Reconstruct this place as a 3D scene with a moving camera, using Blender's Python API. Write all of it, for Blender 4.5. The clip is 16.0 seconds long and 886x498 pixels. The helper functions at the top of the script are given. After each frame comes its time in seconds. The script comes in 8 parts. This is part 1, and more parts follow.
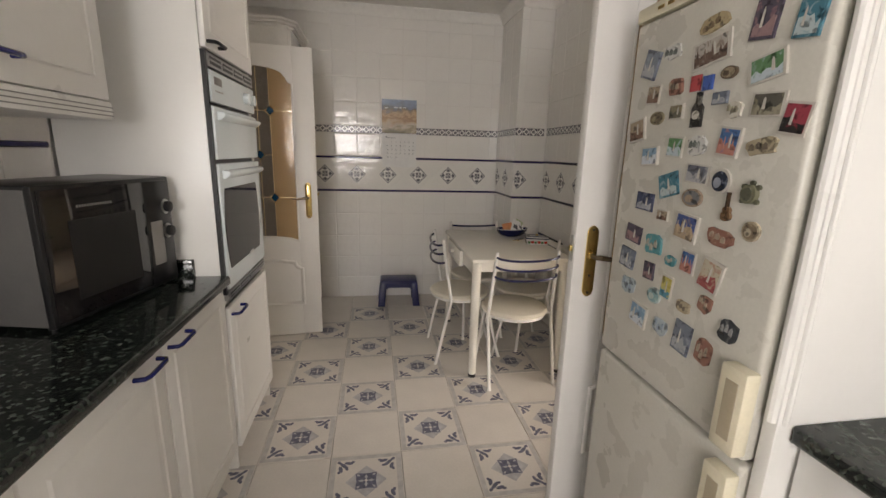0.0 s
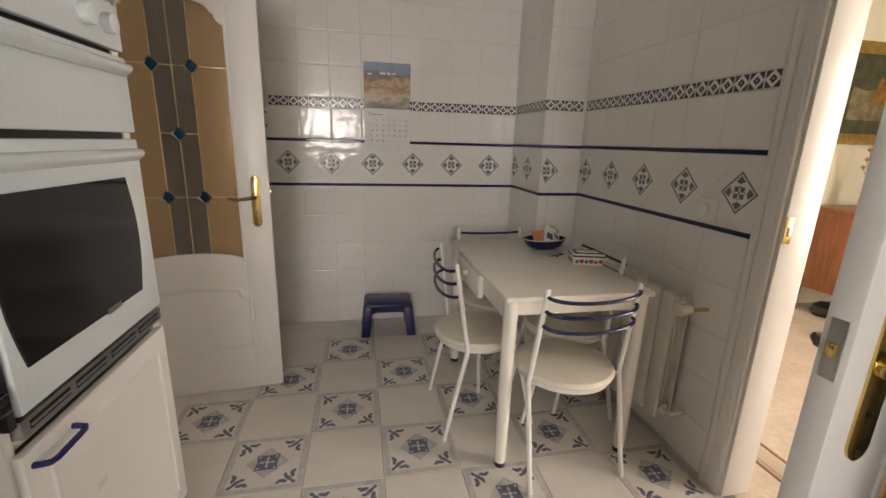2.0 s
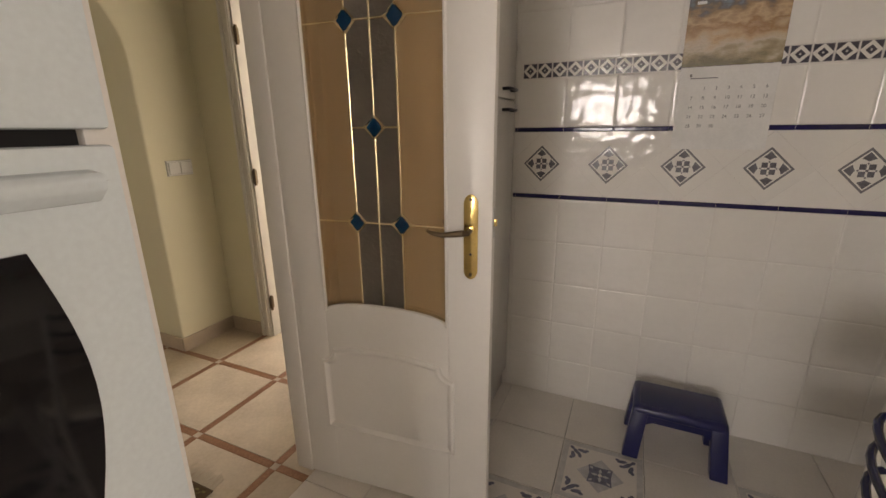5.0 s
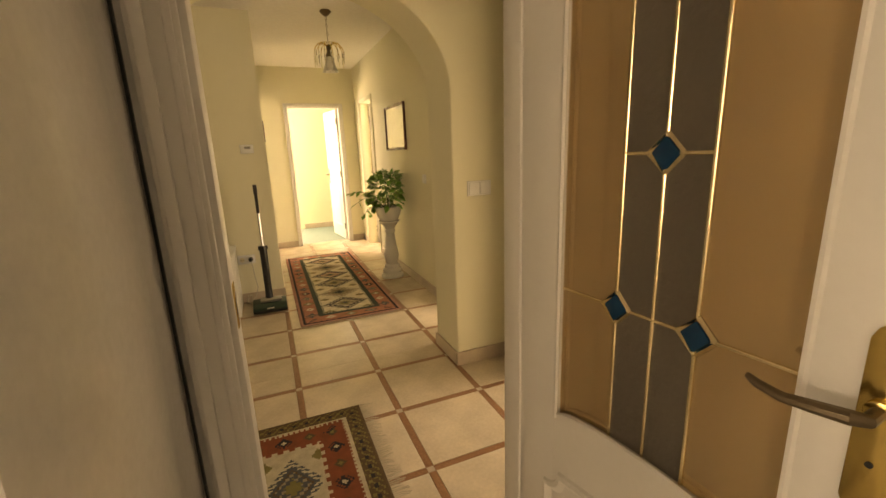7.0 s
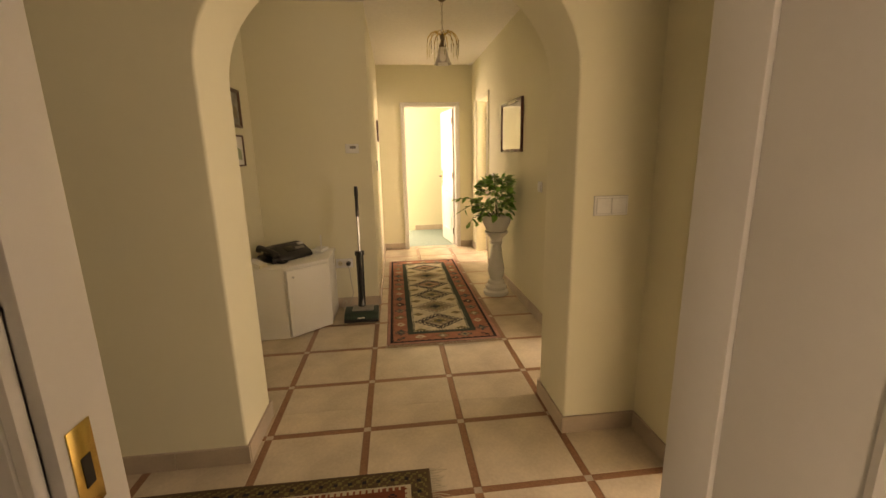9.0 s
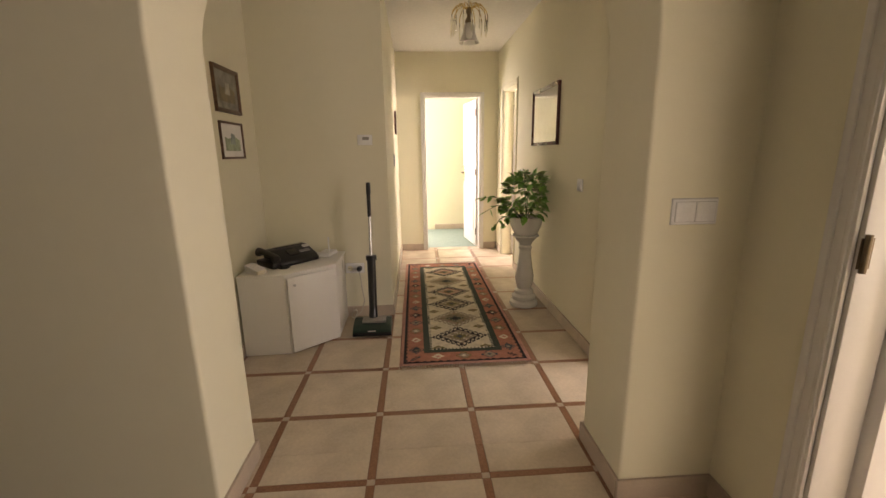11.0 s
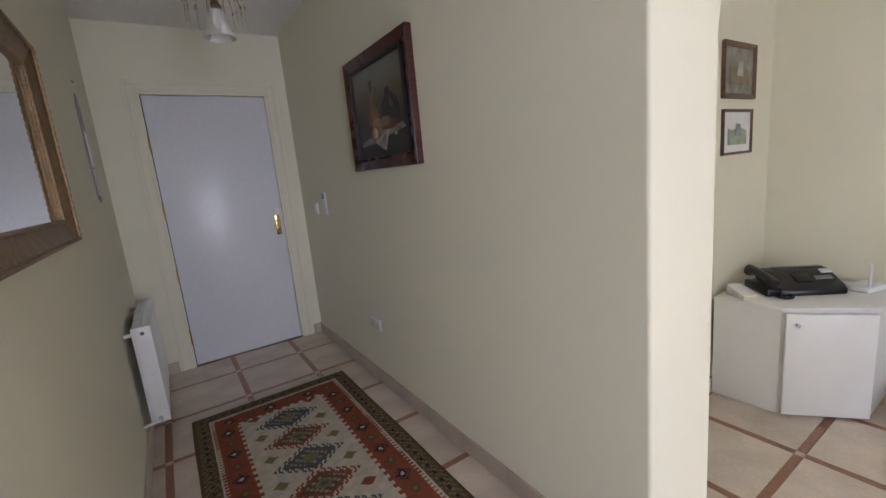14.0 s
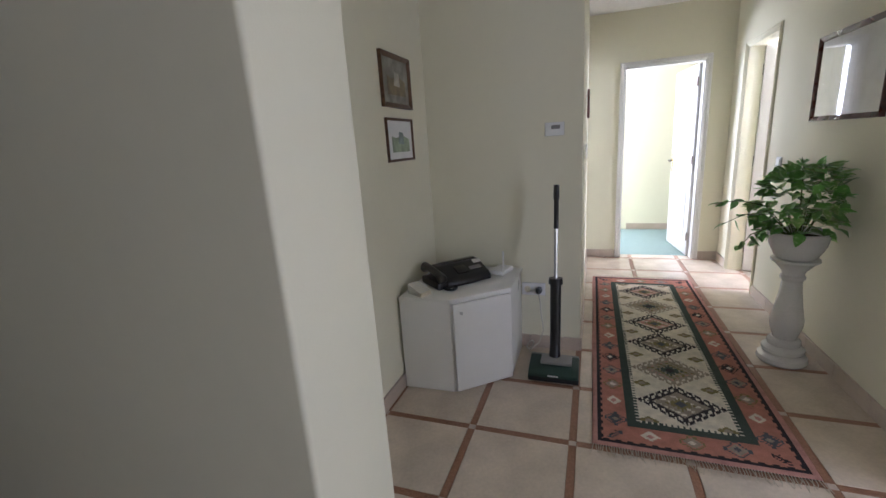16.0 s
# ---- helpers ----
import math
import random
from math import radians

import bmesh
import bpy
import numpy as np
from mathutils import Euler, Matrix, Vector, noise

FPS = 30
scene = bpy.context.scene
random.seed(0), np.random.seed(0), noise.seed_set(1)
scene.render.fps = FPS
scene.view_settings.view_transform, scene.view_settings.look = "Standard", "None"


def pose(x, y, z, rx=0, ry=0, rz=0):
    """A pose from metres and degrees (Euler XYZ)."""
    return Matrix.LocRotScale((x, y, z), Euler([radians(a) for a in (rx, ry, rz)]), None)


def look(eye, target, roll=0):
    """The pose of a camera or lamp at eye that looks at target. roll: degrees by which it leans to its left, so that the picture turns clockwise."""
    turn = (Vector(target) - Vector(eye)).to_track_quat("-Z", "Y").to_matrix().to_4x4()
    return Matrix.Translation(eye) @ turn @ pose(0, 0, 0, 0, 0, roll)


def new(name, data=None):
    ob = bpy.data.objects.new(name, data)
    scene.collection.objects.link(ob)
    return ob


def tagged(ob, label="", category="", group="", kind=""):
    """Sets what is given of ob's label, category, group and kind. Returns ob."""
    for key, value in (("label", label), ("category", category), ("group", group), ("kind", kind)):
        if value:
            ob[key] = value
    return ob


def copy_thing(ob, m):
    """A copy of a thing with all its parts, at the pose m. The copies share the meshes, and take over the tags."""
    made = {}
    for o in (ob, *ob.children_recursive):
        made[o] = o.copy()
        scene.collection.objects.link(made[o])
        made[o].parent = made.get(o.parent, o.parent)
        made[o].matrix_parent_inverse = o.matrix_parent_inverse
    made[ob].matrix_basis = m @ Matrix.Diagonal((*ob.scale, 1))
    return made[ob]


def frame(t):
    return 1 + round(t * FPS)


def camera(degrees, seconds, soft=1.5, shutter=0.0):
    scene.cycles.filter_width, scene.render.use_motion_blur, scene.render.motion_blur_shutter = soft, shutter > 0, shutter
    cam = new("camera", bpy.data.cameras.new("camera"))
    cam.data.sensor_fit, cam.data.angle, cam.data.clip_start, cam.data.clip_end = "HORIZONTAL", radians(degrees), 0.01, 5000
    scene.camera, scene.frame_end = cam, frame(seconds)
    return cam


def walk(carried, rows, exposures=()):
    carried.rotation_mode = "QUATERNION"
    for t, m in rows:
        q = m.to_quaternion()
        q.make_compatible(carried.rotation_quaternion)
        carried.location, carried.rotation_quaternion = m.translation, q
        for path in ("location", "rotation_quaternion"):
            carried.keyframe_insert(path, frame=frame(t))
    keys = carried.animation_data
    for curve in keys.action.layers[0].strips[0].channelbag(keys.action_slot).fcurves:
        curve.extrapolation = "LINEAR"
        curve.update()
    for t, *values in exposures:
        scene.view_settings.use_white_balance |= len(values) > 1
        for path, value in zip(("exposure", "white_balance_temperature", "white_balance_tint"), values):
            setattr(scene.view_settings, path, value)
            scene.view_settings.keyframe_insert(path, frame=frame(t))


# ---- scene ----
cam = camera(93.3, 16.0, 1.5)
PATH = [
    (0, (0.043, 0.078, 1.374), (0.368, 2.0, 0.929), 1.6),
    (0.5, (0.072, 0.295, 1.361), (0.386, 2.216, 0.903), 1.8),
    (1, (0.027, 0.561, 1.36), (0.376, 2.474, 0.89), 2.0),
    (1.5, (0.017, 0.769, 1.334), (0.391, 2.674, 0.854), 1.9),
    (2, (0.086, 0.998, 1.327), (0.469, 2.898, 0.834), 1.7),
    (2.5, (0.124, 1.187, 1.321), (0.51, 3.084, 0.819), 1.9),
    (3, (0.108, 1.399, 1.312), (0.524, 3.288, 0.803), 1.8),
    (3.5, (0.071, 1.568, 1.303), (0.455, 3.459, 0.778), 1.4),
    (4, (0.081, 1.74, 1.294), (0.046, 3.665, 0.754), 0.6),
    (4.5, (0.065, 1.911, 1.307), (-0.449, 3.764, 0.757), 0.0),
    (5, (-0.007, 2.075, 1.324), (-0.795, 3.829, 0.775), -0.6),
    (5.2, (-0.045, 2.139, 1.335), (-0.907, 3.859, 0.789), -0.6),
    (7.3, (-0.274, 2.58, 1.357), (-2.102, 3.254, 0.906), -2.1),
    (7.4, (-0.303, 2.571, 1.367), (-2.132, 3.245, 0.92), -2.0),
    (7.5, (-0.349, 2.593, 1.358), (-2.184, 3.249, 0.909), -1.9),
    (8, (-0.471, 2.634, 1.347), (-2.342, 3.184, 0.905), -1.6),
    (8.5, (-0.594, 2.734, 1.359), (-2.514, 3.073, 0.915), -1.7),
    (9, (-0.707, 2.789, 1.355), (-2.646, 3.005, 0.917), -1.2),
    (9.2, (-0.757, 2.802, 1.349), (-2.699, 2.991, 0.911), -1.0),
    (11.3, (-1.178, 2.814, 1.325), (-3.123, 2.906, 0.867), -0.8),
    (11.5, (-1.204, 2.795, 1.338), (-3.147, 2.7, 0.873), -1.3),
    (12, (-1.273, 2.677, 1.363), (-3.115, 2.051, 0.902), -3.2),
    (12.5, (-1.312, 2.636, 1.362), (-2.909, 1.51, 0.935), -5.0),
    (13, (-1.361, 2.62, 1.353), (-2.616, 1.11, 0.975), -5.9),
    (13.5, (-1.416, 2.654, 1.356), (-2.531, 1.034, 0.991), -5.4),
    (14, (-1.437, 2.669, 1.358), (-2.505, 1.018, 0.994), -5.4),
    (14.5, (-1.472, 2.69, 1.36), (-2.616, 1.094, 0.978), -4.8),
    (15, (-1.547, 2.701, 1.357), (-2.909, 1.296, 0.943), -3.9),
    (15.5, (-1.695, 2.667, 1.376), (-3.338, 1.623, 0.919), -3.2),
    (16, (-1.812, 2.658, 1.372), (-3.636, 1.991, 0.893), -3.8),
]
# seconds, stops, kelvin, tint
EXPOSURE = [
    (0.0, 0.25, 7250, 17),
    (2.0, 0.36, 7350, 18),
    (3.5, 0.59, 7950, 20),
    (5.0, 0.34, 7800, 20),
    (7.5, 0.47, 15300, 20),
    (9.0, 0.22, 12200, 25),
    (11.5, 0.32, 7300, 26),
    (13.0, 0.72, 5850, 25),
    (13.5, 1.30, 5650, 24),
    (14.5, 1.25, 5650, 24),
    (16.0, 0.26, 5400, 22),
]
walk(cam, [(t, look(eye, aim, roll)) for t, eye, aim, roll in PATH], EXPOSURE)

# world and large lights
world = bpy.data.worlds.new("world")
scene.world = world
world.use_nodes = True
wn = world.node_tree.nodes
sky = wn.new("ShaderNodeTexSky")
sky.sky_type, sky.sun_disc = "NISHITA", False
sky.sun_elevation, sky.sun_rotation = radians(55), radians(18)
wn["Background"].inputs["Strength"].default_value = 0.12
world.node_tree.links.new(sky.outputs["Color"], wn["Background"].inputs["Color"])

sun_data = bpy.data.lights.new("sun", "SUN")
sun_data.energy, sun_data.angle, sun_data.color = 3.0, radians(0.6), (1.0, 0.94, 0.86)
sun = new("sun", sun_data)
sun.matrix_world = look((2.0, 6.0, 9.0), (0, 0, 0))


def window_light(name, m, width, height, watts, color):
    """Daylight that enters through a window's opening."""
    data = bpy.data.lights.new(name, "AREA")
    data.shape, data.size, data.size_y, data.energy, data.color = "RECTANGLE", width, height, watts, color
    ob = new(name, data)
    ob.matrix_world = m
    return ob


window_light("daylight_kitchen", look((-0.405, -3.36, 1.655), (-0.3, 0.0, 3.2)), 0.95, 1.06, 46, (0.91, 0.96, 1.0))
# added fill lamp at an invented west window, brightens the east wall and table
window_light("daylight_kitchen_west", look((-1.04, -2.25, 1.6), (1.465, 2.2, 3.2)), 1.0, 1.0, 28, (0.93, 0.97, 1.0))
window_light("daylight_dining", look((3.60, 0.78, 1.45), (0.6, 2.5, 1.2)), 1.2, 1.8, 76, (1.0, 0.97, 0.92))
window_light("daylight_bedroom", look((-8.3, 1.9, 1.5), (-5.0, 3.4, 1.1)), 1.0, 1.9, 106, (0.97, 0.99, 1.0))
window_light("daylight_north_room", look((-1.45, 6.02, 1.35), (-2.0, 3.6, 1.1)), 1.2, 1.9, 44, (0.97, 0.99, 1.0))
window_light("daylight_living_room", look((-3.2, 6.02, 1.35), (-3.4, 3.0, 0.9)), 1.2, 1.9, 21, (0.93, 0.98, 1.0))
window_light("daylight_side_room", look((-5.9, 6.02, 1.55), (-6.4, 3.5, 1.1)), 0.8, 1.3, 220, (0.95, 0.98, 1.0))


# materials
def mat(name, color, rough=0.5, metal=0.0, vary=0.06, scale=9.0, bump=0.0, bump_scale=60.0, coat=0.0, spec=0.5, piece=0.0, fine=0.03, bump_detail=4):
    """A surface with colour variation at two scales, uneven gloss and fine relief."""
    m = bpy.data.materials.new(name)
    m.use_nodes = True
    n, l = m.node_tree.nodes, m.node_tree.links
    p = n["Principled BSDF"]
    tc = n.new("ShaderNodeTexCoord")
    n1, n2 = n.new("ShaderNodeTexNoise"), n.new("ShaderNodeTexNoise")
    n1.inputs["Scale"].default_value, n1.inputs["Detail"].default_value = scale, 5
    n2.inputs["Scale"].default_value, n2.inputs["Detail"].default_value = scale * 14, 3
    for q in (n1, n2):
        l.new(tc.outputs["Object"], q.inputs["Vector"])
    base = n.new("ShaderNodeRGB")
    base.outputs[0].default_value = (*color, 1)
    hsv = n.new("ShaderNodeHueSaturation")
    l.new(base.outputs[0], hsv.inputs["Color"])
    val = n.new("ShaderNodeMapRange")
    val.inputs["From Min"].default_value, val.inputs["From Max"].default_value = 0.3, 0.7
    val.inputs["To Min"].default_value, val.inputs["To Max"].default_value = 1 - vary, 1 + vary
    l.new(n1.outputs["Fac"], val.inputs["Value"])
    val2 = n.new("ShaderNodeMapRange")
    val2.inputs["From Min"].default_value, val2.inputs["From Max"].default_value = 0.3, 0.7
    val2.inputs["To Min"].default_value, val2.inputs["To Max"].default_value = 1 - fine, 1 + fine
    l.new(n2.outputs["Fac"], val2.inputs["Value"])
    mul = n.new("ShaderNodeMath")
    mul.operation = "MULTIPLY"
    l.new(val.outputs[0], mul.inputs[0])
    l.new(val2.outputs[0], mul.inputs[1])
    last = mul
    if piece:
        info = n.new("ShaderNodeObjectInfo")
        pr = n.new("ShaderNodeMapRange")
        pr.inputs["To Min"].default_value, pr.inputs["To Max"].default_value = 1 - piece, 1 + piece
        l.new(info.outputs["Random"], pr.inputs["Value"])
        mul2 = n.new("ShaderNodeMath")
        mul2.operation = "MULTIPLY"
        l.new(mul.outputs[0], mul2.inputs[0])
        l.new(pr.outputs[0], mul2.inputs[1])
        last = mul2
    l.new(last.outputs[0], hsv.inputs["Value"])
    l.new(hsv.outputs[0], p.inputs["Base Color"])
    rr = n.new("ShaderNodeMapRange")
    rr.inputs["To Min"].default_value, rr.inputs["To Max"].default_value = max(0.02, rough * 0.8), min(1, rough * 1.2)
    l.new(n1.outputs["Fac"], rr.inputs["Value"])
    l.new(rr.outputs[0], p.inputs["Roughness"])
    p.inputs["Metallic"].default_value = metal
    p.inputs["Specular IOR Level"].default_value = spec
    p.inputs["Coat Weight"].default_value = coat
    p.inputs["Coat Roughness"].default_value = 0.08
    if bump:
        nb = n.new("ShaderNodeTexNoise")
        nb.inputs["Scale"].default_value, nb.inputs["Detail"].default_value = bump_scale, bump_detail
        l.new(tc.outputs["Object"], nb.inputs["Vector"])
        b = n.new("ShaderNodeBump")
        b.inputs["Strength"].default_value, b.inputs["Distance"].default_value = bump, 0.01
        l.new(nb.outputs["Fac"], b.inputs["Height"])
        l.new(b.outputs[0], p.inputs["Normal"])
    return m


def glass(name, color, rough=0.05, ior=1.45, bump=0.0, bump_scale=30.0, weight=1.0):
    m = mat(name, color, rough, vary=0.03, bump=bump, bump_scale=bump_scale)
    m.node_tree.nodes["Principled BSDF"].inputs["Transmission Weight"].default_value = weight
    m.node_tree.nodes["Principled BSDF"].inputs["IOR"].default_value = ior
    return m


def wood(name, color, dark, rough=0.4, scale=3.0, axis=2):
    m = mat(name, color, rough)
    n, l = m.node_tree.nodes, m.node_tree.links
    p = n["Principled BSDF"]
    tc = n.new("ShaderNodeTexCoord")
    mp = n.new("ShaderNodeMapping")
    stretch = [14.0, 14.0, 14.0]
    stretch[axis] = 1.0
    mp.inputs["Scale"].default_value = stretch
    l.new(tc.outputs["Object"], mp.inputs["Vector"])
    ns = n.new("ShaderNodeTexNoise")
    ns.inputs["Scale"].default_value, ns.inputs["Detail"].default_value, ns.inputs["Distortion"].default_value = scale, 6, 1.2
    l.new(mp.outputs[0], ns.inputs["Vector"])
    r = n.new("ShaderNodeValToRGB")
    r.color_ramp.elements[0].position, r.color_ramp.elements[0].color = 0.35, (*dark, 1)
    r.color_ramp.elements[1].position, r.color_ramp.elements[1].color = 0.65, (*color, 1)
    l.new(ns.outputs["Fac"], r.inputs["Fac"])
    l.new(r.outputs[0], p.inputs["Base Color"])
    return m


def speckled(name, stops, scale, rough, rand=1.0):
    """Stone: a colour for each grain, over clouds."""
    m = mat(name, stops[0][1], rough)
    n, l = m.node_tree.nodes, m.node_tree.links
    p = n["Principled BSDF"]
    tc = n.new("ShaderNodeTexCoord")
    v = n.new("ShaderNodeTexVoronoi")
    v.inputs["Scale"].default_value, v.inputs["Randomness"].default_value = scale, rand
    ns = n.new("ShaderNodeTexNoise")
    ns.inputs["Scale"].default_value, ns.inputs["Detail"].default_value = scale * 0.35, 6
    l.new(tc.outputs["Object"], v.inputs["Vector"])
    l.new(tc.outputs["Object"], ns.inputs["Vector"])
    mix = n.new("ShaderNodeMix")
    mix.inputs["Factor"].default_value = 0.5
    sep = n.new("ShaderNodeSeparateColor")
    l.new(v.outputs["Color"], sep.inputs[0])
    l.new(sep.outputs[0], mix.inputs["A"])
    l.new(ns.outputs["Fac"], mix.inputs["B"])
    r = n.new("ShaderNodeValToRGB")
    while len(r.color_ramp.elements) < len(stops):
        r.color_ramp.elements.new(0.5)
    for e, (at, c) in zip(r.color_ramp.elements, stops):
        e.position, e.color = at, (*c, 1)
    l.new(mix.outputs["Result"], r.inputs["Fac"])
    l.new(r.outputs[0], p.inputs["Base Color"])
    return m


M_WALL = mat("cream_wall_paint", (0.78, 0.745, 0.58), 0.65, vary=0.012, scale=1.2, bump=0.03, bump_scale=110, spec=0.3, fine=0.006)
M_CEIL = mat("white_ceiling_paint", (0.84, 0.82, 0.78), 0.7, vary=0.02, scale=2.0, bump=0.06, bump_scale=80, spec=0.2)
M_PLAIN = mat("white_wall_paint", (0.82, 0.82, 0.80), 0.6, vary=0.02, scale=2.0, bump=0.05, bump_scale=80)
M_GROUT = mat("wall_grout", (0.74, 0.71, 0.67), 0.6, bump=0.1)
M_WTILE = mat("glazed_wall_tile", (0.82, 0.795, 0.755), 0.03, vary=0.02, scale=4, bump=0.21, bump_scale=22, bump_detail=0.5, piece=0.015, fine=0.01)
M_FTILE = mat("cream_floor_tile", (0.71, 0.665, 0.615), 0.30, vary=0.035, scale=7, bump=0.05, bump_scale=40, piece=0.03)
M_FGROUT = mat("floor_grout", (0.36, 0.34, 0.32), 0.8)
M_FBAND = mat("grey_tile_print", (0.53, 0.51, 0.495), 0.32, vary=0.16, scale=24)
M_FPALE = mat("pale_grey_tile_print", (0.49, 0.48, 0.49), 0.32, vary=0.18, scale=30)
M_INK = mat("blue_tile_print", (0.13, 0.13, 0.19), 0.3, vary=0.35, scale=60)
M_INKG = mat("dark_grey_tile_print", (0.075, 0.07, 0.09), 0.2, vary=0.3, scale=60)
M_INKM = mat("grey_blue_tile_print", (0.15, 0.145, 0.165), 0.25, vary=0.3, scale=60)
M_LINE = mat("grey_outline_print", (0.20, 0.195, 0.21), 0.2, vary=0.2, scale=60)
M_NAVY = mat("navy_glazed_listel", (0.018, 0.015, 0.075), 0.08, bump=0.1, bump_scale=20)
M_LACQ = mat("white_lacquered_wood", (0.76, 0.74, 0.71), 0.34, vary=0.015, scale=5, bump=0.02, bump_scale=30, fine=0.008)
M_CAB = mat("white_cabinet_lacquer", (0.80, 0.79, 0.76), 0.30, vary=0.015, scale=5, bump=0.015, bump_scale=30, fine=0.006)
M_GLOSSW = mat("glossy_white_laminate", (0.78, 0.76, 0.72), 0.07, vary=0.02, scale=5, bump=0.05, bump_scale=7)
M_BLUE = mat("royal_blue_enamel", (0.012, 0.016, 0.13), 0.22)
M_STOOL = mat("dark_blue_plastic", (0.008, 0.010, 0.075), 0.30, bump=0.05, bump_scale=150)
M_BRASS = mat("polished_brass", (0.72, 0.52, 0.20), 0.2, metal=1.0, vary=0.12, scale=14)
M_CAME = mat("pale_brass_strip", (0.80, 0.68, 0.45), 0.24, metal=1.0, vary=0.12, scale=14)
M_BRONZE = mat("dark_bronze", (0.16, 0.12, 0.08), 0.35, metal=0.9)
M_GRAN = speckled("black_granite", [(0.0, (0.006, 0.008, 0.008)), (0.55, (0.012, 0.016, 0.015)), (0.68, (0.035, 0.045, 0.035)), (0.80, (0.09, 0.11, 0.10))], 120, 0.09)
M_APPL = mat("white_oven_enamel", (0.70, 0.77, 0.79), 0.18, vary=0.01)
M_BLACK = mat("black_plastic", (0.012, 0.012, 0.013), 0.3)
M_BGLASS = mat("black_glass", (0.008, 0.007, 0.008), 0.06, spec=0.6)
M_STEEL = mat("brushed_steel", (0.52, 0.52, 0.51), 0.3, metal=1.0, vary=0.08, scale=30)
M_GREYM = mat("silver_grey_paint", (0.27, 0.26, 0.25), 0.4, metal=0.2)
M_FRIDGE = mat("ivory_fridge_enamel", (0.58, 0.56, 0.50), 0.28, vary=0.015, bump=0.02, bump_scale=180)
M_IVORY = mat("ivory_plastic", (0.74, 0.68, 0.52), 0.35)
M_TABLE = mat("cream_table_lacquer", (0.80, 0.765, 0.69), 0.22, vary=0.02, scale=6)
M_CHAIR = mat("white_enamelled_tube", (0.78, 0.76, 0.72), 0.25)
M_SEAT = mat("cream_vinyl_seat", (0.73, 0.68, 0.58), 0.42, vary=0.04, bump=0.05, bump_scale=120)
M_NAVYT = mat("navy_enamelled_tube", (0.012, 0.014, 0.06), 0.22)
M_RAD = mat("cream_radiator_enamel", (0.74, 0.71, 0.63), 0.3)
M_RADW = mat("white_radiator_enamel", (0.72, 0.72, 0.70), 0.3)
M_HTILE = mat("beige_hall_tile", (0.61, 0.515, 0.41), 0.22, vary=0.15, scale=4.5, bump=0.04, bump_scale=30, piece=0.04, fine=0.05)
M_STRIP = wood("terracotta_strip", (0.33, 0.17, 0.10), (0.24, 0.11, 0.06), 0.4, 6)
M_HGROUT = mat("hall_grout", (0.42, 0.36, 0.28), 0.8)
M_SKIRT = mat("beige_skirting_tile", (0.50, 0.41, 0.33), 0.3, vary=0.12, scale=6, piece=0.04)
M_AMBER = glass("amber_textured_glass", (0.91, 0.67, 0.40), 0.13, bump=0.10, bump_scale=18, weight=0.72)
M_SMOKE = glass("smoke_grey_ribbed_glass", (0.36, 0.32, 0.28), 0.30, bump=0.4, bump_scale=70, weight=0.72)
M_BLUEG = glass("bevelled_blue_glass", (0.002, 0.050, 0.13), 0.05, weight=0.2)
M_CLEAR = glass("clear_glass", (1, 1, 1), 0.02)
M_CRYST = glass("crystal_glass", (0.95, 0.95, 0.93), 0.03, ior=1.5)
M_FROST = glass("frosted_glass", (0.85, 0.84, 0.80), 0.4, weight=0.5)
M_MIRROR = mat("mirror", (0.88, 0.89, 0.88), 0.02, metal=1.0, vary=0.0)
M_WOODR = wood("reddish_veneer", (0.30, 0.10, 0.035), (0.19, 0.055, 0.02), 0.3, 2.5, 2)
M_FRAME = wood("dark_mahogany_frame", (0.09, 0.022, 0.014), (0.04, 0.010, 0.008), 0.28, 4, 1)
M_FRAMEB = wood("walnut_frame", (0.15, 0.08, 0.04), (0.08, 0.04, 0.02), 0.4, 4, 1)
M_GILT = mat("aged_gilt", (0.50, 0.33, 0.11), 0.35, metal=0.75, vary=0.25, scale=25, bump=0.4, bump_scale=70)
M_GILTB = mat("aged_brown_gilt", (0.22, 0.14, 0.07), 0.45, metal=0.3, vary=0.3, scale=25, bump=0.5, bump_scale=60)
M_BEAD = mat("dull_worn_gilt", (0.26, 0.175, 0.085), 0.42, metal=0.5, vary=0.3, scale=40)
M_MARBLE = mat("cream_marble_floor", (0.62, 0.52, 0.43), 0.14, vary=0.16, scale=3.0, fine=0.08)
M_CARPET = mat("green_carpet", (0.22, 0.29, 0.26), 0.95, bump=0.5, bump_scale=250, fine=0.15)
M_PAPER = mat("white_paper", (0.78, 0.77, 0.75), 0.6)
M_PRINT = mat("dark_grey_print", (0.10, 0.10, 0.11), 0.6)
M_SWITCH = mat("white_switch_plastic", (0.80, 0.80, 0.79), 0.3)
# grey that stands for the shade round switch plates and rockers
M_RIM_SHADE = mat("pale_grey_recess_shade", (0.48, 0.48, 0.47), 0.4)
M_CERAM = mat("white_glazed_ceramic", (0.72, 0.71, 0.68), 0.12, vary=0.03)
M_SOIL = mat("potting_soil", (0.04, 0.03, 0.02), 0.95, bump=0.6)
M_STEM = mat("green_stem", (0.09, 0.14, 0.04), 0.5)


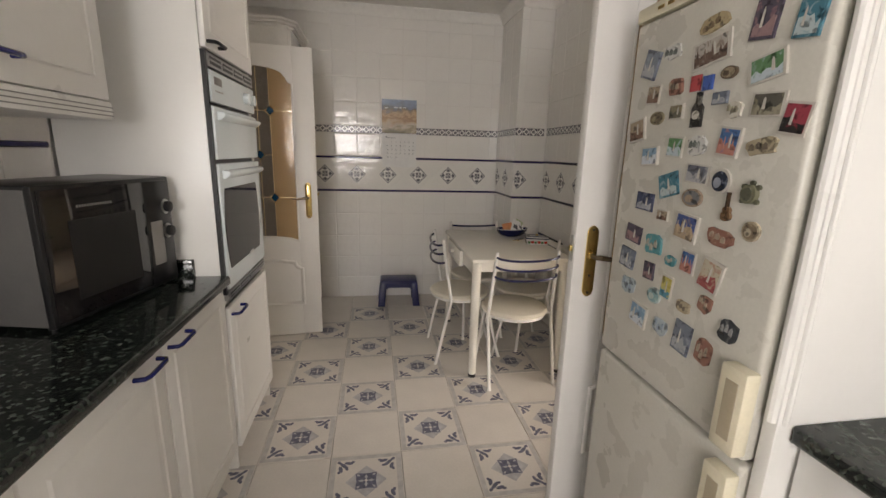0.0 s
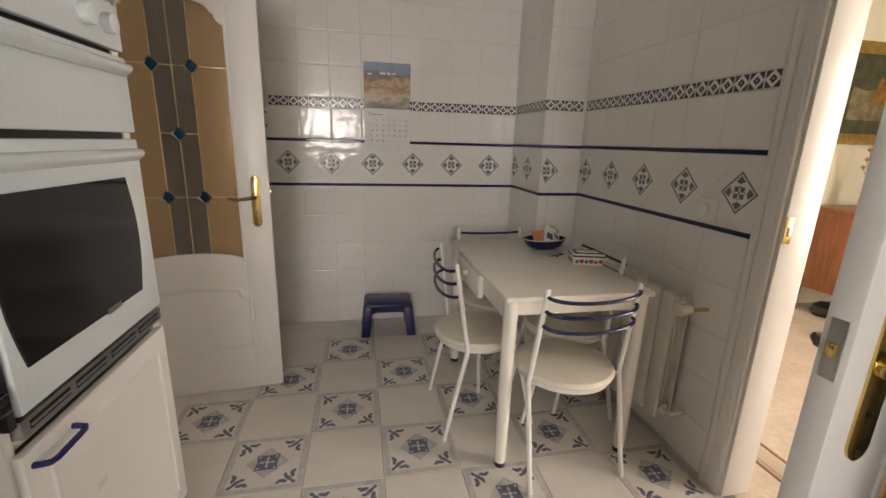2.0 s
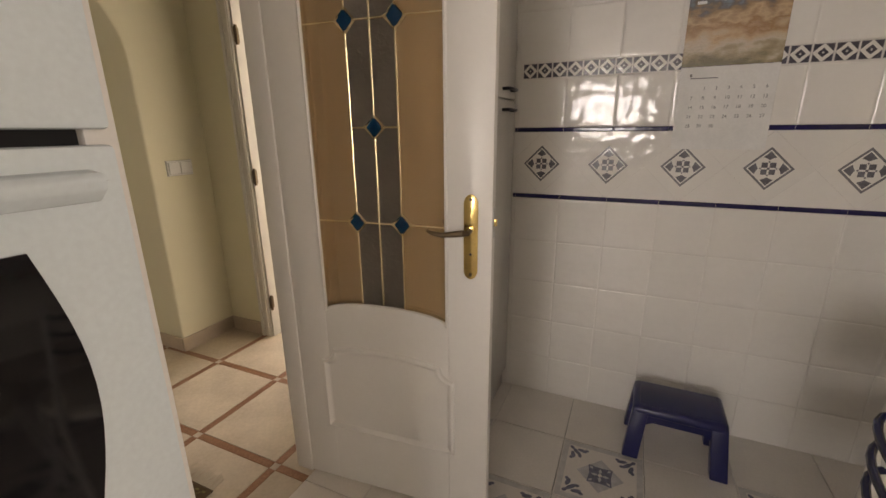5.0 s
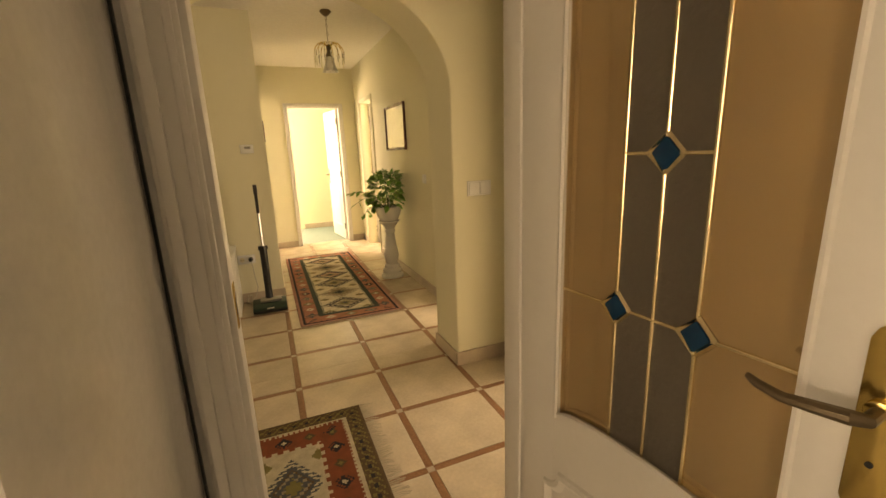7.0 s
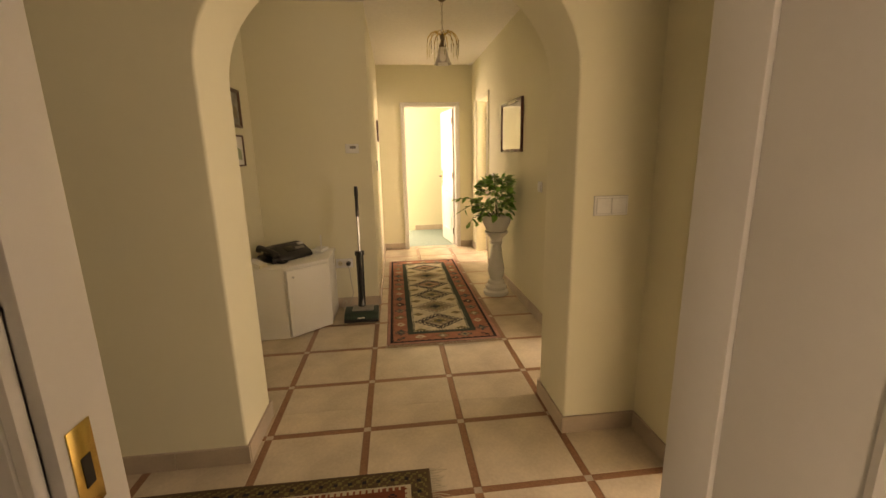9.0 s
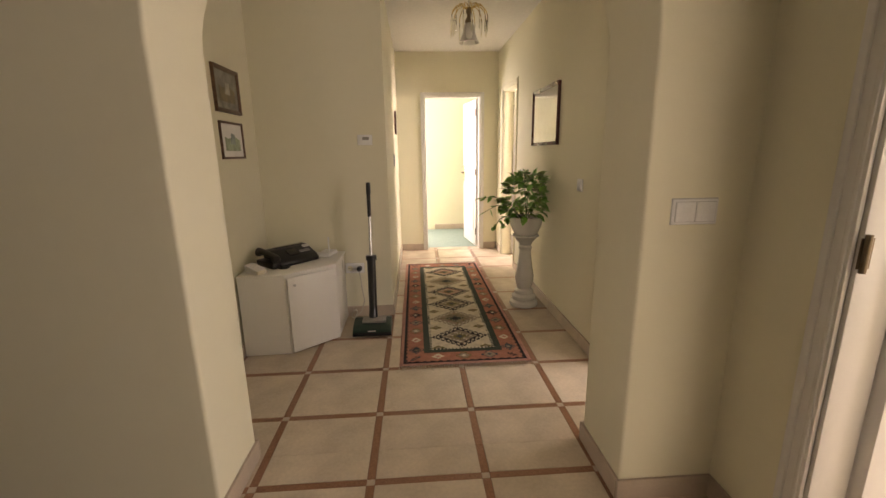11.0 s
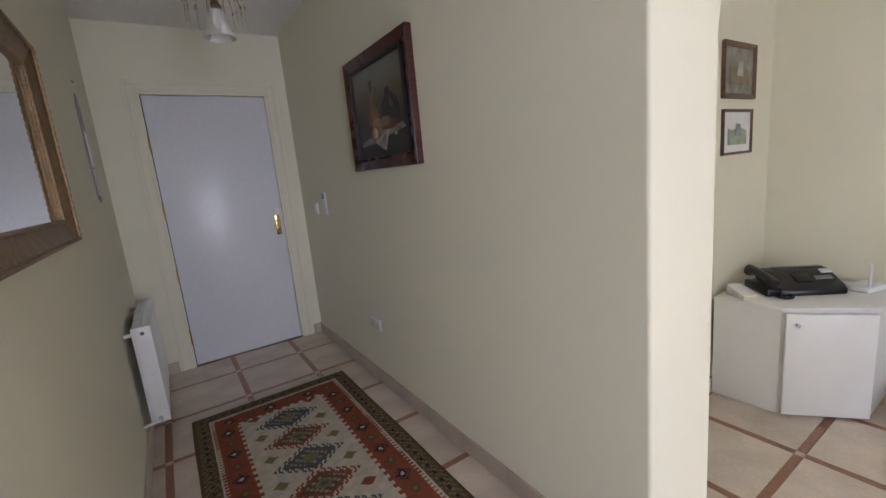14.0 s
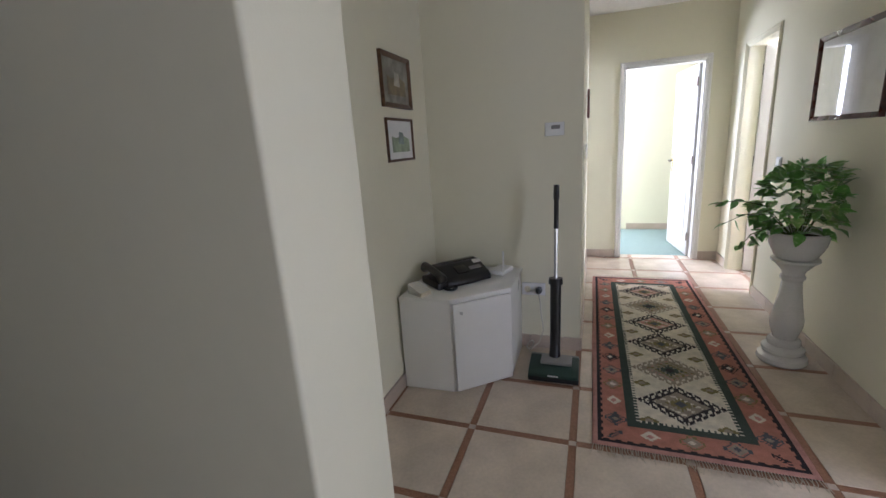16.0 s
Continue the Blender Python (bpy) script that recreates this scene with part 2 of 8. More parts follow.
def leaf_paint(name, green, pale, share):
    """A leaf: deep green blotched with a pale variegation, each leaf in a tone of its own."""
    m = mat(name, green, 0.30, bump=0.15, bump_scale=9)
    n, l = m.node_tree.nodes, m.node_tree.links
    tc, info, add, ns = n.new("ShaderNodeTexCoord"), n.new("ShaderNodeObjectInfo"), n.new("ShaderNodeVectorMath"), n.new("ShaderNodeTexNoise")
    l.new(tc.outputs["Object"], add.inputs[0])
    l.new(info.outputs["Random"], add.inputs[1])
    l.new(add.outputs[0], ns.inputs["Vector"])
    ns.inputs["Scale"].default_value, ns.inputs["Detail"].default_value = 3.4, 4
    ramp = n.new("ShaderNodeValToRGB")
    ramp.color_ramp.elements[0].position, ramp.color_ramp.elements[0].color = 0.62 - share, (*green, 1)
    ramp.color_ramp.elements[1].position, ramp.color_ramp.elements[1].color = 0.80 - share, (*pale, 1)
    l.new(ns.outputs["Fac"], ramp.inputs["Fac"])
    hsv, tone = n.new("ShaderNodeHueSaturation"), n.new("ShaderNodeMapRange")
    tone.inputs["To Min"].default_value, tone.inputs["To Max"].default_value = 0.72, 1.30
    l.new(info.outputs["Random"], tone.inputs["Value"])
    l.new(ramp.outputs[0], hsv.inputs["Color"])
    l.new(tone.outputs[0], hsv.inputs["Value"])
    l.new(hsv.outputs[0], n["Principled BSDF"].inputs["Base Color"])
    return m


M_LEAF = leaf_paint("variegated_green_leaf", (0.13, 0.34, 0.065), (0.42, 0.58, 0.25), 0.09)
M_LEAF2 = leaf_paint("yellow_green_leaf", (0.20, 0.38, 0.09), (0.50, 0.58, 0.30), 0.16)
M_VACG = mat("dark_green_plastic", (0.018, 0.045, 0.035), 0.3)
M_CURTAIN = mat("patterned_curtain", (0.62, 0.56, 0.55), 0.9, vary=0.45, scale=9)
M_CORD = mat("beige_cord", (0.50, 0.47, 0.40), 0.6)
M_FRINGE = mat("rug_fringe", (0.52, 0.46, 0.36), 0.95, bump=0.4, bump_scale=200)


# mesh helpers
def add_box(bm, x0, x1, y0, y1, z0, z1, mi=0):
    v = [bm.verts.new((x, y, z)) for z in (z0, z1) for x, y in ((x0, y0), (x1, y0), (x1, y1), (x0, y1))]
    for f in ((0, 3, 2, 1), (4, 5, 6, 7), (0, 1, 5, 4), (1, 2, 6, 5), (2, 3, 7, 6), (3, 0, 4, 7)):
        bm.faces.new([v[i] for i in f]).material_index = mi
    return v


def box(x0, x1, y0, y1, z0, z1, bev=0.0, seg=2):
    bm = bmesh.new()
    add_box(bm, x0, x1, y0, y1, z0, z1)
    if bev:
        bmesh.ops.bevel(bm, geom=bm.edges[:], offset=bev, segments=seg, affect="EDGES", profile=0.5)
    return bm


def add_prism(bm, pts, axis, a, b, mi=0):
    """A closed outline of (u, v) drawn out along axis from a to b; u, v are the other two axes in order."""
    def at(p, w):
        q = list(p)
        q.insert(axis, w)
        return bm.verts.new(q)
    lo, hi = [at(p, a) for p in pts], [at(p, b) for p in pts]
    n = len(pts)
    fs = [bm.faces.new(lo), bm.faces.new(hi)]
    for i in range(n):
        fs.append(bm.faces.new((lo[i], lo[(i + 1) % n], hi[(i + 1) % n], hi[i])))
    for f in fs:
        f.material_index = mi
    bmesh.ops.recalc_face_normals(bm, faces=fs)
    return fs


def prism(pts, axis, a, b, bev=0.0):
    bm = bmesh.new()
    add_prism(bm, pts, axis, a, b)
    if bev:
        bmesh.ops.bevel(bm, geom=[e for e in bm.edges], offset=bev, segments=2, affect="EDGES", profile=0.5)
    return bm


def add_tube(bm, path, r, seg=10, closed=False, mi=0):
    """A round bar along a path; r is one radius or one for each point."""
    pts = [Vector(p) for p in path]
    n = len(pts)
    rs = r if isinstance(r, (list, tuple)) else [r] * n
    rings, side = [], None
    for i, p in enumerate(pts):
        if closed:
            d = (pts[(i + 1) % n] - pts[i - 1]).normalized()
        else:
            d = (pts[min(i + 1, n - 1)] - pts[max(i - 1, 0)]).normalized()
        if side is None:
            side = d.orthogonal().normalized()
        side = (side - d * side.dot(d)).normalized()
        up = d.cross(side)
        rings.append([bm.verts.new(p + (side * math.cos(2 * math.pi * k / seg) + up * math.sin(2 * math.pi * k / seg)) * rs[i]) for k in range(seg)])
    pairs = list(zip(rings, rings[1:])) + ([(rings[-1], rings[0])] if closed else [])
    for a, b in pairs:
        for k in range(seg):
            bm.faces.new((a[k], a[(k + 1) % seg], b[(k + 1) % seg], b[k])).material_index = mi
    if not closed:
        bm.faces.new(rings[0][::-1]).material_index = mi
        bm.faces.new(rings[-1]).material_index = mi


def tube(path, r, seg=10, closed=False):
    bm = bmesh.new()
    add_tube(bm, path, r, seg, closed)
    return bm


def lathe(profile, seg=32, cx=0.0, cy=0.0):
    """A turned shape from (radius, height) pairs."""
    bm = bmesh.new()
    rings = [[bm.verts.new((cx + r * math.cos(2 * math.pi * k / seg), cy + r * math.sin(2 * math.pi * k / seg), z)) for k in range(seg)] for r, z in profile]
    for a, b in zip(rings, rings[1:]):
        for k in range(seg):
            bm.faces.new((a[k], a[(k + 1) % seg], b[(k + 1) % seg], b[k]))
    if profile[0][0] > 1e-4:
        bm.faces.new(rings[0][::-1])
    if profile[-1][0] > 1e-4:
        bm.faces.new(rings[-1])
    bmesh.ops.remove_doubles(bm, verts=bm.verts[:], dist=1e-5)
    return bm


def arc(cx, cy, r, a0, a1, n=8, ry=None):
    ry = r if ry is None else ry
    return [(cx + r * math.cos(radians(a0 + (a1 - a0) * i / n)), cy + ry * math.sin(radians(a0 + (a1 - a0) * i / n))) for i in range(n + 1)]


def mesh_of(name, bm, mats, angle=35):
    me = bpy.data.meshes.new(name)
    for f in bm.faces:
        f.smooth = True
    bm.normal_update()
    bm.to_mesh(me)
    bm.free()
    me.set_sharp_from_angle(angle=radians(angle))
    for m in (mats if isinstance(mats, (list, tuple)) else [mats]):
        me.materials.append(m)
    return me


def part(name, bm, material, parent=None, label=""):
    ob = new(name, mesh_of(name, bm, material))
    if parent is not None:
        ob.parent = parent
    return tagged(ob, label)


def thing(name, label, category, group="", at=(0, 0, 0), turn=0.0, kind=""):
    ob = new(name)
    ob.empty_display_size = 0.05
    ob.matrix_basis = pose(*at, 0, 0, turn)
    return tagged(ob, label, category, group, kind)


def single(name, bm, material, label, category, group="", at=(0, 0, 0), turn=0.0, kind=""):
    ob = part(name, bm, material)
    ob.matrix_basis = pose(*at, 0, 0, turn)
    return tagged(ob, label, category, group, kind)


def structure(name, bm, material, label="", category=""):
    return tagged(part(name, bm, material), label, category, "", "structure")

# the plan: kitchen x -1.06..1.465, y -3.40..4.02; vestibule x -2.46..-1.14, y -1.11..3.93; hall along -x to -6.85
KX0, KX1, KY0, KY1 = -1.06, 1.465, -3.40, 4.02
VX0, VX1, VY0, HY1 = -2.46, -1.14, -1.11, 3.93
ARX = -2.81
HX0, HY0 = -6.85, 2.60
ALX, ALY = -4.47, 1.63
CZ = 2.57
DL0, DL1 = 2.470, 3.13
DR0, DR1 = 1.40, 2.13
DH = 2.05

structure("ground", box(-40, 40, -40, 40, -0.40, -0.30), mat("dry_ground", (0.25, 0.21, 0.16), 0.9), "dry bare ground outside the house", "ground")
fl_k = structure("floor_kitchen", box(KX0 - 0.07, KX1 + 0.06, KY0 - 0.1, KY1 + 0.1, -0.2, -0.008), M_FGROUT, "cream kitchen floor tiles, every other one printed blue", "floor")
bm = bmesh.new()
add_box(bm, ARX - 0.0, KX0 - 0.07, VY0 - 0.1, HY1 + 0.3, -0.2, -0.010)
add_box(bm, HX0 - 0.12, ARX, 1.4, HY1 + 0.3, -0.2, -0.010)
fl_h = structure("floor_hall", bm, M_HGROUT, "beige square hall tiles laid with terracotta strips", "floor")
structure("floor_dining_room", box(KX1 + 0.06, 6.6, 0.5, 4.1, -0.2, -0.004), M_MARBLE, "polished cream marble floor of the dining room", "floor")
structure("floor_bedroom", box(-9.4, HX0 - 0.12, 1.4, 5.2, -0.2, -0.002), M_CARPET, "soft green bedroom carpet", "floor")
structure("floor_side_room", box(-7.0, -4.6, HY1 + 0.3, 6.2, -0.2, -0.004), M_MARBLE, "pale stone floor of the side room", "floor")
structure("floor_north_room", box(-4.6, -0.6, HY1 + 0.3, 6.2, -0.2, -0.004), M_MARBLE, "pale stone floor behind a closed door", "floor")

structure("ceiling", box(-9.5, 6.7, -3.6, 6.3, CZ, CZ + 0.15), M_CEIL, "plain white painted ceiling", "ceiling")


def wall(name, axis, a, b, lo, hi, openings, mats, label, z1=None):
    """A wall with thickness a..b across axis, running lo..hi, with openings (from, to, sill, head)."""
    z1 = CZ if z1 is None else z1
    bm = bmesh.new()

    def put(u0, u1, z0, zt):
        if u1 - u0 > 1e-4 and zt - z0 > 1e-4:
            if axis == 0:
                add_box(bm, a, b, u0, u1, z0, zt)
            else:
                add_box(bm, u0, u1, a, b, z0, zt)
    at = lo
    for u0, u1, s, h in sorted(openings):
        put(at, u0, -0.2, z1)
        put(u0, u1, -0.2, s)
        put(u0, u1, h, z1)
        at = u1
    put(at, hi, -0.2, z1)
    return structure(name, bm, mats, label, "wall")


WM = "cream painted plaster wall"
w_far = wall("wall_kitchen_north", 1, KY1 + 0.002, KY1 + 0.14, KX0 - 0.14, KX1 + 0.14, [], M_GROUT, "glazed white kitchen wall tiles with blue printed bands")
w_right = wall("wall_kitchen_east", 0, KX1 + 0.002, KX1 + 0.126, KY0 - 0.1, KY1, [(DR0, DR1, -0.2, DH)], M_GROUT, "glazed white kitchen wall tiles beside the dining room door")
wall("wall_kitchen_south", 1, KY0 - 0.14, KY0, KX0 - 0.14, KX1 + 0.14, [(-0.90, 0.09, 1.10, 2.21)], M_PLAIN, "white kitchen wall with the window")
# the first opening is for the added, unseen west window
wall("wall_kitchen_west", 0, -1.10, KX0 - 0.005, KY0 - 0.14, KY1, [(-2.8, -1.7, 1.05, 2.1), (DL0, DL1, -0.2, DH)], M_PLAIN, "white kitchen wall with the hall door")
wall("wall_vestibule_east", 0, VX1, -1.10, VY0 - 0.1, HY1, [(DL0, DL1, -0.2, DH)], M_WALL, WM)
wall("wall_entrance", 1, VY0 - 0.14, VY0, VX0 - 0.4, VX1 + 0.1, [(-2.29, -1.42, -0.2, 2.11)], M_WALL, WM)
wall("wall_hall_north", 1, HY1, HY1 + 0.12, HX0 - 0.12, VX1 + 0.004, [(-2.10, -1.36, -0.2, DH), (-3.44, -2.86, -0.2, 2.3), (-6.48, -5.785, -0.2, DH)], M_WALL, WM)
wall("wall_hall_south", 1, HY0 - 0.12, HY0, HX0, ALX - 0.0, [], M_WALL, WM)
wall("wall_alcove_west", 0, ALX - 0.12, ALX, ALY - 0.12, HY0 - 0.12, [], M_WALL, WM)
wall("wall_alcove_south", 1, ALY - 0.12, ALY, ALX, ARX + 0.0, [], M_WALL, WM)
wall("wall_hall_end", 0, HX0 - 0.12, HX0, ALY - 0.3, HY1, [(2.960, 3.695, -0.2, 2.03)], M_WALL, WM)
# the arch between vestibule and hall
AY0, AY1, AZ, AH = 2.072, 3.565, 1.68, 0.55
pts = [(VY0, -0.2), (AY0, -0.2)] + [(y, z) for y, z in reversed(arc((AY0 + AY1) / 2, AZ, (AY1 - AY0) / 2, 0, 180, 28, AH))]
pts += [(AY1, -0.2), (HY1, -0.2), (HY1, CZ), (VY0, CZ)]
bm = bmesh.new()
add_prism(bm, pts, 0, ARX, VX0)
ed = [e for e in bm.edges if abs(e.verts[0].co.x - e.verts[1].co.x) < 1e-5 and all(AY0 - 0.01 < v.co.y < AY1 + 0.01 and v.co.z < 2.3 for v in e.verts)]
bmesh.ops.bevel(bm, geom=ed, offset=0.012, segments=3, affect="EDGES", profile=0.5)
structure("wall_arch", bm, M_WALL, "cream plaster wall with a rounded arch", "arch")
# plain walls of the rooms beyond
wall("wall_dining_north", 1, 3.90, 4.02, KX1 + 0.126, 6.6, [], M_WALL, WM)
wall("wall_dining_east", 0, 6.5, 6.62, 0.55, 4.0, [], M_WALL, WM)
wall("wall_dining_south", 1, 0.55, 0.68, KX1 + 0.126, 6.6, [(3.3, 5.3, 0.5, 2.4)], M_WALL, WM)
wall("wall_bedroom_west", 0, -8.56, -8.44, 3.14, 5.2, [], M_WALL, WM)
wall("wall_bedroom_inner", 1, 3.02, 3.14, -9.4, -8.44, [], M_WALL, WM)
wall("wall_bedroom_far", 0, -9.52, -9.4, 1.4, 3.1, [], M_WALL, WM)
wall("wall_bedroom_south", 1, 1.44, 1.58, -9.5, HX0 - 0.12, [(-8.55, -7.25, 0.55, 2.45)], M_WALL, WM)
wall("wall_bedroom_north", 1, 4.9, 5.02, -8.6, HX0 - 0.12, [], M_WALL, WM)
wall("wall_bedroom_east", 0, HX0 - 0.12, HX0, HY1 + 0.12, 5.0, [], M_WALL, WM)
wall("wall_side_room_north", 1, 6.06, 6.2, -7.0, -0.6, [(-6.7, -5.5, 0.9, 2.2), (-3.95, -2.75, 0.35, 2.3), (-2.65, -0.85, 0.35, 2.3)], M_WALL, WM)
wall("wall_side_room_west", 0, -6.98, -6.86, 5.02, 6.1, [], M_WALL, WM)
wall("wall_side_room_east", 0, -4.7, -4.58, HY1 + 0.12, 6.1, [], M_WALL, WM)
wall("wall_north_room_east", 0, -0.75, -0.6, KY1 + 0.14, 6.1, [], M_WALL, WM)


# skirting tiles of hall and vestibule
def skirting(name, axis, face, sign, lo, hi, piece=0.32):
    root = structure(name, box(*((face - 0.002 * sign, face + 0.004 * sign) if axis == 0 else (lo, hi)), *((lo, hi) if axis == 0 else (face - 0.002 * sign, face + 0.004 * sign)), 0.0, 0.082) if sign > 0 else
                     box(*((face - 0.004, face + 0.002) if axis == 0 else (lo, hi)), *((lo, hi) if axis == 0 else (face - 0.004, face + 0.002)), 0.0, 0.082), M_HGROUT, "low beige stone skirting along the wall", "skirting")
    n = max(1, round((hi - lo) / piece))
    step = (hi - lo) / n
    if axis == 0:
        bm = box(min(0, 0.013 * sign), max(0, 0.013 * sign), 0.0008, step - 0.0008, 0, 0.088, 0.002, 1)
    else:
        bm = box(0.0008, step - 0.0008, min(0, 0.013 * sign), max(0, 0.013 * sign), 0, 0.088, 0.002, 1)
    me = mesh_of("skirting_tile", bm, M_SKIRT)
    for i in range(n):
        ob = new("skirting_tile", me)
        ob.parent = root
        ob.location = (face, lo + i * step, 0) if axis == 0 else (lo + i * step, face, 0)


skirting("baseboard_arch_south", 0, VX0, 1, VY0, AY0 + 0.012)
skirting("baseboard_arch_north", 0, VX0, 1, AY1 - 0.012, HY1)
skirting("baseboard_arch_inner_south", 1, AY0, 1, ARX, VX0)
skirting("baseboard_arch_inner_north", 1, AY1, -1, ARX, VX0)
skirting("baseboard_hall_side_of_arch", 0, ARX, -1, AY1 - 0.012, HY1)
skirting("baseboard_alcove_arch", 0, ARX, -1, ALY, AY0 + 0.012)
skirting("baseboard_hall_north", 1, HY1, -1, -5.745, -3.44)
skirting("baseboard_hall_north_end", 1, HY1, -1, HX0, -6.52)
skirting("baseboard_vestibule_north", 1, HY1, -1, VX0 + 0.013, -2.19)
skirting("baseboard_alcove_south", 1, ALY, 1, ALX, ARX)
skirting("baseboard_alcove_west", 0, ALX, 1, ALY, HY0)
skirting("baseboard_hall_south", 1, HY0, 1, HX0, ALX)
skirting("baseboard_hall_end_south", 0, HX0, 1, HY0, 2.91)
skirting("baseboard_hall_end_north", 0, HX0, 1, 3.745, HY1)
skirting("baseboard_vestibule_east", 0, VX1, -1, VY0, 2.37)
skirting("baseboard_entrance_west", 1, VY0, 1, VX0, -2.39)
skirting("baseboard_entrance_east", 1, VY0, 1, -1.32, VX1)
skirting("baseboard_bedroom", 0, -8.44, 1, 3.14, 4.9)


# door linings and architraves
def door_trim(name, axis, faces, u0, u1, head, wide=0.09, deep=0.015, mat_=None):
    """Lining boards through the wall and moulded architraves on both faces."""
    mat_ = mat_ or M_LACQ
    a, b = faces
    root = thing(name, "white lacquered wooden door frame with moulded edges", "door frame", kind="structure")

    def put(nm, p0, p1, q0, q1, z0, z1, bev=0.004):
        bm = box(p0, p1, q0, q1, z0, z1, bev) if axis == 0 else box(q0, q1, p0, p1, z0, z1, bev)
        part(nm, bm, mat_, root)
    put("lining", a, b, u0 - 0.02, u0 + 0.012, 0, head, 0.002)
    put("lining", a, b, u1 - 0.012, u1 + 0.02, 0, head, 0.002)
    put("lining", a, b, u0 + 0.012, u1 - 0.012, head - 0.012, head + 0.02, 0.002)
    for f, s in ((a, -1), (b, 1)):
        for step, (w0, w1, d) in enumerate(((0.0, wide, deep), (wide * 0.62, wide - 0.008, deep + 0.008), (wide * 0.12, wide * 0.30, deep + 0.004))):
            p0, p1 = sorted((f, f + s * d))
            put("architrave", p0, p1, u0 - w1, u0 - w0, 0, head + w1, 0.0035)
            put("architrave", p0, p1, u1 + w0, u1 + w1, 0, head + w1, 0.0035)
            put("architrave", p0, p1, u0 - w0, u1 + w0, head + w0, head + w1, 0.0035)
    return root


door_trim("trim_kitchen_hall", 0, (VX1, KX0 - 0.005), DL0, DL1, DH, wide=0.075)
door_trim("trim_dining", 0, (KX1, KX1 + 0.126), DR0, DR1, DH, wide=0.09)
door_trim("trim_hall_end", 0, (HX0 - 0.12, HX0), 2.960, 3.695, 2.03, wide=0.05)
door_trim("trim_side_room", 1, (HY1, HY1 + 0.12), -6.48, -5.785, DH, wide=0.04, deep=0.008, mat_=M_WALL)
door_trim("trim_north_room", 1, (HY1, HY1 + 0.12), -2.10, -1.36, DH, wide=0.08)
door_trim("trim_entrance", 1, (VY0 - 0.14, VY0), -2.29, -1.42, 2.11, wide=0.09, deep=0.006, mat_=M_WALL)


# windows
def window(name, axis, face, u0, u1, z0, z1, leaves=2):
    root = thing(name, "white framed window with clear panes", "window", kind="structure")

    def bar(nm, a0, a1, b0, b1):
        d0, d1 = face - 0.03, face + 0.03
        part(nm, box(a0, a1, d0, d1, b0, b1, 0.004) if axis == 1 else box(d0, d1, a0, a1, b0, b1, 0.004), M_LACQ, root)
    bar("window_frame", u0, u1, z0, z0 + 0.05)
    bar("window_frame", u0, u1, z1 - 0.05, z1)
    bar("window_frame", u0, u0 + 0.05, z0 + 0.05, z1 - 0.05)
    bar("window_frame", u1 - 0.05, u1, z0 + 0.05, z1 - 0.05)
    step = (u1 - u0) / leaves
    for i in range(1, leaves):
        bar("mullion", u0 + i * step - 0.035, u0 + i * step + 0.035, z0 + 0.05, z1 - 0.05)
    for i in range(leaves):
        a, b = u0 + i * step + 0.03, u0 + (i + 1) * step - 0.03
        p = part("pane", box(a, b, face - 0.003, face + 0.003, z0 + 0.04, z1 - 0.04) if axis == 1 else box(face - 0.003, face + 0.003, a, b, z0 + 0.04, z1 - 0.04), M_CLEAR, root)
        p.visible_shadow = False
    return root


window("window_kitchen", 1, KY0 - 0.09, -0.90, 0.09, 1.10, 2.21)
# invented window out of view, there only to house the west fill lamp
window("window_kitchen_west", 0, -1.095, -2.8, -1.7, 1.05, 2.1)
window("window_dining", 1, 0.61, 3.3, 5.3, 0.5, 2.4)
window("window_bedroom", 1, 1.50, -8.55, -7.25, 0.55, 2.45)
window("window_living_room", 1, 6.13, -3.95, -2.75, 0.35, 2.3)
window("window_north_room", 1, 6.13, -2.65, -0.85, 0.35, 2.3)
window("window_side_room", 1, 6.13, -6.7, -5.5, 0.9, 2.2)

# plaster cornice of the kitchen ceiling
root = thing("cornice_kitchen", "white moulded plaster cornice under the ceiling", "cornice", kind="structure")
prof = [(0, 0), (0, -0.075), (0.012, -0.075), (0.02, -0.05), (0.045, -0.025), (0.06, -0.012), (0.06, 0)]
part("moulding", prism([(KY1 - u, CZ + v) for u, v in prof], 0, KX0, 1.20), M_CEIL, root)
part("moulding", prism([(3.50 - u, CZ + v) for u, v in prof], 0, 1.20, KX1), M_CEIL, root)
part("moulding", prism([(KX1 - u, CZ + v) for u, v in prof], 1, KY0, 3.50), M_CEIL, root)
part("moulding", prism([(1.20 - u, CZ + v) for u, v in prof], 1, 3.44, KY1), M_CEIL, root)
# the boxed-in column in the corner
w_col = structure("column_kitchen", box(1.202, KX1 + 0.002, 3.502, KY1 + 0.002, -0.1, CZ), M_GROUT, "tiled corner column of the kitchen", "column")

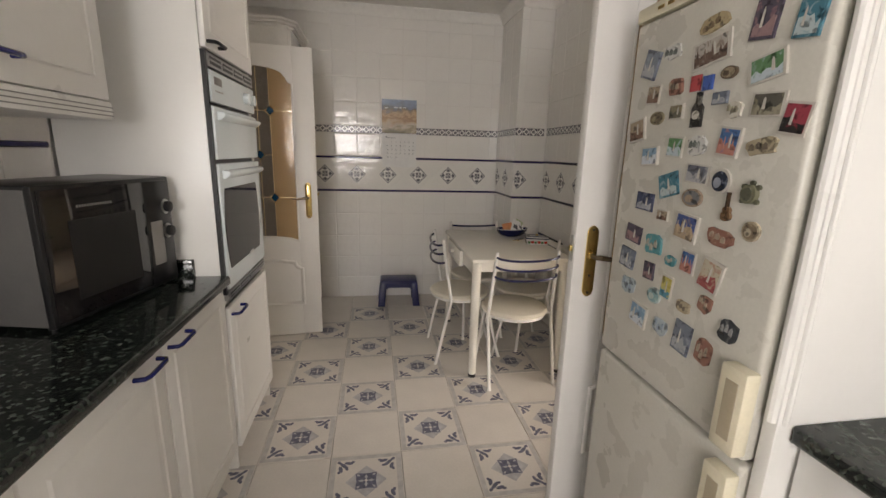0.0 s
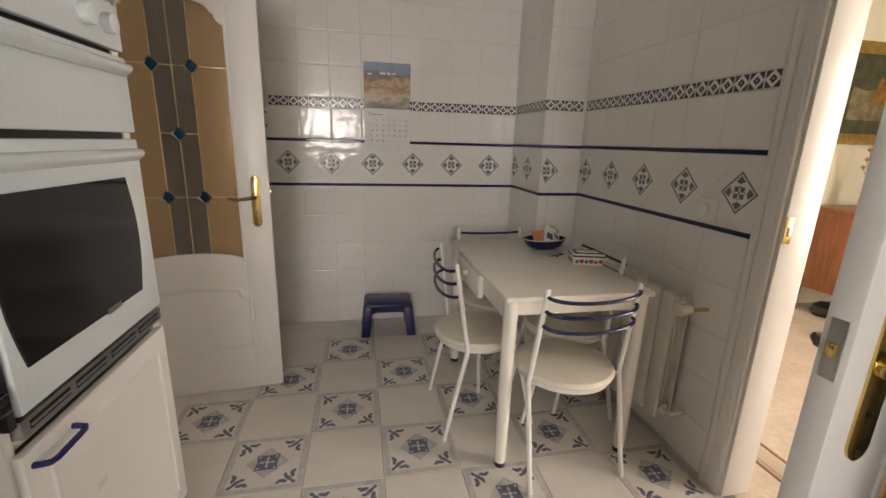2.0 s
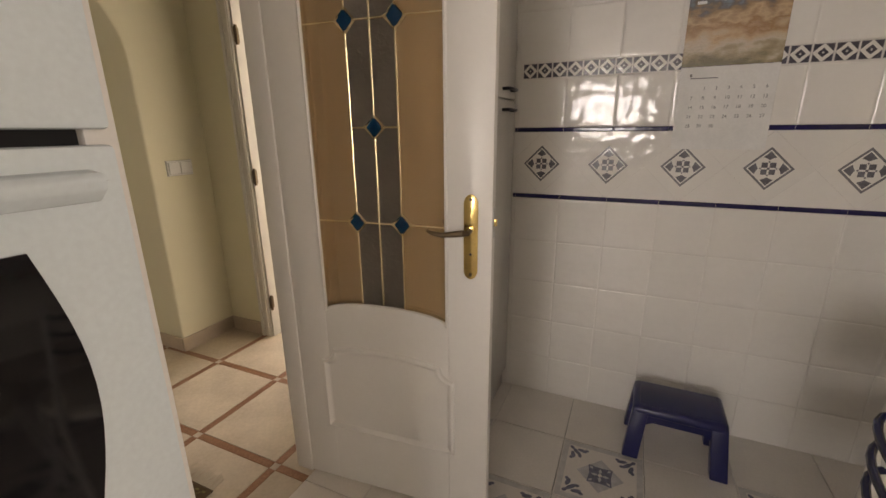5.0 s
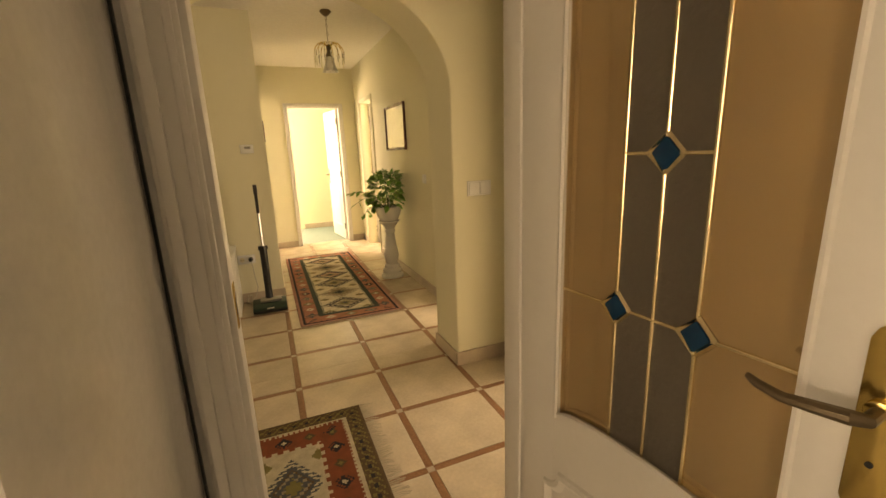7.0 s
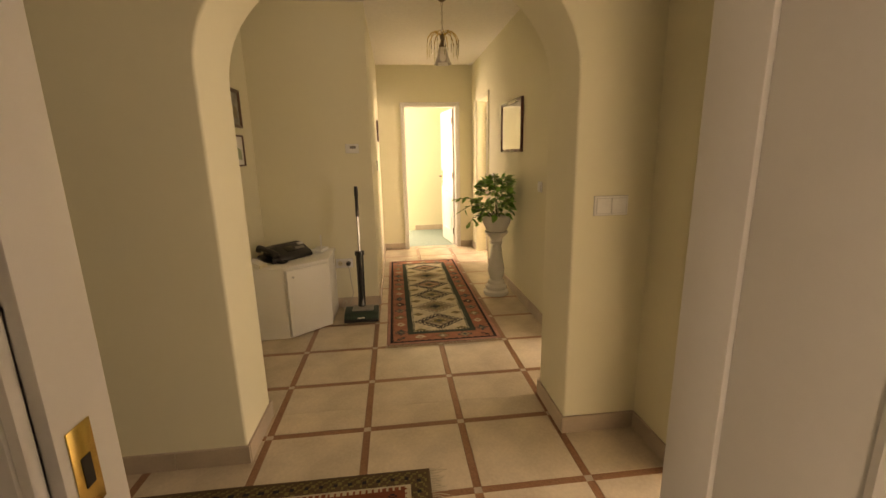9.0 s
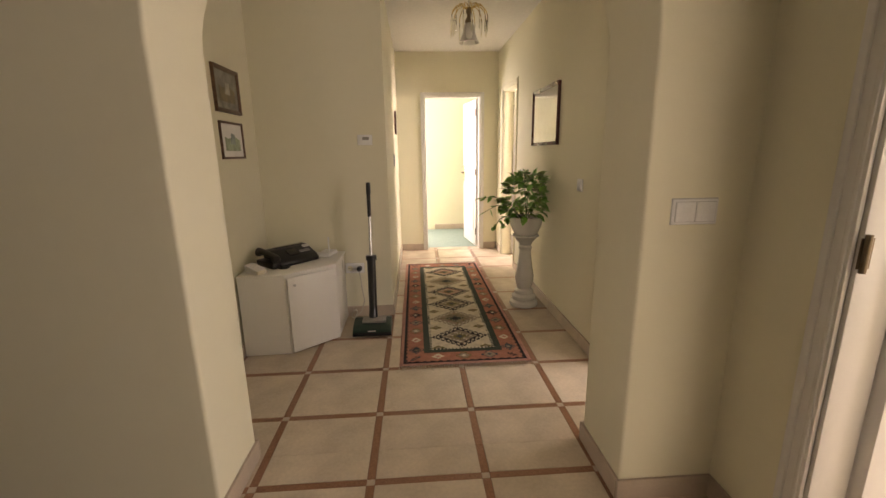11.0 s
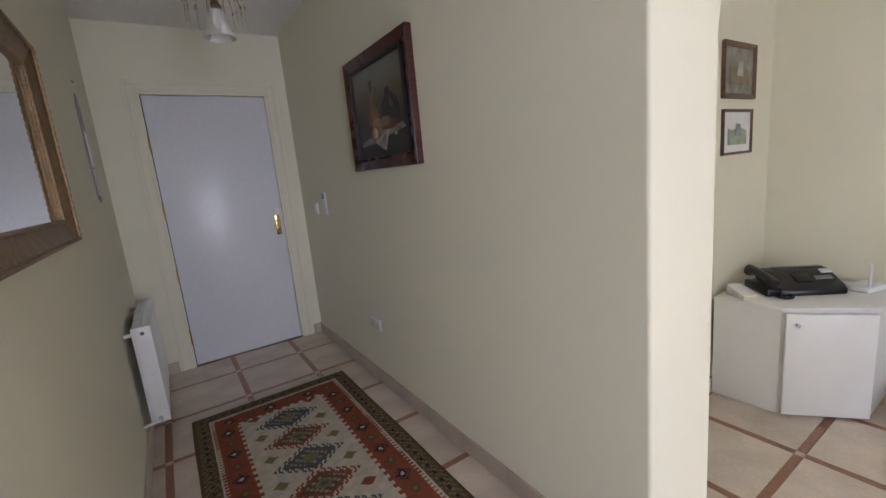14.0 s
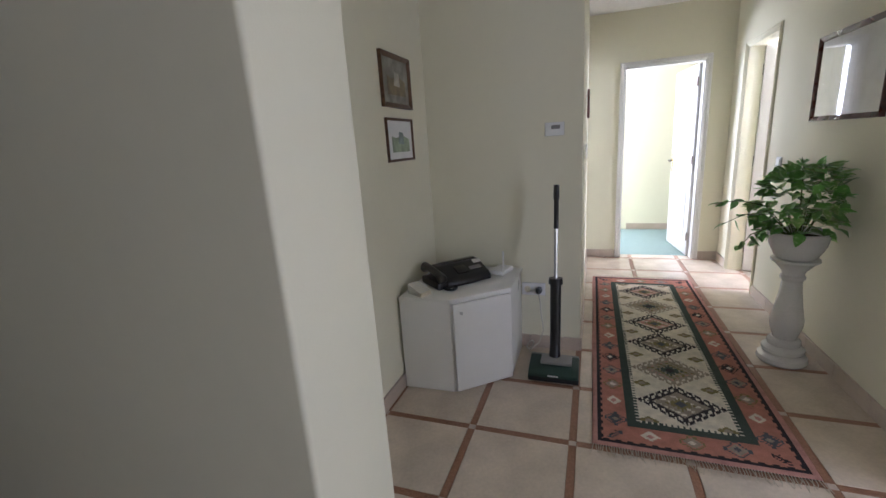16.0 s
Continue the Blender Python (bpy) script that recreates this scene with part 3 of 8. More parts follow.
# ---- doors ----
def lever_set(parent, x, z, y, s, tip, dark=True):
    """A brass plate with a bronze lever on a leaf's face at y; s: the side it stands out to; tip: which way the lever points."""
    pts = [(x + 0.021 * a, z + b) for a, b in ((-1, -0.105), (-0.75, -0.118), (-0.45, -0.124), (0, -0.128), (0.45, -0.124), (0.75, -0.118), (1, -0.105), (1, 0.105), (0.75, 0.118), (0.45, 0.124), (0, 0.128), (-0.45, 0.124), (-0.75, 0.118), (-1, 0.105))]
    plate = part("handle_plate", prism(pts, 1, *sorted((y, y + s * 0.005)), 0.0012), M_BRASS, parent, "polished brass handle plate")
    for dz in (-0.113, 0.113):
        part("screw", prism(arc(x, z + dz, 0.005, 0, 324, 9), 1, *sorted((y + s * 0.004, y + s * 0.007))), M_BRONZE, plate)
    zz = z + 0.022
    part("collar", prism(arc(x, zz, 0.014, 0, 345, 23), 1, *sorted((y + s * 0.004, y + s * 0.014)), 0.002), M_BRASS, plate)
    path = [(x, y + s * 0.005, zz), (x, y + s * 0.040, zz), (x + tip * 0.012, y + s * 0.050, zz + 0.001), (x + tip * 0.045, y + s * 0.050, zz - 0.004), (x + tip * 0.075, y + s * 0.050, zz - 0.008), (x + tip * 0.105, y + s * 0.050, zz - 0.003), (x + tip * 0.118, y + s * 0.049, zz + 0.003)]
    part("lever", tube(path, [0.008, 0.008, 0.0095, 0.0085, 0.007, 0.0065, 0.004], 10), M_BRONZE if dark else M_BRASS, plate, "dark bronze curved lever")
    part("keyhole", prism(arc(x, z - 0.05, 0.004, 0, 324, 9), 1, *sorted((y + s * 0.004, y + s * 0.0062))), M_BLACK, plate)


def panel_moulding(parent, x0, x1, z0, z1, y, s, name="moulding"):
    """A raised moulding with scooped upper corners on a leaf's face."""
    r = 0.05
    ring = [(x0, z0), (x1, z0), (x1, z1 - r)] + arc(x1, z1, r, 270, 180, 6)[1:] + [(x1 - r, z1)]
    n = 8
    ring += [(x1 - r + (x0 + r - x1 + r) * i / n, z1 + 0.022 * math.sin(math.pi * i / n)) for i in range(1, n)]
    ring += [(x0 + r, z1)] + arc(x0, z1, r, 0, -90, 6)[1:]
    pts = [Vector((u, y, v)) for u, v in ring]
    bm = bmesh.new()
    cx, cz = (x0 + x1) / 2, (z0 + z1) / 2
    rows = []
    for off, d in ((0.0, 0.0), (0.004, 0.007), (0.012, 0.009), (0.02, 0.003), (0.026, 0.0)):
        row = []
        for p in pts:
            dx, dz = p.x - cx, p.z - cz
            kx, kz = 1 - off / max(0.05, (x1 - x0) / 2), 1 - off / max(0.05, (z1 - z0) / 2)
            row.append(bm.verts.new((cx + dx * kx, y + s * d, cz + dz * kz)))
        rows.append(row)
    for a, b in zip(rows, rows[1:]):
        for i in range(len(a)):
            bm.faces.new((a[i], a[(i + 1) % len(a)], b[(i + 1) % len(b)], b[i]))
    bmesh.ops.recalc_face_normals(bm, faces=bm.faces[:])
    part(name, bm, M_LACQ, parent)


def glazed_door(name, label, W, hinge, turn, tip):
    """A white leaf with leaded amber glass above a panel. Its hinge stands at the origin and the leaf runs along +x."""
    root = thing(name, label, "door", at=(*hinge, 0.0), turn=turn)
    T = 0.02
    g0, g1, H = 0.127, W - 0.134, 2.035
    gm = (g0 + g1) / 2
    part("stile", box(0, g0, -T, T, 0.006, H, 0.003), M_LACQ, root)
    part("stile", box(g1, W, -T, T, 0.006, H, 0.003), M_LACQ, root)
    sill = [(g0, 0.006), (g1, 0.006), (g1, 0.715)] + [(gm + (g1 - gm) * math.cos(math.pi * i / 12), 0.715 + 0.042 * math.sin(math.pi * i / 12)) for i in range(1, 12)] + [(g0, 0.715)]
    part("bottom_panel", prism(sill, 1, -T, T), M_LACQ, root)
    r = 0.045
    head = [(g0, H), (g0, 1.80)] + arc(g0, 1.80 + r, r, 270, 360, 5) + [(g0 + r + 0.012, 1.80 + r)]
    head += [(gm + (g0 + r + 0.012 - gm) * math.cos(math.pi * i / 12), 1.80 + r + 0.055 * math.sin(math.pi * i / 12)) for i in range(1, 12)]
    head += [(g1 - r - 0.012, 1.80 + r)] + arc(g1, 1.80 + r, r, 180, 270, 5) + [(g1, 1.80), (g1, H)]
    part("top_rail", prism(head, 1, -T, T), M_LACQ, root)
    # glazing beads
    for s in (-1, 1):
        path = [(g0 + 0.004, s * (T - 0.001), 1.80), (g0 + 0.004, s * (T - 0.001), 0.72)] + [(gm - (gm - g0 - 0.004) * math.cos(math.pi * i / 12), s * (T - 0.001), 0.719 + 0.042 * math.sin(math.pi * i / 12)) for i in range(1, 12)] + [(g1 - 0.004, s * (T - 0.001), 0.72), (g1 - 0.004, s * (T - 0.001), 1.80)]
        part("glazing_bead", tube(path, 0.006, 6), M_LACQ, root)
        panel_moulding(root, 0.097, W - 0.113, 0.238, 0.578, s * T, s)
    # panes
    gl = gm - 0.005
    c0, c1, zl, zm, zu, zt = gl - 0.078, gl + 0.078, 1.04, 1.332, 1.624, 1.93
    panes = [("amber_pane", g0 - 0.01, c0, 0.70, zl, M_AMBER), ("amber_pane", g0 - 0.01, c0, zl, zu, M_AMBER), ("amber_pane", g0 - 0.01, c0, zu, zt, M_AMBER),
             ("amber_pane", c1, g1 + 0.01, 0.70, zl, M_AMBER), ("amber_pane", c1, g1 + 0.01, zl, zu, M_AMBER), ("amber_pane", c1, g1 + 0.01, zu, zt, M_AMBER),
             ("grey_pane", c0, gl, 0.72, zm, M_SMOKE), ("grey_pane", c0, gl, zm, zt, M_SMOKE), ("grey_pane", gl, c1, 0.72, zm, M_SMOKE), ("grey_pane", gl, c1, zm, zt, M_SMOKE)]
    for nm, a, b, z0, z1, m in panes:
        ob = part(nm, box(a + 0.0005, b - 0.0005, -0.0025, 0.0025, z0 + 0.0005, z1 - 0.0005), m, root, "amber textured glass pane" if m is M_AMBER else "grey ribbed glass strip")
    leads = [((c0, 0.72), (c0, zt)), ((gl, 0.745), (gl, zt)), ((c1, 0.72), (c1, zt)), ((g0, zl), (c0, zl)), ((c1, zl), (g1, zl)), ((g0, zu), (c0, zu)), ((c1, zu), (g1, zu)), ((c0, zm), (c1, zm)), ((c0, zl), (c1, zl)), ((c0, zu), (c1, zu))]
    for (xa, za), (xb, zb) in leads:
        h = 0.0032
        part("came", box(min(xa, xb) - (h if xa == xb else 0), max(xa, xb) + (h if xa == xb else 0), -0.006, 0.006, min(za, zb) - (h if za == zb else 0), max(za, zb) + (h if za == zb else 0), 0.0015, 1), M_CAME, root, "polished brass glazing strip")
    for dx, dz in ((gl, zm), (c0, zl), (c1, zl), (c0, zu), (c1, zu)):
        d = [(dx - 0.030, dz), (dx, dz - 0.033), (dx + 0.030, dz), (dx, dz + 0.033)]
        gem = part("blue_diamond", prism([(dx + (u - dx) * 0.86, dz + (v - dz) * 0.86) for u, v in d], 1, -0.0085, 0.0085, 0.003), M_BLUEG, root, "bevelled blue glass diamond")
        part("came_ring", tube([(u, 0, v) for u, v in d], 0.0085, 4, True), M_CAME, gem, "brass ring round the diamond")
    for s in (-1, 1):
        lever_set(root, W - 0.062, 1.02, s * T, s, tip)
    part("latch_plate", box(W - 0.001, W + 0.002, -0.011, 0.011, 1.02, 1.11, 0.001), M_STEEL, root, "steel latch plate in the door's edge")
    part("latch", box(W, W + 0.010, -0.006, 0.006, 1.055, 1.075, 0.002), M_BRASS, root)
    for z in (0.22, 1.05, 1.84):
        part("hinge", tube([(-0.004, T + 0.004, z - 0.045), (-0.004, T + 0.004, z + 0.045)], 0.006, 8), M_BRASS, root, "brass hinge")
    return root


glazed_door("door_1", "open white door with leaded amber glass and blue diamonds", 0.713, (-1.066, 3.142), 5.6, -1)
glazed_door("door_2", "open white door with amber glass standing behind the fridge", 0.738, (1.462, 1.436), 182.0, -1)
for nm, loc, axis in (("strike_plate", (-1.091, DL0 + 0.012, 1.07), 0), ("strike_plate", (1.482, DR1 - 0.012, 1.075), 1)):
    s = 1 if axis == 0 else -1
    bm = box(-0.015, 0.015, min(0, 0.002 * s), max(0, 0.002 * s), -0.045, 0.045, 0.0008)
    add_box(bm, -0.006, 0.006, *sorted((0.0021 * s, 0.0026 * s)), -0.02, 0.012, 1)
    single(nm, bm, [M_BRASS, M_BLACK], "brass strike plate let into the door frame", "strike plate", at=loc)


# ---- fitted kitchen ----
def bow_handle(parent, y, z, x=-0.53, length=0.115, d=1, m=None):
    h = length / 2
    path = [(x, y - h, z), (x + 0.006 * d, y - h, z), (x + 0.026 * d, y - h * 0.93, z), (x + 0.031 * d, y - h * 0.72, z), (x + 0.031 * d, y, z), (x + 0.031 * d, y + h * 0.72, z), (x + 0.026 * d, y + h * 0.93, z), (x + 0.006 * d, y + h, z), (x, y + h, z)]
    part("handle", tube(path, 0.0065, 8), m or M_BLUE, parent, "royal blue bow handle")


def cabinet_door(root, y0, y1, z0, z1, xf, d=1, mat_=None, handle=None, m=None):
    """A raised panel door whose front lies at xf and faces +x (d=1) or -x."""
    mat_ = mat_ or M_CAB
    door = part("door", box(*sorted((xf - 0.02 * d, xf)), y0 + 0.0015, y1 - 0.0015, z0 + 0.0015, z1 - 0.0015, 0.004), mat_, root)
    a0, a1, b0, b1 = y0 + 0.06, y1 - 0.06, z0 + 0.065, z1 - 0.065
    if a1 - a0 > 0.05:
        bm = bmesh.new()
        rows = []
        for off, dep in ((0.0, 0.0), (0.003, -0.004), (0.012, -0.004), (0.04, 0.005), (0.05, 0.005)):
            rows.append([bm.verts.new((xf + d * (dep + 0.0006), u, v)) for u, v in ((a0 + off, b0 + off), (a1 - off, b0 + off), (a1 - off, b1 - off), (a0 + off, b1 - off))])
        rows[0] = [bm.verts.new((v.co.x, v.co.y, v.co.z)) for v in rows[0]]
        for p, q in zip(rows, rows[1:]):
            for i in range(4):
                bm.faces.new((p[i], p[(i + 1) % 4], q[(i + 1) % 4], q[i]))
        bm.faces.new(rows[-1])
        for v in bm.verts:
            v.co.x += 0.0035 * d
        lip = [bm.verts.new((xf, v.co.y + (0.006 if v.co.y > (a0 + a1) / 2 else -0.006), v.co.z + (0.006 if v.co.z > (b0 + b1) / 2 else -0.006))) for v in rows[0]]
        for i in range(4):
            bm.faces.new((lip[i], lip[(i + 1) % 4], rows[0][(i + 1) % 4], rows[0][i]))
        bmesh.ops.recalc_face_normals(bm, faces=bm.faces[:])
        part("raised_panel", bm, mat_, door)
    if handle:
        bow_handle(door, handle[0], handle[1], xf, d=d, m=m)
    return door


CF = -0.545
edges = [(1.27, 1.768, 1.357), (0.77, 1.265, 1.175), (0.27, 0.765, 0.37), (-0.23, 0.265, 0.17), (-0.75, -0.235, -0.64)]
for y0, y1, hy in edges:
    u = thing("base_cabinet", "white raised-panel base cabinet with a blue handle", "cabinet", "base cabinets under the worktop")
    part("body", box(-1.04, CF - 0.021, y0, y1, 0.10, 0.845), M_CAB, u)
    part("plinth", box(-1.04, CF - 0.045, y0, y1, 0.0, 0.10), M_CAB, u)
    cabinet_door(u, y0, y1, 0.11, 0.84, CF, handle=(hy, 0.808))
wt = thing("worktop", "polished black granite worktop with a rounded front edge", "worktop")
bm = box(-1.045, -0.515, -1.08, 1.772, 0.846, 0.882)
bmesh.ops.bevel(bm, geom=[e for e in bm.edges if all(v.co.x > -0.6 for v in e.verts)], offset=0.013, segments=4, affect="EDGES", profile=0.5)
part("slab", bm, M_GRAN, wt)
part("upstand", box(-1.045, -0.64, 1.748, 1.770, 0.882, 0.952, 0.003), M_GRAN, wt, "black granite upstand")
part("upstand", box(-1.055, -1.035, -1.08, 1.747, 0.882, 0.952, 0.003), M_GRAN, wt, "black granite upstand")

# tall oven cabinet
# black strip paints the shadow gap between the oven panel and the door trim
single("shadow_gap_strip", box(-1.058, -1.051, 2.3795, 2.3845, 0.0, 2.30), M_BLACK, "thin black strip painting the shaded gap beside the oven cabinet", "filler strip")
oc = thing("oven_cabinet", "tall white cabinet housing a built-in double oven", "cabinet")
part("side_panel", box(-1.05, -0.553, 1.774, 1.794, 0.0, 2.30, 0.002), M_CAB, oc)
part("side_panel", box(-1.05, -0.553, 2.345, 2.379, 0.0, 2.30, 0.002), M_GLOSSW, oc, "glossy white side panel")
part("back", box(-1.05, -1.03, 1.794, 2.345, 0.10, 2.30), M_CAB, oc)
part("plinth", box(-1.03, -0.60, 1.794, 2.345, 0.0, 0.10), M_CAB, oc)
part("shelf", box(-1.03, -0.57, 1.794, 2.345, 0.735, 0.755), M_CAB, oc)
part("top", box(-1.03, -0.57, 1.794, 2.345, 2.28, 2.30), M_CAB, oc)
cabinet_door(oc, 1.776, 2.363, 0.105, 0.745, -0.532, handle=(1.855, 0.712))
cabinet_door(oc, 1.776, 2.363, 1.715, 2.295, -0.532, handle=(1.85, 1.738), m=M_BLACK)
part("dark_seal", box(-0.553, -0.538, 1.776, 1.792, 0.80, 1.71), M_BLACK, oc, "black seal along the oven")
ov = thing("double_oven", "white enamelled built-in double oven with dark window", "oven")
part("body", box(-1.02, -0.556, 1.80, 2.34, 0.765, 1.705), M_BLACK, ov)
y0, y1 = 1.797, 2.362
part("lower_door", box(-0.556, -0.530, y0, y1, 0.815, 1.312, 0.006), M_APPL, ov)
bul = [(2.262 + 0.026 * math.sin(math.pi * i / 12), 1.214 - 0.316 * i / 12) for i in range(13)] + [(1.832 - 0.026 * math.sin(math.pi * i / 12), 0.898 + 0.320 * i / 12) for i in range(13)]
ob = part("oven_window", prism(bul, 0, -0.531, -0.5265), M_BGLASS, ov, "dark curved oven window")
part("maker_badge", box(-0.5262, -0.5252, 2.09, 2.15, 0.893, 0.908), M_STEEL, ov)
part("upper_door", box(-0.556, -0.530, y0, y1, 1.328, 1.522, 0.006), M_APPL, ov)
for z in (1.272, 1.490):
    prof = [(-0.531, z - 0.016), (-0.520, z - 0.018), (-0.503, z - 0.004), (-0.500, z + 0.006), (-0.506, z + 0.013), (-0.531, z + 0.016)]
    part("door_handle", prism([(a, b) for a, b in prof], 1, y0 + 0.03, y1 - 0.03, 0.003), M_APPL, ov)
part("control_panel", box(-0.556, -0.532, y0, y1, 1.536, 1.648, 0.005), M_APPL, ov)
part("display", box(-0.533, -0.5305, 1.83, 1.91, 1.60, 1.628, 0.001), M_GREYM, ov, "small grey clock display")
for y in (2.20, 2.29):
    part("knob", prism(arc(y, 1.592, 0.024, 0, 345, 23), 0, -0.533, -0.508, 0.004), M_APPL, ov)
for i in range(5):
    part("button", box(-0.533, -0.529, 1.835 + i * 0.017, 1.846 + i * 0.017, 1.575, 1.580), M_STEEL, ov)
for z0, z1 in ((1.658, 1.705), (0.768, 0.805)):
    part("vent_frame", box(-0.556, -0.536, y0, y1, z0, z1), M_STEEL, ov, "steel vent grille")
    for i in range(4):
        a = y0 + 0.02 + i * 0.137
        part("vent_slot", box(-0.537, -0.5345, a, a + 0.115, z0 + 0.010, z1 - 0.010), M_BLACK, ov)
        part("vent_slat", box(-0.536, -0.533, a, a + 0.115, (z0 + z1) / 2 - 0.003, (z0 + z1) / 2 + 0.003), M_STEEL, ov)

# wall cabinet above the worktop
for y0, y1, hy in ((1.10, 1.565, 1.16), (0.63, 1.095, 1.03), (0.0, 0.625, 0.55)):
    uc = thing("wall_cabinet", "white raised-panel wall cabinet with a fluted bottom rail", "cabinet", "wall cabinets over the worktop")
    part("body", box(-1.05, -0.765, y0, y1, 1.50, 2.27), M_CAB, uc)
    cabinet_door(uc, y0, y1, 1.50, 2.27, -0.745, handle=(hy, 1.56))
    part("bottom_rail", box(-1.05, -0.742, y0, y1, 1.445, 1.497, 0.003), M_CAB, uc)
    # grey strips laid on the white rail paint the shade of its grooves
    for i in range(3):
        part("flute", box(-0.7425, -0.7405, y0, y1, 1.456 + i * 0.012, 1.459 + i * 0.012), M_GREYM, uc)
# splash tiles behind the worktop
sp = structure("wall_splashback", box(-1.0605, -1.0585, -1.0, 1.77, 0.95, 1.50), M_GROUT, "white glazed splashback tiles with a navy listel", "wall tiles")
me_s = mesh_of("tile", box(0, 0.006, 0.001, 0.2005, 0.001, 0.2005, 0.0015, 1), M_WTILE)
me_n = mesh_of("listel", box(0, 0.009, 0.0005, 0.2010, 0, 0.02, 0.004, 1), M_NAVY)
for i in range(13):
    for z in (0.953, 1.155, 1.377):
        if z < 1.3:
            o = new("tile", me_s)
            o.parent, o.location = sp, (-1.0585, 1.55 - 0.202 * i, z)
    o = new("listel", me_n)
    o.parent, o.location = sp, (-1.0585, 1.55 - 0.202 * i, 1.357)

# microwave on the worktop
M_DKGREY = mat("dark_grey_paint", (0.13, 0.125, 0.12), 0.35, metal=0.2)
mw = thing("microwave", "black microwave oven with grey side on the worktop", "microwave", at=(-0.80, 1.25, 0.882), turn=-12)
mw.scale = (1.0, 0.775, 1.0)
part("case", box(-0.225, 0.0, 0.0, 0.62, 0.015, 0.385, 0.006), M_DKGREY, mw, "dark grey painted metal case")
part("top_cover", box(-0.225, 0.004, -0.001, 0.621, 0.375, 0.388, 0.004), M_BLACK, mw)
part("front_frame", box(0.0, 0.022, -0.002, 0.622, 0.012, 0.387, 0.006), M_BLACK, mw)
part("door_window", box(0.022, 0.026, 0.01, 0.455, 0.025, 0.375, 0.002), M_BGLASS, mw, "dark glass door")
part("mesh_window", box(0.0262, 0.0272, 0.10, 0.40, 0.07, 0.29), M_BLACK, mw)
part("control_strip", box(0.022, 0.027, 0.46, 0.612, 0.025, 0.375, 0.002), M_BLACK, mw)
part("open_button", box(0.027, 0.030, 0.475, 0.545, 0.09, 0.24, 0.002), M_GREYM, mw)
for z in (0.285, 0.200):
    part("dial_ring", prism(arc(0.575, z, 0.026, 0, 345, 23), 0, 0.027, 0.030), M_STEEL, mw)
    part("dial", prism(arc(0.575, z, 0.019, 0, 345, 23), 0, 0.030, 0.048, 0.003), M_BLACK, mw)
for i in range(14):
    part("lettering_bar", box(0.0262, 0.0268, 0.14 + i * 0.011, 0.147 + i * 0.011, 0.322, 0.329), M_STEEL, mw)
for x, y in ((-0.19, 0.04), (-0.19, 0.58), (-0.02, 0.04), (-0.02, 0.58)):
    part("foot", lathe([(0.012, 0), (0.012, 0.016)], 10, x, y), M_BLACK, mw)

# right-hand worktop and fridge niche
rc = thing("base_cabinet", "white base cabinet beside the fridge", "cabinet", "base cabinets under the worktop")
part("body", box(0.872, 1.455, -0.30, 0.662, 0.10, 0.845), M_CAB, rc)
part("plinth", box(0.92, 1.455, -0.30, 0.662, 0.0, 0.10), M_CAB, rc)
cabinet_door(rc, 0.22, 0.660, 0.11, 0.84, 0.852, d=-1, handle=(0.36, 0.775))
cabinet_door(rc, -0.298, 0.215, 0.11, 0.84, 0.852, d=-1, handle=(0.16, 0.775))
bm = box(0.828, 1.46, -0.60, 0.666, 0.846, 0.882)
bmesh.ops.bevel(bm, geom=[e for e in bm.edges if all(v.co.x < 1.0 for v in e.verts)], offset=0.013, segments=4, affect="EDGES", profile=0.5)
single("worktop", bm, M_GRAN, "short black granite worktop beside the fridge", "worktop", at=(0, 0, 0))
sd = single("side_panel", box(0.80, 1.46, 0.668, 0.698, 0.0, 2.30, 0.003), M_CAB, "tall white panel closing the fridge niche", "panel")
part("edge_moulding", tube([(0.801, 0.683, 0.886), (0.801, 0.683, 2.29)], 0.012, 10), M_CAB, sd)
part("edge_moulding", tube([(0.815, 0.666, 0.886), (0.815, 0.666, 2.29)], 0.006, 8), M_CAB, sd)
fr = thing("fridge_freezer", "ivory fridge freezer covered with souvenir magnets", "fridge", at=(0.78, 0.705, 0))
fr.scale = (1.0, 1.075, 1.0)
part("body", box(0.055, 0.62, 0.006, 0.508, 0.04, 1.765, 0.008), M_FRIDGE, fr)
part("fridge_door", box(0.0, 0.052, 0.0, 0.512, 0.772, 1.735, 0.010, 3), M_FRIDGE, fr)
part("freezer_door", box(0.0, 0.052, 0.0, 0.512, 0.075, 0.762, 0.010, 3), M_FRIDGE, fr)
part("seal", box(0.05, 0.057, 0.008, 0.504, 0.09, 1.72), M_GREYM, fr, "grey rubber door seal")
part("top_trim", box(-0.004, 0.06, -0.002, 0.514, 1.738, 1.775, 0.005), M_IVORY, fr, "ivory top trim with faint print")
for i in range(7):
    part("print_mark", box(-0.0052, -0.0042, 0.20 + i * 0.035, 0.222 + i * 0.035, 1.752, 1.760), M_BRASS, fr)
for z0, z1 in ((0.79, 0.975), (0.565, 0.745)):
    hd = part("grip", box(-0.034, 0.0, -0.006, 0.052, z0, z1, 0.005), M_IVORY, fr, "ivory recessed grip")
    # no hollow here: a darker patch on the face paints the recess's shade
    part("grip_recess", box(-0.0348, -0.033, 0.008, 0.036, z0 + 0.028, z1 - 0.028, 0.0006, 1), mat("grip_recess", (0.45, 0.38, 0.27), 0.5) if z0 > 0.7 else bpy.data.materials["grip_recess"], hd)
part("plinth", box(0.04, 0.60, 0.01, 0.502, 0.0, 0.045), M_GREYM, fr)

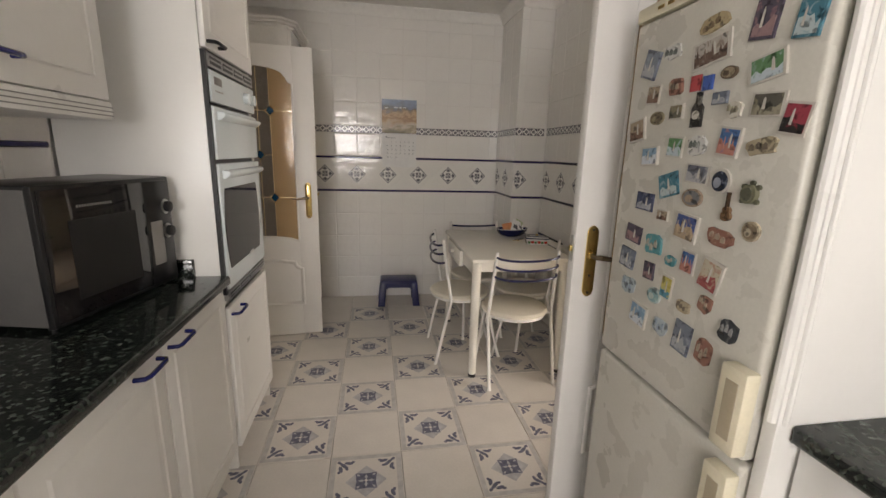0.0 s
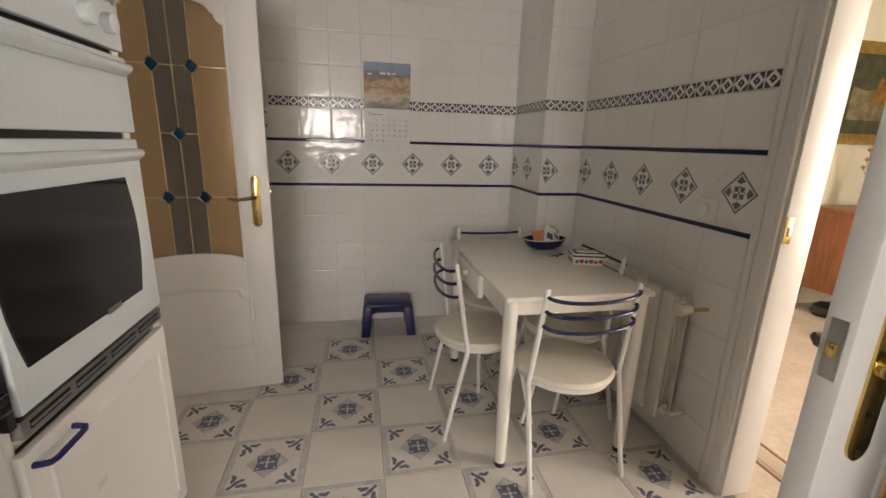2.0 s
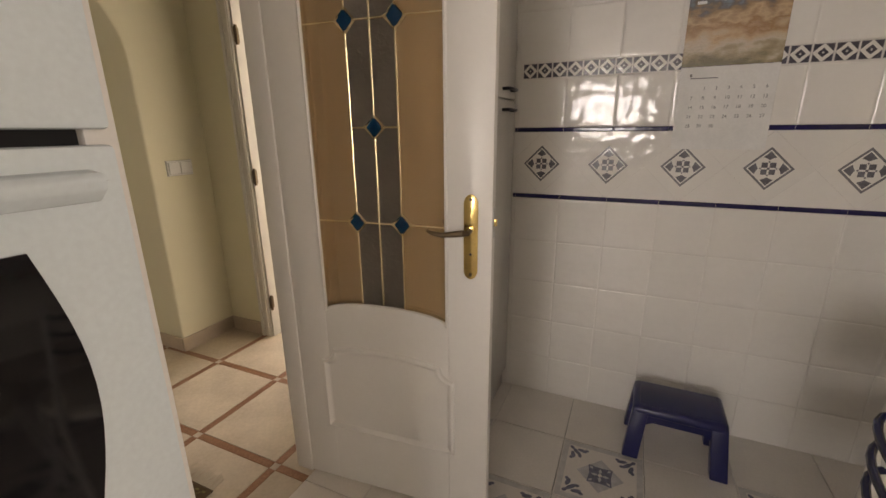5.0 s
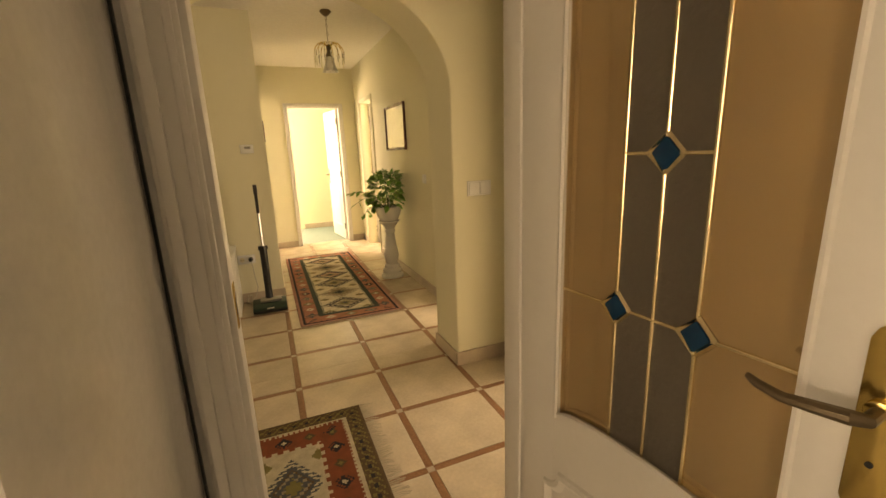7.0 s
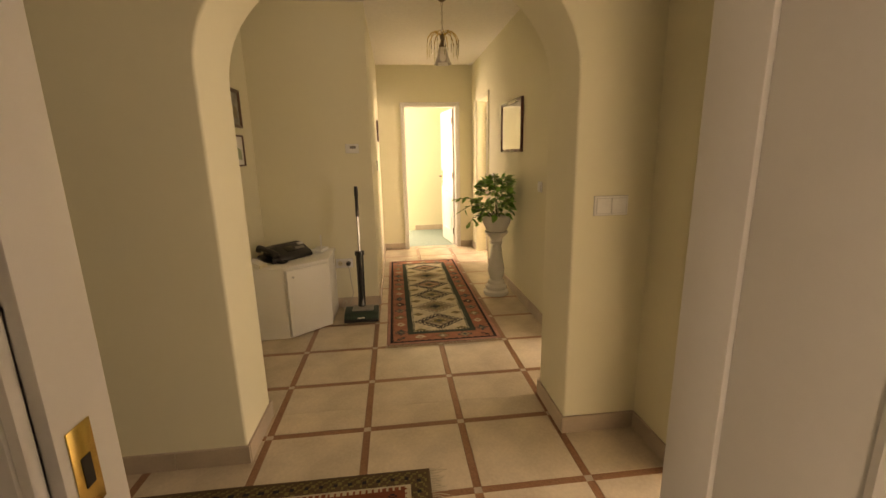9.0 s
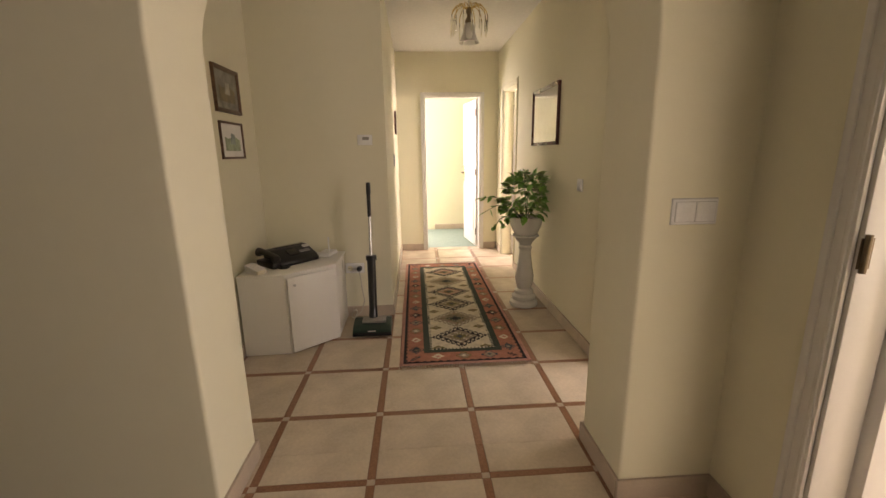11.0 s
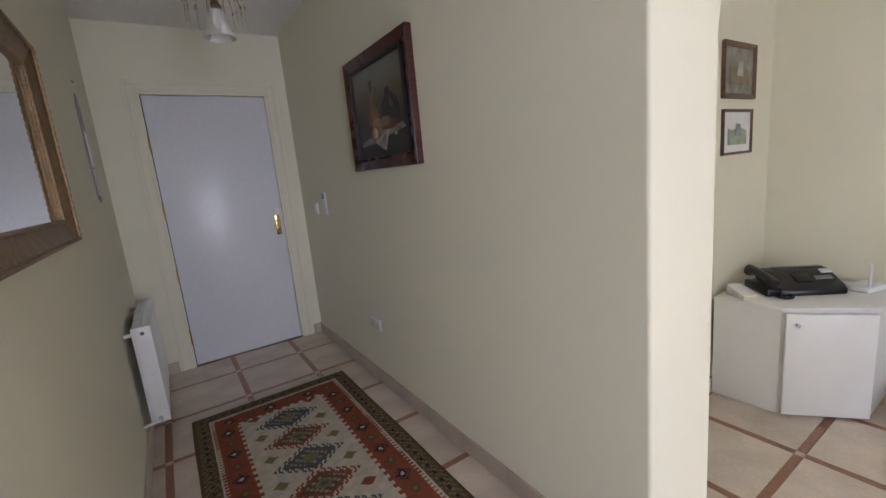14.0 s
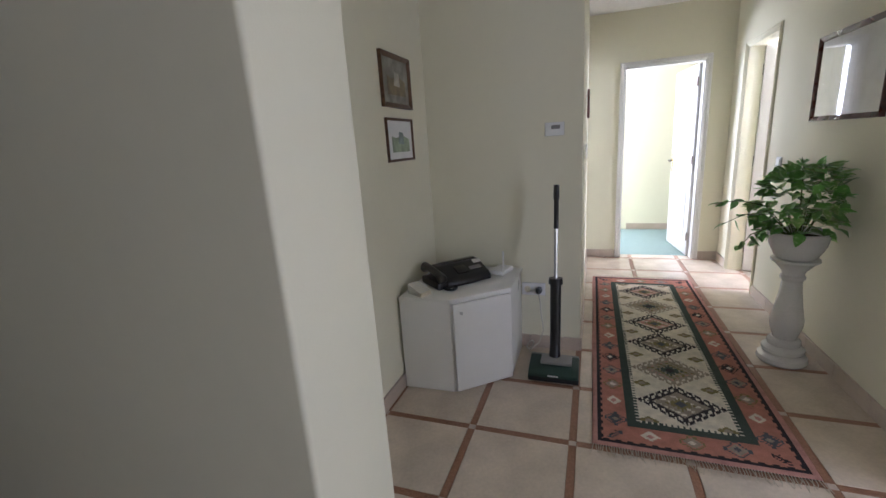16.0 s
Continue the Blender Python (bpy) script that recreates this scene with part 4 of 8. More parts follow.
# tall pantry cabinet in the corner behind the door
pc = thing("pantry_cabinet", "tall glossy white pantry cabinet behind the open door", "cabinet")
part("body", box(-1.05, -0.535, 3.36, 4.008, 0.0, 2.20, 0.002), M_GLOSSW, pc)
for z0, z1 in ((0.11, 1.44), (1.446, 2.18)):
    d = part("door", box(-0.535, -0.513, 3.365, 4.000, z0, z1, 0.003), M_GLOSSW, pc)
    bow_handle(d, 3.86, 1.40 if z0 < 1 else 1.48, -0.513, m=M_BLACK)
for k, (o, z) in enumerate(((0.0, 2.205), (0.012, 2.225), (0.022, 2.245))):
    part("crown_moulding", tube([(-1.05, 3.36 - o, z), (-0.60 + o * 0.5, 3.36 - o, z), (-0.513 + o, 3.45 - o * 0.5, z), (-0.513 + o, 4.0, z)], 0.011, 8), M_LACQ, pc)

# ---- table and chairs ----
tb = thing("kitchen_table", "cream lacquered kitchen table with a drawer", "table", at=(0.929, 2.872, 0))
hx, hy = 0.316, 0.486
part("tabletop", box(-hx, hx, -hy, hy, 0.749, 0.772, 0.006), M_TABLE, tb)
part("apron", box(-hx + 0.03, hx - 0.03, -hy + 0.025, -hy + 0.045, 0.69, 0.749), M_TABLE, tb)
part("apron", box(-hx + 0.03, hx - 0.03, hy - 0.045, hy - 0.025, 0.69, 0.749), M_TABLE, tb)
part("apron", box(-hx + 0.02, -hx + 0.04, -hy + 0.05, hy - 0.05, 0.66, 0.749), M_TABLE, tb)
part("apron", box(hx - 0.04, hx - 0.02, -hy + 0.05, hy - 0.05, 0.69, 0.749), M_TABLE, tb)
dr = part("drawer", box(-hx - 0.006, -hx + 0.02, -0.13, 0.30, 0.635, 0.742, 0.004), M_TABLE, tb)
part("knob", prism(arc(0.07, 0.70, 0.014, 0, 340, 17), 0, -hx - 0.03, -hx - 0.006, 0.004), M_TABLE, dr)
for sx in (-1, 1):
    for sy in (-1, 1):
        lg = part("leg", lathe([(0.024, 0.02), (0.027, 0.3), (0.028, 0.749)], 20, sx * (hx - 0.035), sy * (hy - 0.04)), M_TABLE, tb)
        part("foot_cap", lathe([(0.024, 0.0), (0.025, 0.003), (0.025, 0.022)], 20, sx * (hx - 0.035), sy * (hy - 0.04)), M_BLACK, lg, "black foot cap")


def make_chair(at, turn):
    """A round-seated tube chair; its back stands at -y and it faces +y."""
    c = thing("kitchen_chair", "white tubular chair with round cream seat and three navy back bars", "chair", "chairs round the kitchen table", at=(*at, 0), turn=turn)
    part("seat", lathe([(0.0, 0.430), (0.176, 0.430), (0.202, 0.438), (0.206, 0.450), (0.194, 0.462), (0.11, 0.469), (0.0, 0.471)], 40, 0.0, -0.035), M_SEAT, c)
    part("seat_ring", lathe([(0.168, 0.416), (0.190, 0.416), (0.194, 0.424), (0.190, 0.434), (0.168, 0.434), (0.168, 0.416)], 40, 0.0, -0.035), M_CHAIR, c)
    for s in (-1, 1):
        part("back_leg", tube([(s * 0.208, -0.225, 0.0), (s * 0.206, -0.180, 0.21), (s * 0.205, -0.135, 0.415), (s * 0.204, -0.130, 0.44), (s * 0.202, -0.135, 0.47), (s * 0.196, -0.164, 0.66), (s * 0.191, -0.189, 0.815), (s * 0.191, -0.191, 0.840)], [0.0105] * 7 + [0.008], 12), M_CHAIR, c)
        part("front_leg", tube([(s * 0.150, 0.225, 0.0), (s * 0.140, 0.17, 0.22), (s * 0.130, 0.125, 0.41), (s * 0.120, 0.105, 0.43)], 0.0105, 12), M_CHAIR, c)
        part("foot", lathe([(0.012, 0), (0.012, 0.012)], 10, s * 0.208, -0.225), M_CHAIR, c)
        part("foot", lathe([(0.012, 0), (0.012, 0.012)], 10, s * 0.150, 0.225), M_CHAIR, c)
        part("seat_stay", tube([(s * 0.204, -0.13, 0.432), (s * 0.10, -0.12, 0.432)], 0.008, 8), M_CHAIR, c)
    for z, bow in ((0.812, 0.052), (0.755, 0.062), (0.695, 0.068)):
        yy = -0.135 - (z - 0.47) * 0.157
        n = 14
        part("back_bar", tube([(0.192 * math.cos(math.pi * i / n), yy - bow * math.sin(math.pi * i / n) ** 0.8, z - 0.020 * math.sin(math.pi * i / n)) for i in range(n + 1)], 0.0072, 10), M_NAVYT, c, "navy enamelled back bar")
    return c


ch = make_chair((0.905, 2.490), 4)
copy_thing(ch, pose(0.666, 2.815, 0, 0, 0, -90))
copy_thing(ch, pose(0.852, 3.185, 0, 0, 0, 180))
copy_thing(ch, pose(1.07, 2.83, 0, 0, 0, 91))

# step stool
st = thing("step_stool", "dark blue plastic step stool against the tiled wall", "stool", at=(0.265, 3.83, 0), turn=-1)
bm = box(-0.168, 0.168, -0.108, 0.108, 0.190, 0.236)
bmesh.ops.bevel(bm, geom=bm.edges[:], offset=0.020, segments=4, affect="EDGES", profile=0.5)
part("top", bm, M_STOOL, st)
part("tread_mat", box(-0.142, 0.142, -0.084, 0.084, 0.2355, 0.2385, 0.001), M_STOOL, st)
for sx in (-1, 1):
    for sy in (-1, 1):
        v = bmesh.new()
        lo = [(sx * 0.128, sy * 0.075), (sx * 0.190, sy * 0.075), (sx * 0.190, sy * 0.132), (sx * 0.128, sy * 0.132)]
        hi = [(sx * 0.108, sy * 0.06), (sx * 0.166, sy * 0.06), (sx * 0.166, sy * 0.106), (sx * 0.108, sy * 0.106)]
        a = [v.verts.new((*p, 0.0)) for p in lo]
        b = [v.verts.new((*p, 0.22)) for p in hi]
        v.faces.new(a)
        v.faces.new(b)
        for i in range(4):
            v.faces.new((a[i], a[(i + 1) % 4], b[(i + 1) % 4], b[i]))
        bmesh.ops.recalc_face_normals(v, faces=v.faces[:])
        bmesh.ops.bevel(v, geom=v.edges[:], offset=0.006, segments=2, affect="EDGES", profile=0.5)
        part("leg", v, M_STOOL, st)
for s in (-1, 1):
    part("skirt", prism([(-0.135, 0.21), (-0.135, 0.120), (-0.115, 0.155), (-0.09, 0.170), (0.09, 0.170), (0.115, 0.155), (0.135, 0.120), (0.135, 0.21)], 1, *sorted((s * 0.088, s * 0.103))), M_STOOL, st)
    part("skirt", prism([(-0.085, 0.21), (-0.085, 0.15), (-0.06, 0.172), (0.06, 0.172), (0.085, 0.15), (0.085, 0.21)], 0, *sorted((s * 0.15, s * 0.164))), M_STOOL, st)


# ---- radiators ----
def radiator(name, label, n, pitch, height, depth, m, at, turn, valve=True, end=-1):
    """Column sections in a row along +x, back towards +y."""
    r = thing(name, label, "radiator", at=at, turn=turn)
    for i in range(n):
        x = i * pitch
        sec = part("section", box(x + 0.004, x + pitch - 0.004, -depth, -depth + 0.012, 0.0, height, 0.005), m, r)
        for k, half in ((0.30, 0.30), (0.55, 0.24), (0.80, 0.30), (0.985, 0.42)):
            yc = -depth * (1 - k)
            part("fin", box(x + pitch * (0.5 - half), x + pitch * (0.5 + half), yc - 0.0035, yc + 0.0015, 0.02, height - 0.018, 0.0015, 1), m, sec)
        part("web", box(x + pitch / 2 - 0.003, x + pitch / 2 + 0.003, -depth + 0.012, -0.002, 0.0, height, 0.002), m, sec)
        for z in (0.045, height - 0.045):
            part("nipple", tube([(x, -depth * 0.5, z), (x + pitch, -depth * 0.5, z)], 0.022, 12), m, sec)
    e0 = 0.0 if end < 0 else n * pitch
    if valve:
        vv = part("valve", tube([(e0 + 0.005 * end, -depth * 0.5, height - 0.045), (e0 + 0.05 * end, -depth * 0.5, height - 0.045)], 0.012, 10), M_BRASS, r, "brass radiator valve")
        part("valve_knob", tube([(e0 + 0.045 * end, -depth * 0.5, height - 0.045), (e0 + 0.045 * end, -depth * 0.5 - 0.055, height - 0.045)], [0.020, 0.023], 14), M_IVORY, vv, "ivory valve knob")
        part("pipe", tube([(e0 + 0.05 * end, -depth * 0.5, height - 0.045), (e0 + 0.05 * end, -depth * 0.2, height - 0.045), (e0 + 0.05 * end, 0.034, height - 0.045)], 0.009, 8), M_BRASS, vv)
    part("lower_pipe", tube([(e0, -depth * 0.5, 0.045), (e0 + 0.04 * end, -depth * 0.5, 0.045), (e0 + 0.04 * end, 0.034, 0.045)], 0.008, 8), m, r)
    for x in (pitch, (n - 1) * pitch):
        part("bracket", box(x - 0.008, x + 0.008, -0.012, 0.034, height - 0.10, height - 0.085), m, r)
    return r


radiator("radiator", "cream aluminium radiator under the tiled wall by the table", 9, 0.080, 0.58, 0.085, M_RAD, (KX1 - 0.034, 3.120, 0.165), -90, True, 1)

# ---- on the table ----
bw = thing("oval_dish", "dark blue oval ceramic dish holding sachets", "dish", at=(1.09, 3.12, 0.772), turn=12)
bm = lathe([(0.0, 0.0), (0.055, 0.0), (0.078, 0.018), (0.092, 0.050), (0.088, 0.052), (0.074, 0.020), (0.052, 0.006), (0.0, 0.006)], 36)
bmesh.ops.scale(bm, vec=(1.42, 0.93, 1.1), verts=bm.verts[:])
part("bowl", bm, M_NAVYT, bw)
rim = [(0.1305 * math.cos(2 * math.pi * i / 36), 0.0855 * math.sin(2 * math.pi * i / 36), 0.0568) for i in range(36)]
part("rim", tube(rim, 0.0022, 6, True), M_CERAM, bw, "white glazed rim")
M_ORANGE = mat("orange_paper", (0.70, 0.28, 0.12), 0.5)
M_GREENP = mat("pale_green_paper", (0.45, 0.50, 0.32), 0.5)
for k, (x, y, z, rx, ry, rz, w, h, m, lb) in enumerate(((-0.05, 0.0, 0.045, 62, 10, 20, 0.060, 0.05, M_ORANGE, "orange paper sachet in the dish"), (-0.02, 0.025, 0.050, 55, -14, -25, 0.05, 0.05, M_ORANGE, "orange paper sachet in the dish"), (0.03, -0.005, 0.058, 60, 24, -8, 0.055, 0.075, M_PAPER, "white printed sachet in the dish"), (0.055, 0.015, 0.056, 64, 30, -20, 0.05, 0.075, M_GREENP, "pale green sachet in the dish"), (0.075, 0.0, 0.05, 50, 40, 5, 0.05, 0.06, M_PAPER, "white printed sachet in the dish"))):
    w, h, z = w * 1.3, h * 1.3, z + 0.012
    bm = box(-w / 2, w / 2, -h / 2, h / 2, -0.0025, 0.0025, 0.001)
    add_box(bm, -w * 0.3, w * 0.3, -h * 0.25, h * 0.1, 0.0026, 0.003, 1)
    o = single("sachet", bm, [m, M_PRINT if m is M_PAPER else M_ORANGE], lb, "sachet", "sachets in the dish")
    o.matrix_basis = pose(1.09, 3.12, 0.774, 0, 0, 12) @ pose(x, y, z, rx, ry, rz)
M_REDF = mat("red_flower_glaze", (0.55, 0.045, 0.03), 0.15)
M_GREENF = mat("green_leaf_glaze", (0.07, 0.20, 0.06), 0.15)
bx = thing("ceramic_box", "white ceramic box painted with red flowers, navy rimmed lid", "box", at=(1.165, 2.80, 0.772), turn=-14)
bx.scale = (0.86, 0.86, 0.95)
v = bmesh.new()
a = [v.verts.new((x * 0.078, y * 0.05, 0.0)) for x, y in ((-1, -1), (1, -1), (1, 1), (-1, 1))]
b = [v.verts.new((x * 0.092, y * 0.062, 0.045)) for x, y in ((-1, -1), (1, -1), (1, 1), (-1, 1))]
v.faces.new(a), v.faces.new(b)
for i in range(4):
    v.faces.new((a[i], a[(i + 1) % 4], b[(i + 1) % 4], b[i]))
bmesh.ops.recalc_face_normals(v, faces=v.faces[:])
bmesh.ops.bevel(v, geom=v.edges[:], offset=0.006, segments=2, affect="EDGES", profile=0.5)
part("base", v, M_CERAM, bx)
ld = part("lid", box(-0.088, 0.088, -0.058, 0.058, 0.046, 0.062, 0.006), M_CERAM, bx)
part("lid_rim", tube([(-0.089, -0.059, 0.050), (0.089, -0.059, 0.050), (0.089, 0.059, 0.050), (-0.089, 0.059, 0.050)], 0.004, 6, True), M_NAVY, ld, "navy blue rim")
part("lid_band", tube([(-0.068, -0.040, 0.0625), (0.068, -0.040, 0.0625), (0.068, 0.040, 0.0625), (-0.068, 0.040, 0.0625)], 0.003, 6, True), M_NAVY, ld)
part("lid_plate", box(-0.080, 0.080, -0.050, 0.050, 0.0615, 0.0640, 0.001), M_NAVY, ld, "navy painted lid field")
part("lid_inlay", box(-0.058, 0.058, -0.030, 0.030, 0.0632, 0.0652, 0.001), M_CERAM, ld, "white painted lid centre")
part("lid_knob", lathe([(0.012, 0.064), (0.010, 0.068), (0.012, 0.075), (0.0, 0.077)], 14), M_BRASS, ld)
for k in range(6):
    x = -0.065 + k * 0.026
    for y, s in ((-0.0585, -1), (0.0585, 1)):
        part("painted_flower", prism(arc(x, 0.022 + 0.005 * (k % 2), 0.0135 if k % 2 else 0.010, 0, 315, 7), 1, *sorted((y - s * 0.004, y + s * 0.0005))), M_REDF if k % 2 else M_GREENF, bx, "painted red flower" if k % 2 else "painted green leaf")
for k in range(4):
    y = -0.036 + k * 0.024
    for x, s in ((-0.0875, -1), (0.0875, 1)):
        part("painted_flower", prism(arc(y, 0.024, 0.0125, 0, 315, 7), 0, *sorted((x - s * 0.004, x + s * 0.0005))), M_REDF if k % 2 else M_GREENF, bx, "painted red flower" if k % 2 else "painted green leaf")
ky = thing("key_ring", "small bunch of keys with a dark fob on the table", "keys", at=(1.085, 2.95, 0.773), turn=30)
part("ring", tube([(0.012 * math.cos(2 * math.pi * i / 16), 0.012 * math.sin(2 * math.pi * i / 16), 0.002) for i in range(16)], 0.0012, 6, True), M_STEEL, ky)
for k in range(3):
    a = radians(140 + 40 * k)
    part("key", prism([(math.cos(a) * r + math.sin(a) * w, math.sin(a) * r - math.cos(a) * w) for r, w in ((0.012, -0.006), (0.03, -0.008), (0.03, -0.003), (0.055, -0.003), (0.055, 0.003), (0.03, 0.003), (0.03, 0.008), (0.012, 0.006))], 2, 0.001, 0.003 + 0.001 * k), M_BRASS if k else M_STEEL, ky)
part("fob", box(0.014, 0.055, -0.010, 0.010, 0.0, 0.006, 0.002), M_BLACK, ky)

# ---- plain doors ----
def panel_door(name, label, W, H, at, turn, tip=-1):
    root = thing(name, label, "door", at=(*at, 0), turn=turn)
    part("leaf", box(0, W, -0.02, 0.02, 0.006, H, 0.003), M_LACQ, root)
    for s in (-1, 1):
        panel_moulding(root, 0.11, W - 0.11, 0.20, 0.80, s * 0.02, s)
        panel_moulding(root, 0.11, W - 0.11, 1.02, H - 0.22, s * 0.02, s)
        lever_set(root, W - 0.06, 1.0, s * 0.02, s, tip)
    for z in (0.22, 1.05, 1.84):
        part("hinge", tube([(-0.004, 0.024, z - 0.045), (-0.004, 0.024, z + 0.045)], 0.007, 8), M_BRONZE, root, "dark bronze hinge")
    return root


panel_door("door_3", "open white panelled bedroom door at the hall's end", 0.715, 2.012, (HX0 - 0.125, 3.675), 187)
panel_door("door_4", "open white panelled door leading off the vestibule", 0.74, 2.035, (-2.075, HY1 + 0.125), 97)
panel_door("door_5", "open white panelled door of the side room", 0.67, 2.035, (-6.462, HY1 + 0.125), 80)
frame_n = bpy.data.objects["trim_north_room"]
for z in (0.24, 1.06, 1.84):
    hg = part("hinge", tube([(-2.082, HY1 + 0.008, z - 0.05), (-2.082, HY1 + 0.008, z + 0.05)], 0.008, 10), M_BRONZE, frame_n, "dark bronze hinge")
    part("hinge_leaf", box(-2.088, -2.0865, HY1 - 0.006, HY1 + 0.030, z - 0.04, z + 0.04), M_BRONZE, hg)

# entrance door
ed = thing("door_entrance", "closed plain grey-white entrance door with a brass lock", "door")
M_EDOOR = mat("grey_white_door_paint", (0.70, 0.70, 0.72), 0.32, vary=0.015, scale=3)
part("leaf", box(-2.272, -1.438, VY0 - 0.05, VY0 - 0.006, 0.012, 2.092, 0.004), M_EDOOR, ed)
# black sheet behind the leaf paints the shaded gap round its edge
part("dark_gap", box(-2.278, -1.432, VY0 - 0.07, VY0 - 0.05, 0.0, 2.098), M_BLACK, ed)
part("lock_plate", box(-2.245, -2.205, VY0 - 0.006, VY0 + 0.002, 0.955, 1.165, 0.004), M_BRASS, ed, "brass lock plate")
part("lock_knob", tube([(-2.225, VY0, 1.07), (-2.225, VY0 + 0.03, 1.07), (-2.225, VY0 + 0.034, 1.07), (-2.225, VY0 + 0.05, 1.07)], [0.008, 0.008, 0.018, 0.016], 14), M_BRASS, ed, "round brass knob")
part("cylinder", tube([(-2.225, VY0, 1.0), (-2.225, VY0 + 0.012, 1.0)], 0.013, 14), M_BRONZE, ed)
part("upper_lock", box(-2.248, -2.205, VY0 - 0.006, VY0 + 0.014, 1.125, 1.18, 0.004), M_SWITCH, ed)
for z in (0.25, 0.75, 1.25, 1.75):
    part("hinge", tube([(-1.433, VY0 + 0.004, z - 0.06), (-1.433, VY0 + 0.004, z + 0.06)], 0.007, 8), M_BRASS, ed, "brass hinge")
single("door_threshold", box(-2.28, -1.43, VY0 - 0.12, VY0 + 0.004, -0.004, 0.008, 0.002), M_BRONZE, "dark metal threshold under the entrance door", "threshold")


# ---- rugs: woven cells, a colour for each ----
def woven(name, label, W, L, at, colour, mats, fringe=True, cell=0.0085):
    root = thing(name, label, "rug", at=(*at, 0))
    nx, ny = round(W / cell), round(L / cell)
    dx, dy = W / nx, L / ny
    verts, faces, idx = [], [], []
    for j in range(ny + 1):
        for i in range(nx + 1):
            u, v = i * dx, j * dy
            e = min(u, W - u, v, L - v)
            verts.append((u + 0.003 * math.sin(v * 5.1) * (1 if i in (0, nx) else 0), v, 0.0065 if e > 0.004 else 0.003))
    for j in range(ny):
        for i in range(nx):
            a = j * (nx + 1) + i
            faces.append((a, a + 1, a + nx + 2, a + nx + 1))
            idx.append(colour((i + 0.5) * dx, (j + 0.5) * dy, W, L))
    me = bpy.data.meshes.new("weave")
    me.from_pydata(verts, [], faces)
    me.polygons.foreach_set("material_index", idx)
    for m in mats:
        me.materials.append(m)
    ob = new("weave", me)
    ob.parent = root
    bm = box(0, W, 0, L, 0.0, 0.0028)
    part("backing", bm, mats[1], root)
    if fringe:
        for end, s in ((0, -1), (L, 1)):
            bm = bmesh.new()
            rnd = random.Random(5 + end * 10)
            n = int(W / 0.011)
            for k in range(n):
                x = (k + 0.5) * W / n
                ln = 0.04 + 0.035 * rnd.random()
                p = [(x, end, 0.004), (x + rnd.uniform(-0.006, 0.006), end + s * ln * 0.5, 0.005), (x + rnd.uniform(-0.014, 0.014), end + s * ln, 0.0025)]
                add_tube(bm, p, [0.0022, 0.002, 0.0015], 5)
            fo = part("fringe", bm, M_FRINGE, root, "cream cotton fringe")
            fo["kind"] = "stuff"
    return root


def weave(name, color):
    return mat(name, color, 0.95, vary=0.16, scale=22, bump=0.6, bump_scale=260, spec=0.15, fine=0.14)


RUG = [weave("wool_cream", (0.66, 0.60, 0.47)), weave("wool_black", (0.030, 0.026, 0.030)), weave("wool_salmon", (0.43, 0.19, 0.135)), weave("wool_rose", (0.47, 0.25, 0.21)), weave("wool_green", (0.055, 0.072, 0.058)),
       weave("wool_olive", (0.20, 0.17, 0.07)), weave("wool_slate", (0.085, 0.092, 0.10)), weave("wool_taupe", (0.30, 0.25, 0.19)), weave("wool_rust", (0.24, 0.070, 0.038)), weave("wool_brown", (0.115, 0.075, 0.042)), weave("wool_beige", (0.52, 0.46, 0.35))]
CREAM, BLACKW, SALMON, ROSE, GREENW, OLIVE, SLATEW, TAUPE, RUST, BROWNW, BEIGE = range(11)


def star(a, b, size):
    """How far inside a stepped star with teeth: 0 outside, up to 3 at the heart."""
    a, b = abs(a) / size, abs(b) / size
    d = a + b * 0.9
    if d < 0.32:
        return 3
    if d < 0.72:
        return 2
    if d < 1.15 and (int(a * 5) + int(b * 5)) % 2 == 0:
        return 1
    return 0


def hooked(a, b, hw, hh, tooth=0.034):
    """A flat stepped diamond with a comb of hooks round it: 0 outside, 1 hook or outline, 2 inner rim, 3 field, 4 inner teeth, 5 heart."""
    a, b = abs(a), abs(round(b / 0.0085) * 0.0085)
    d = a / hw + b / hh
    if d > 1.0:
        return 0
    t = (a / tooth + 0.25) % 1
    if d > 0.86:
        return 1 if (t + 0.30) % 1 < 0.62 else 0
    if d > 0.74:
        return 1 if t < 0.52 else 0
    if d > 0.63:
        return 1
    if d > 0.57:
        return 2
    if d > 0.34:
        return 3
    if d > 0.24:
        return 4 if (a / 0.022 + 0.5) % 1 < 0.6 else 3
    return 5 if d < 0.15 else 4


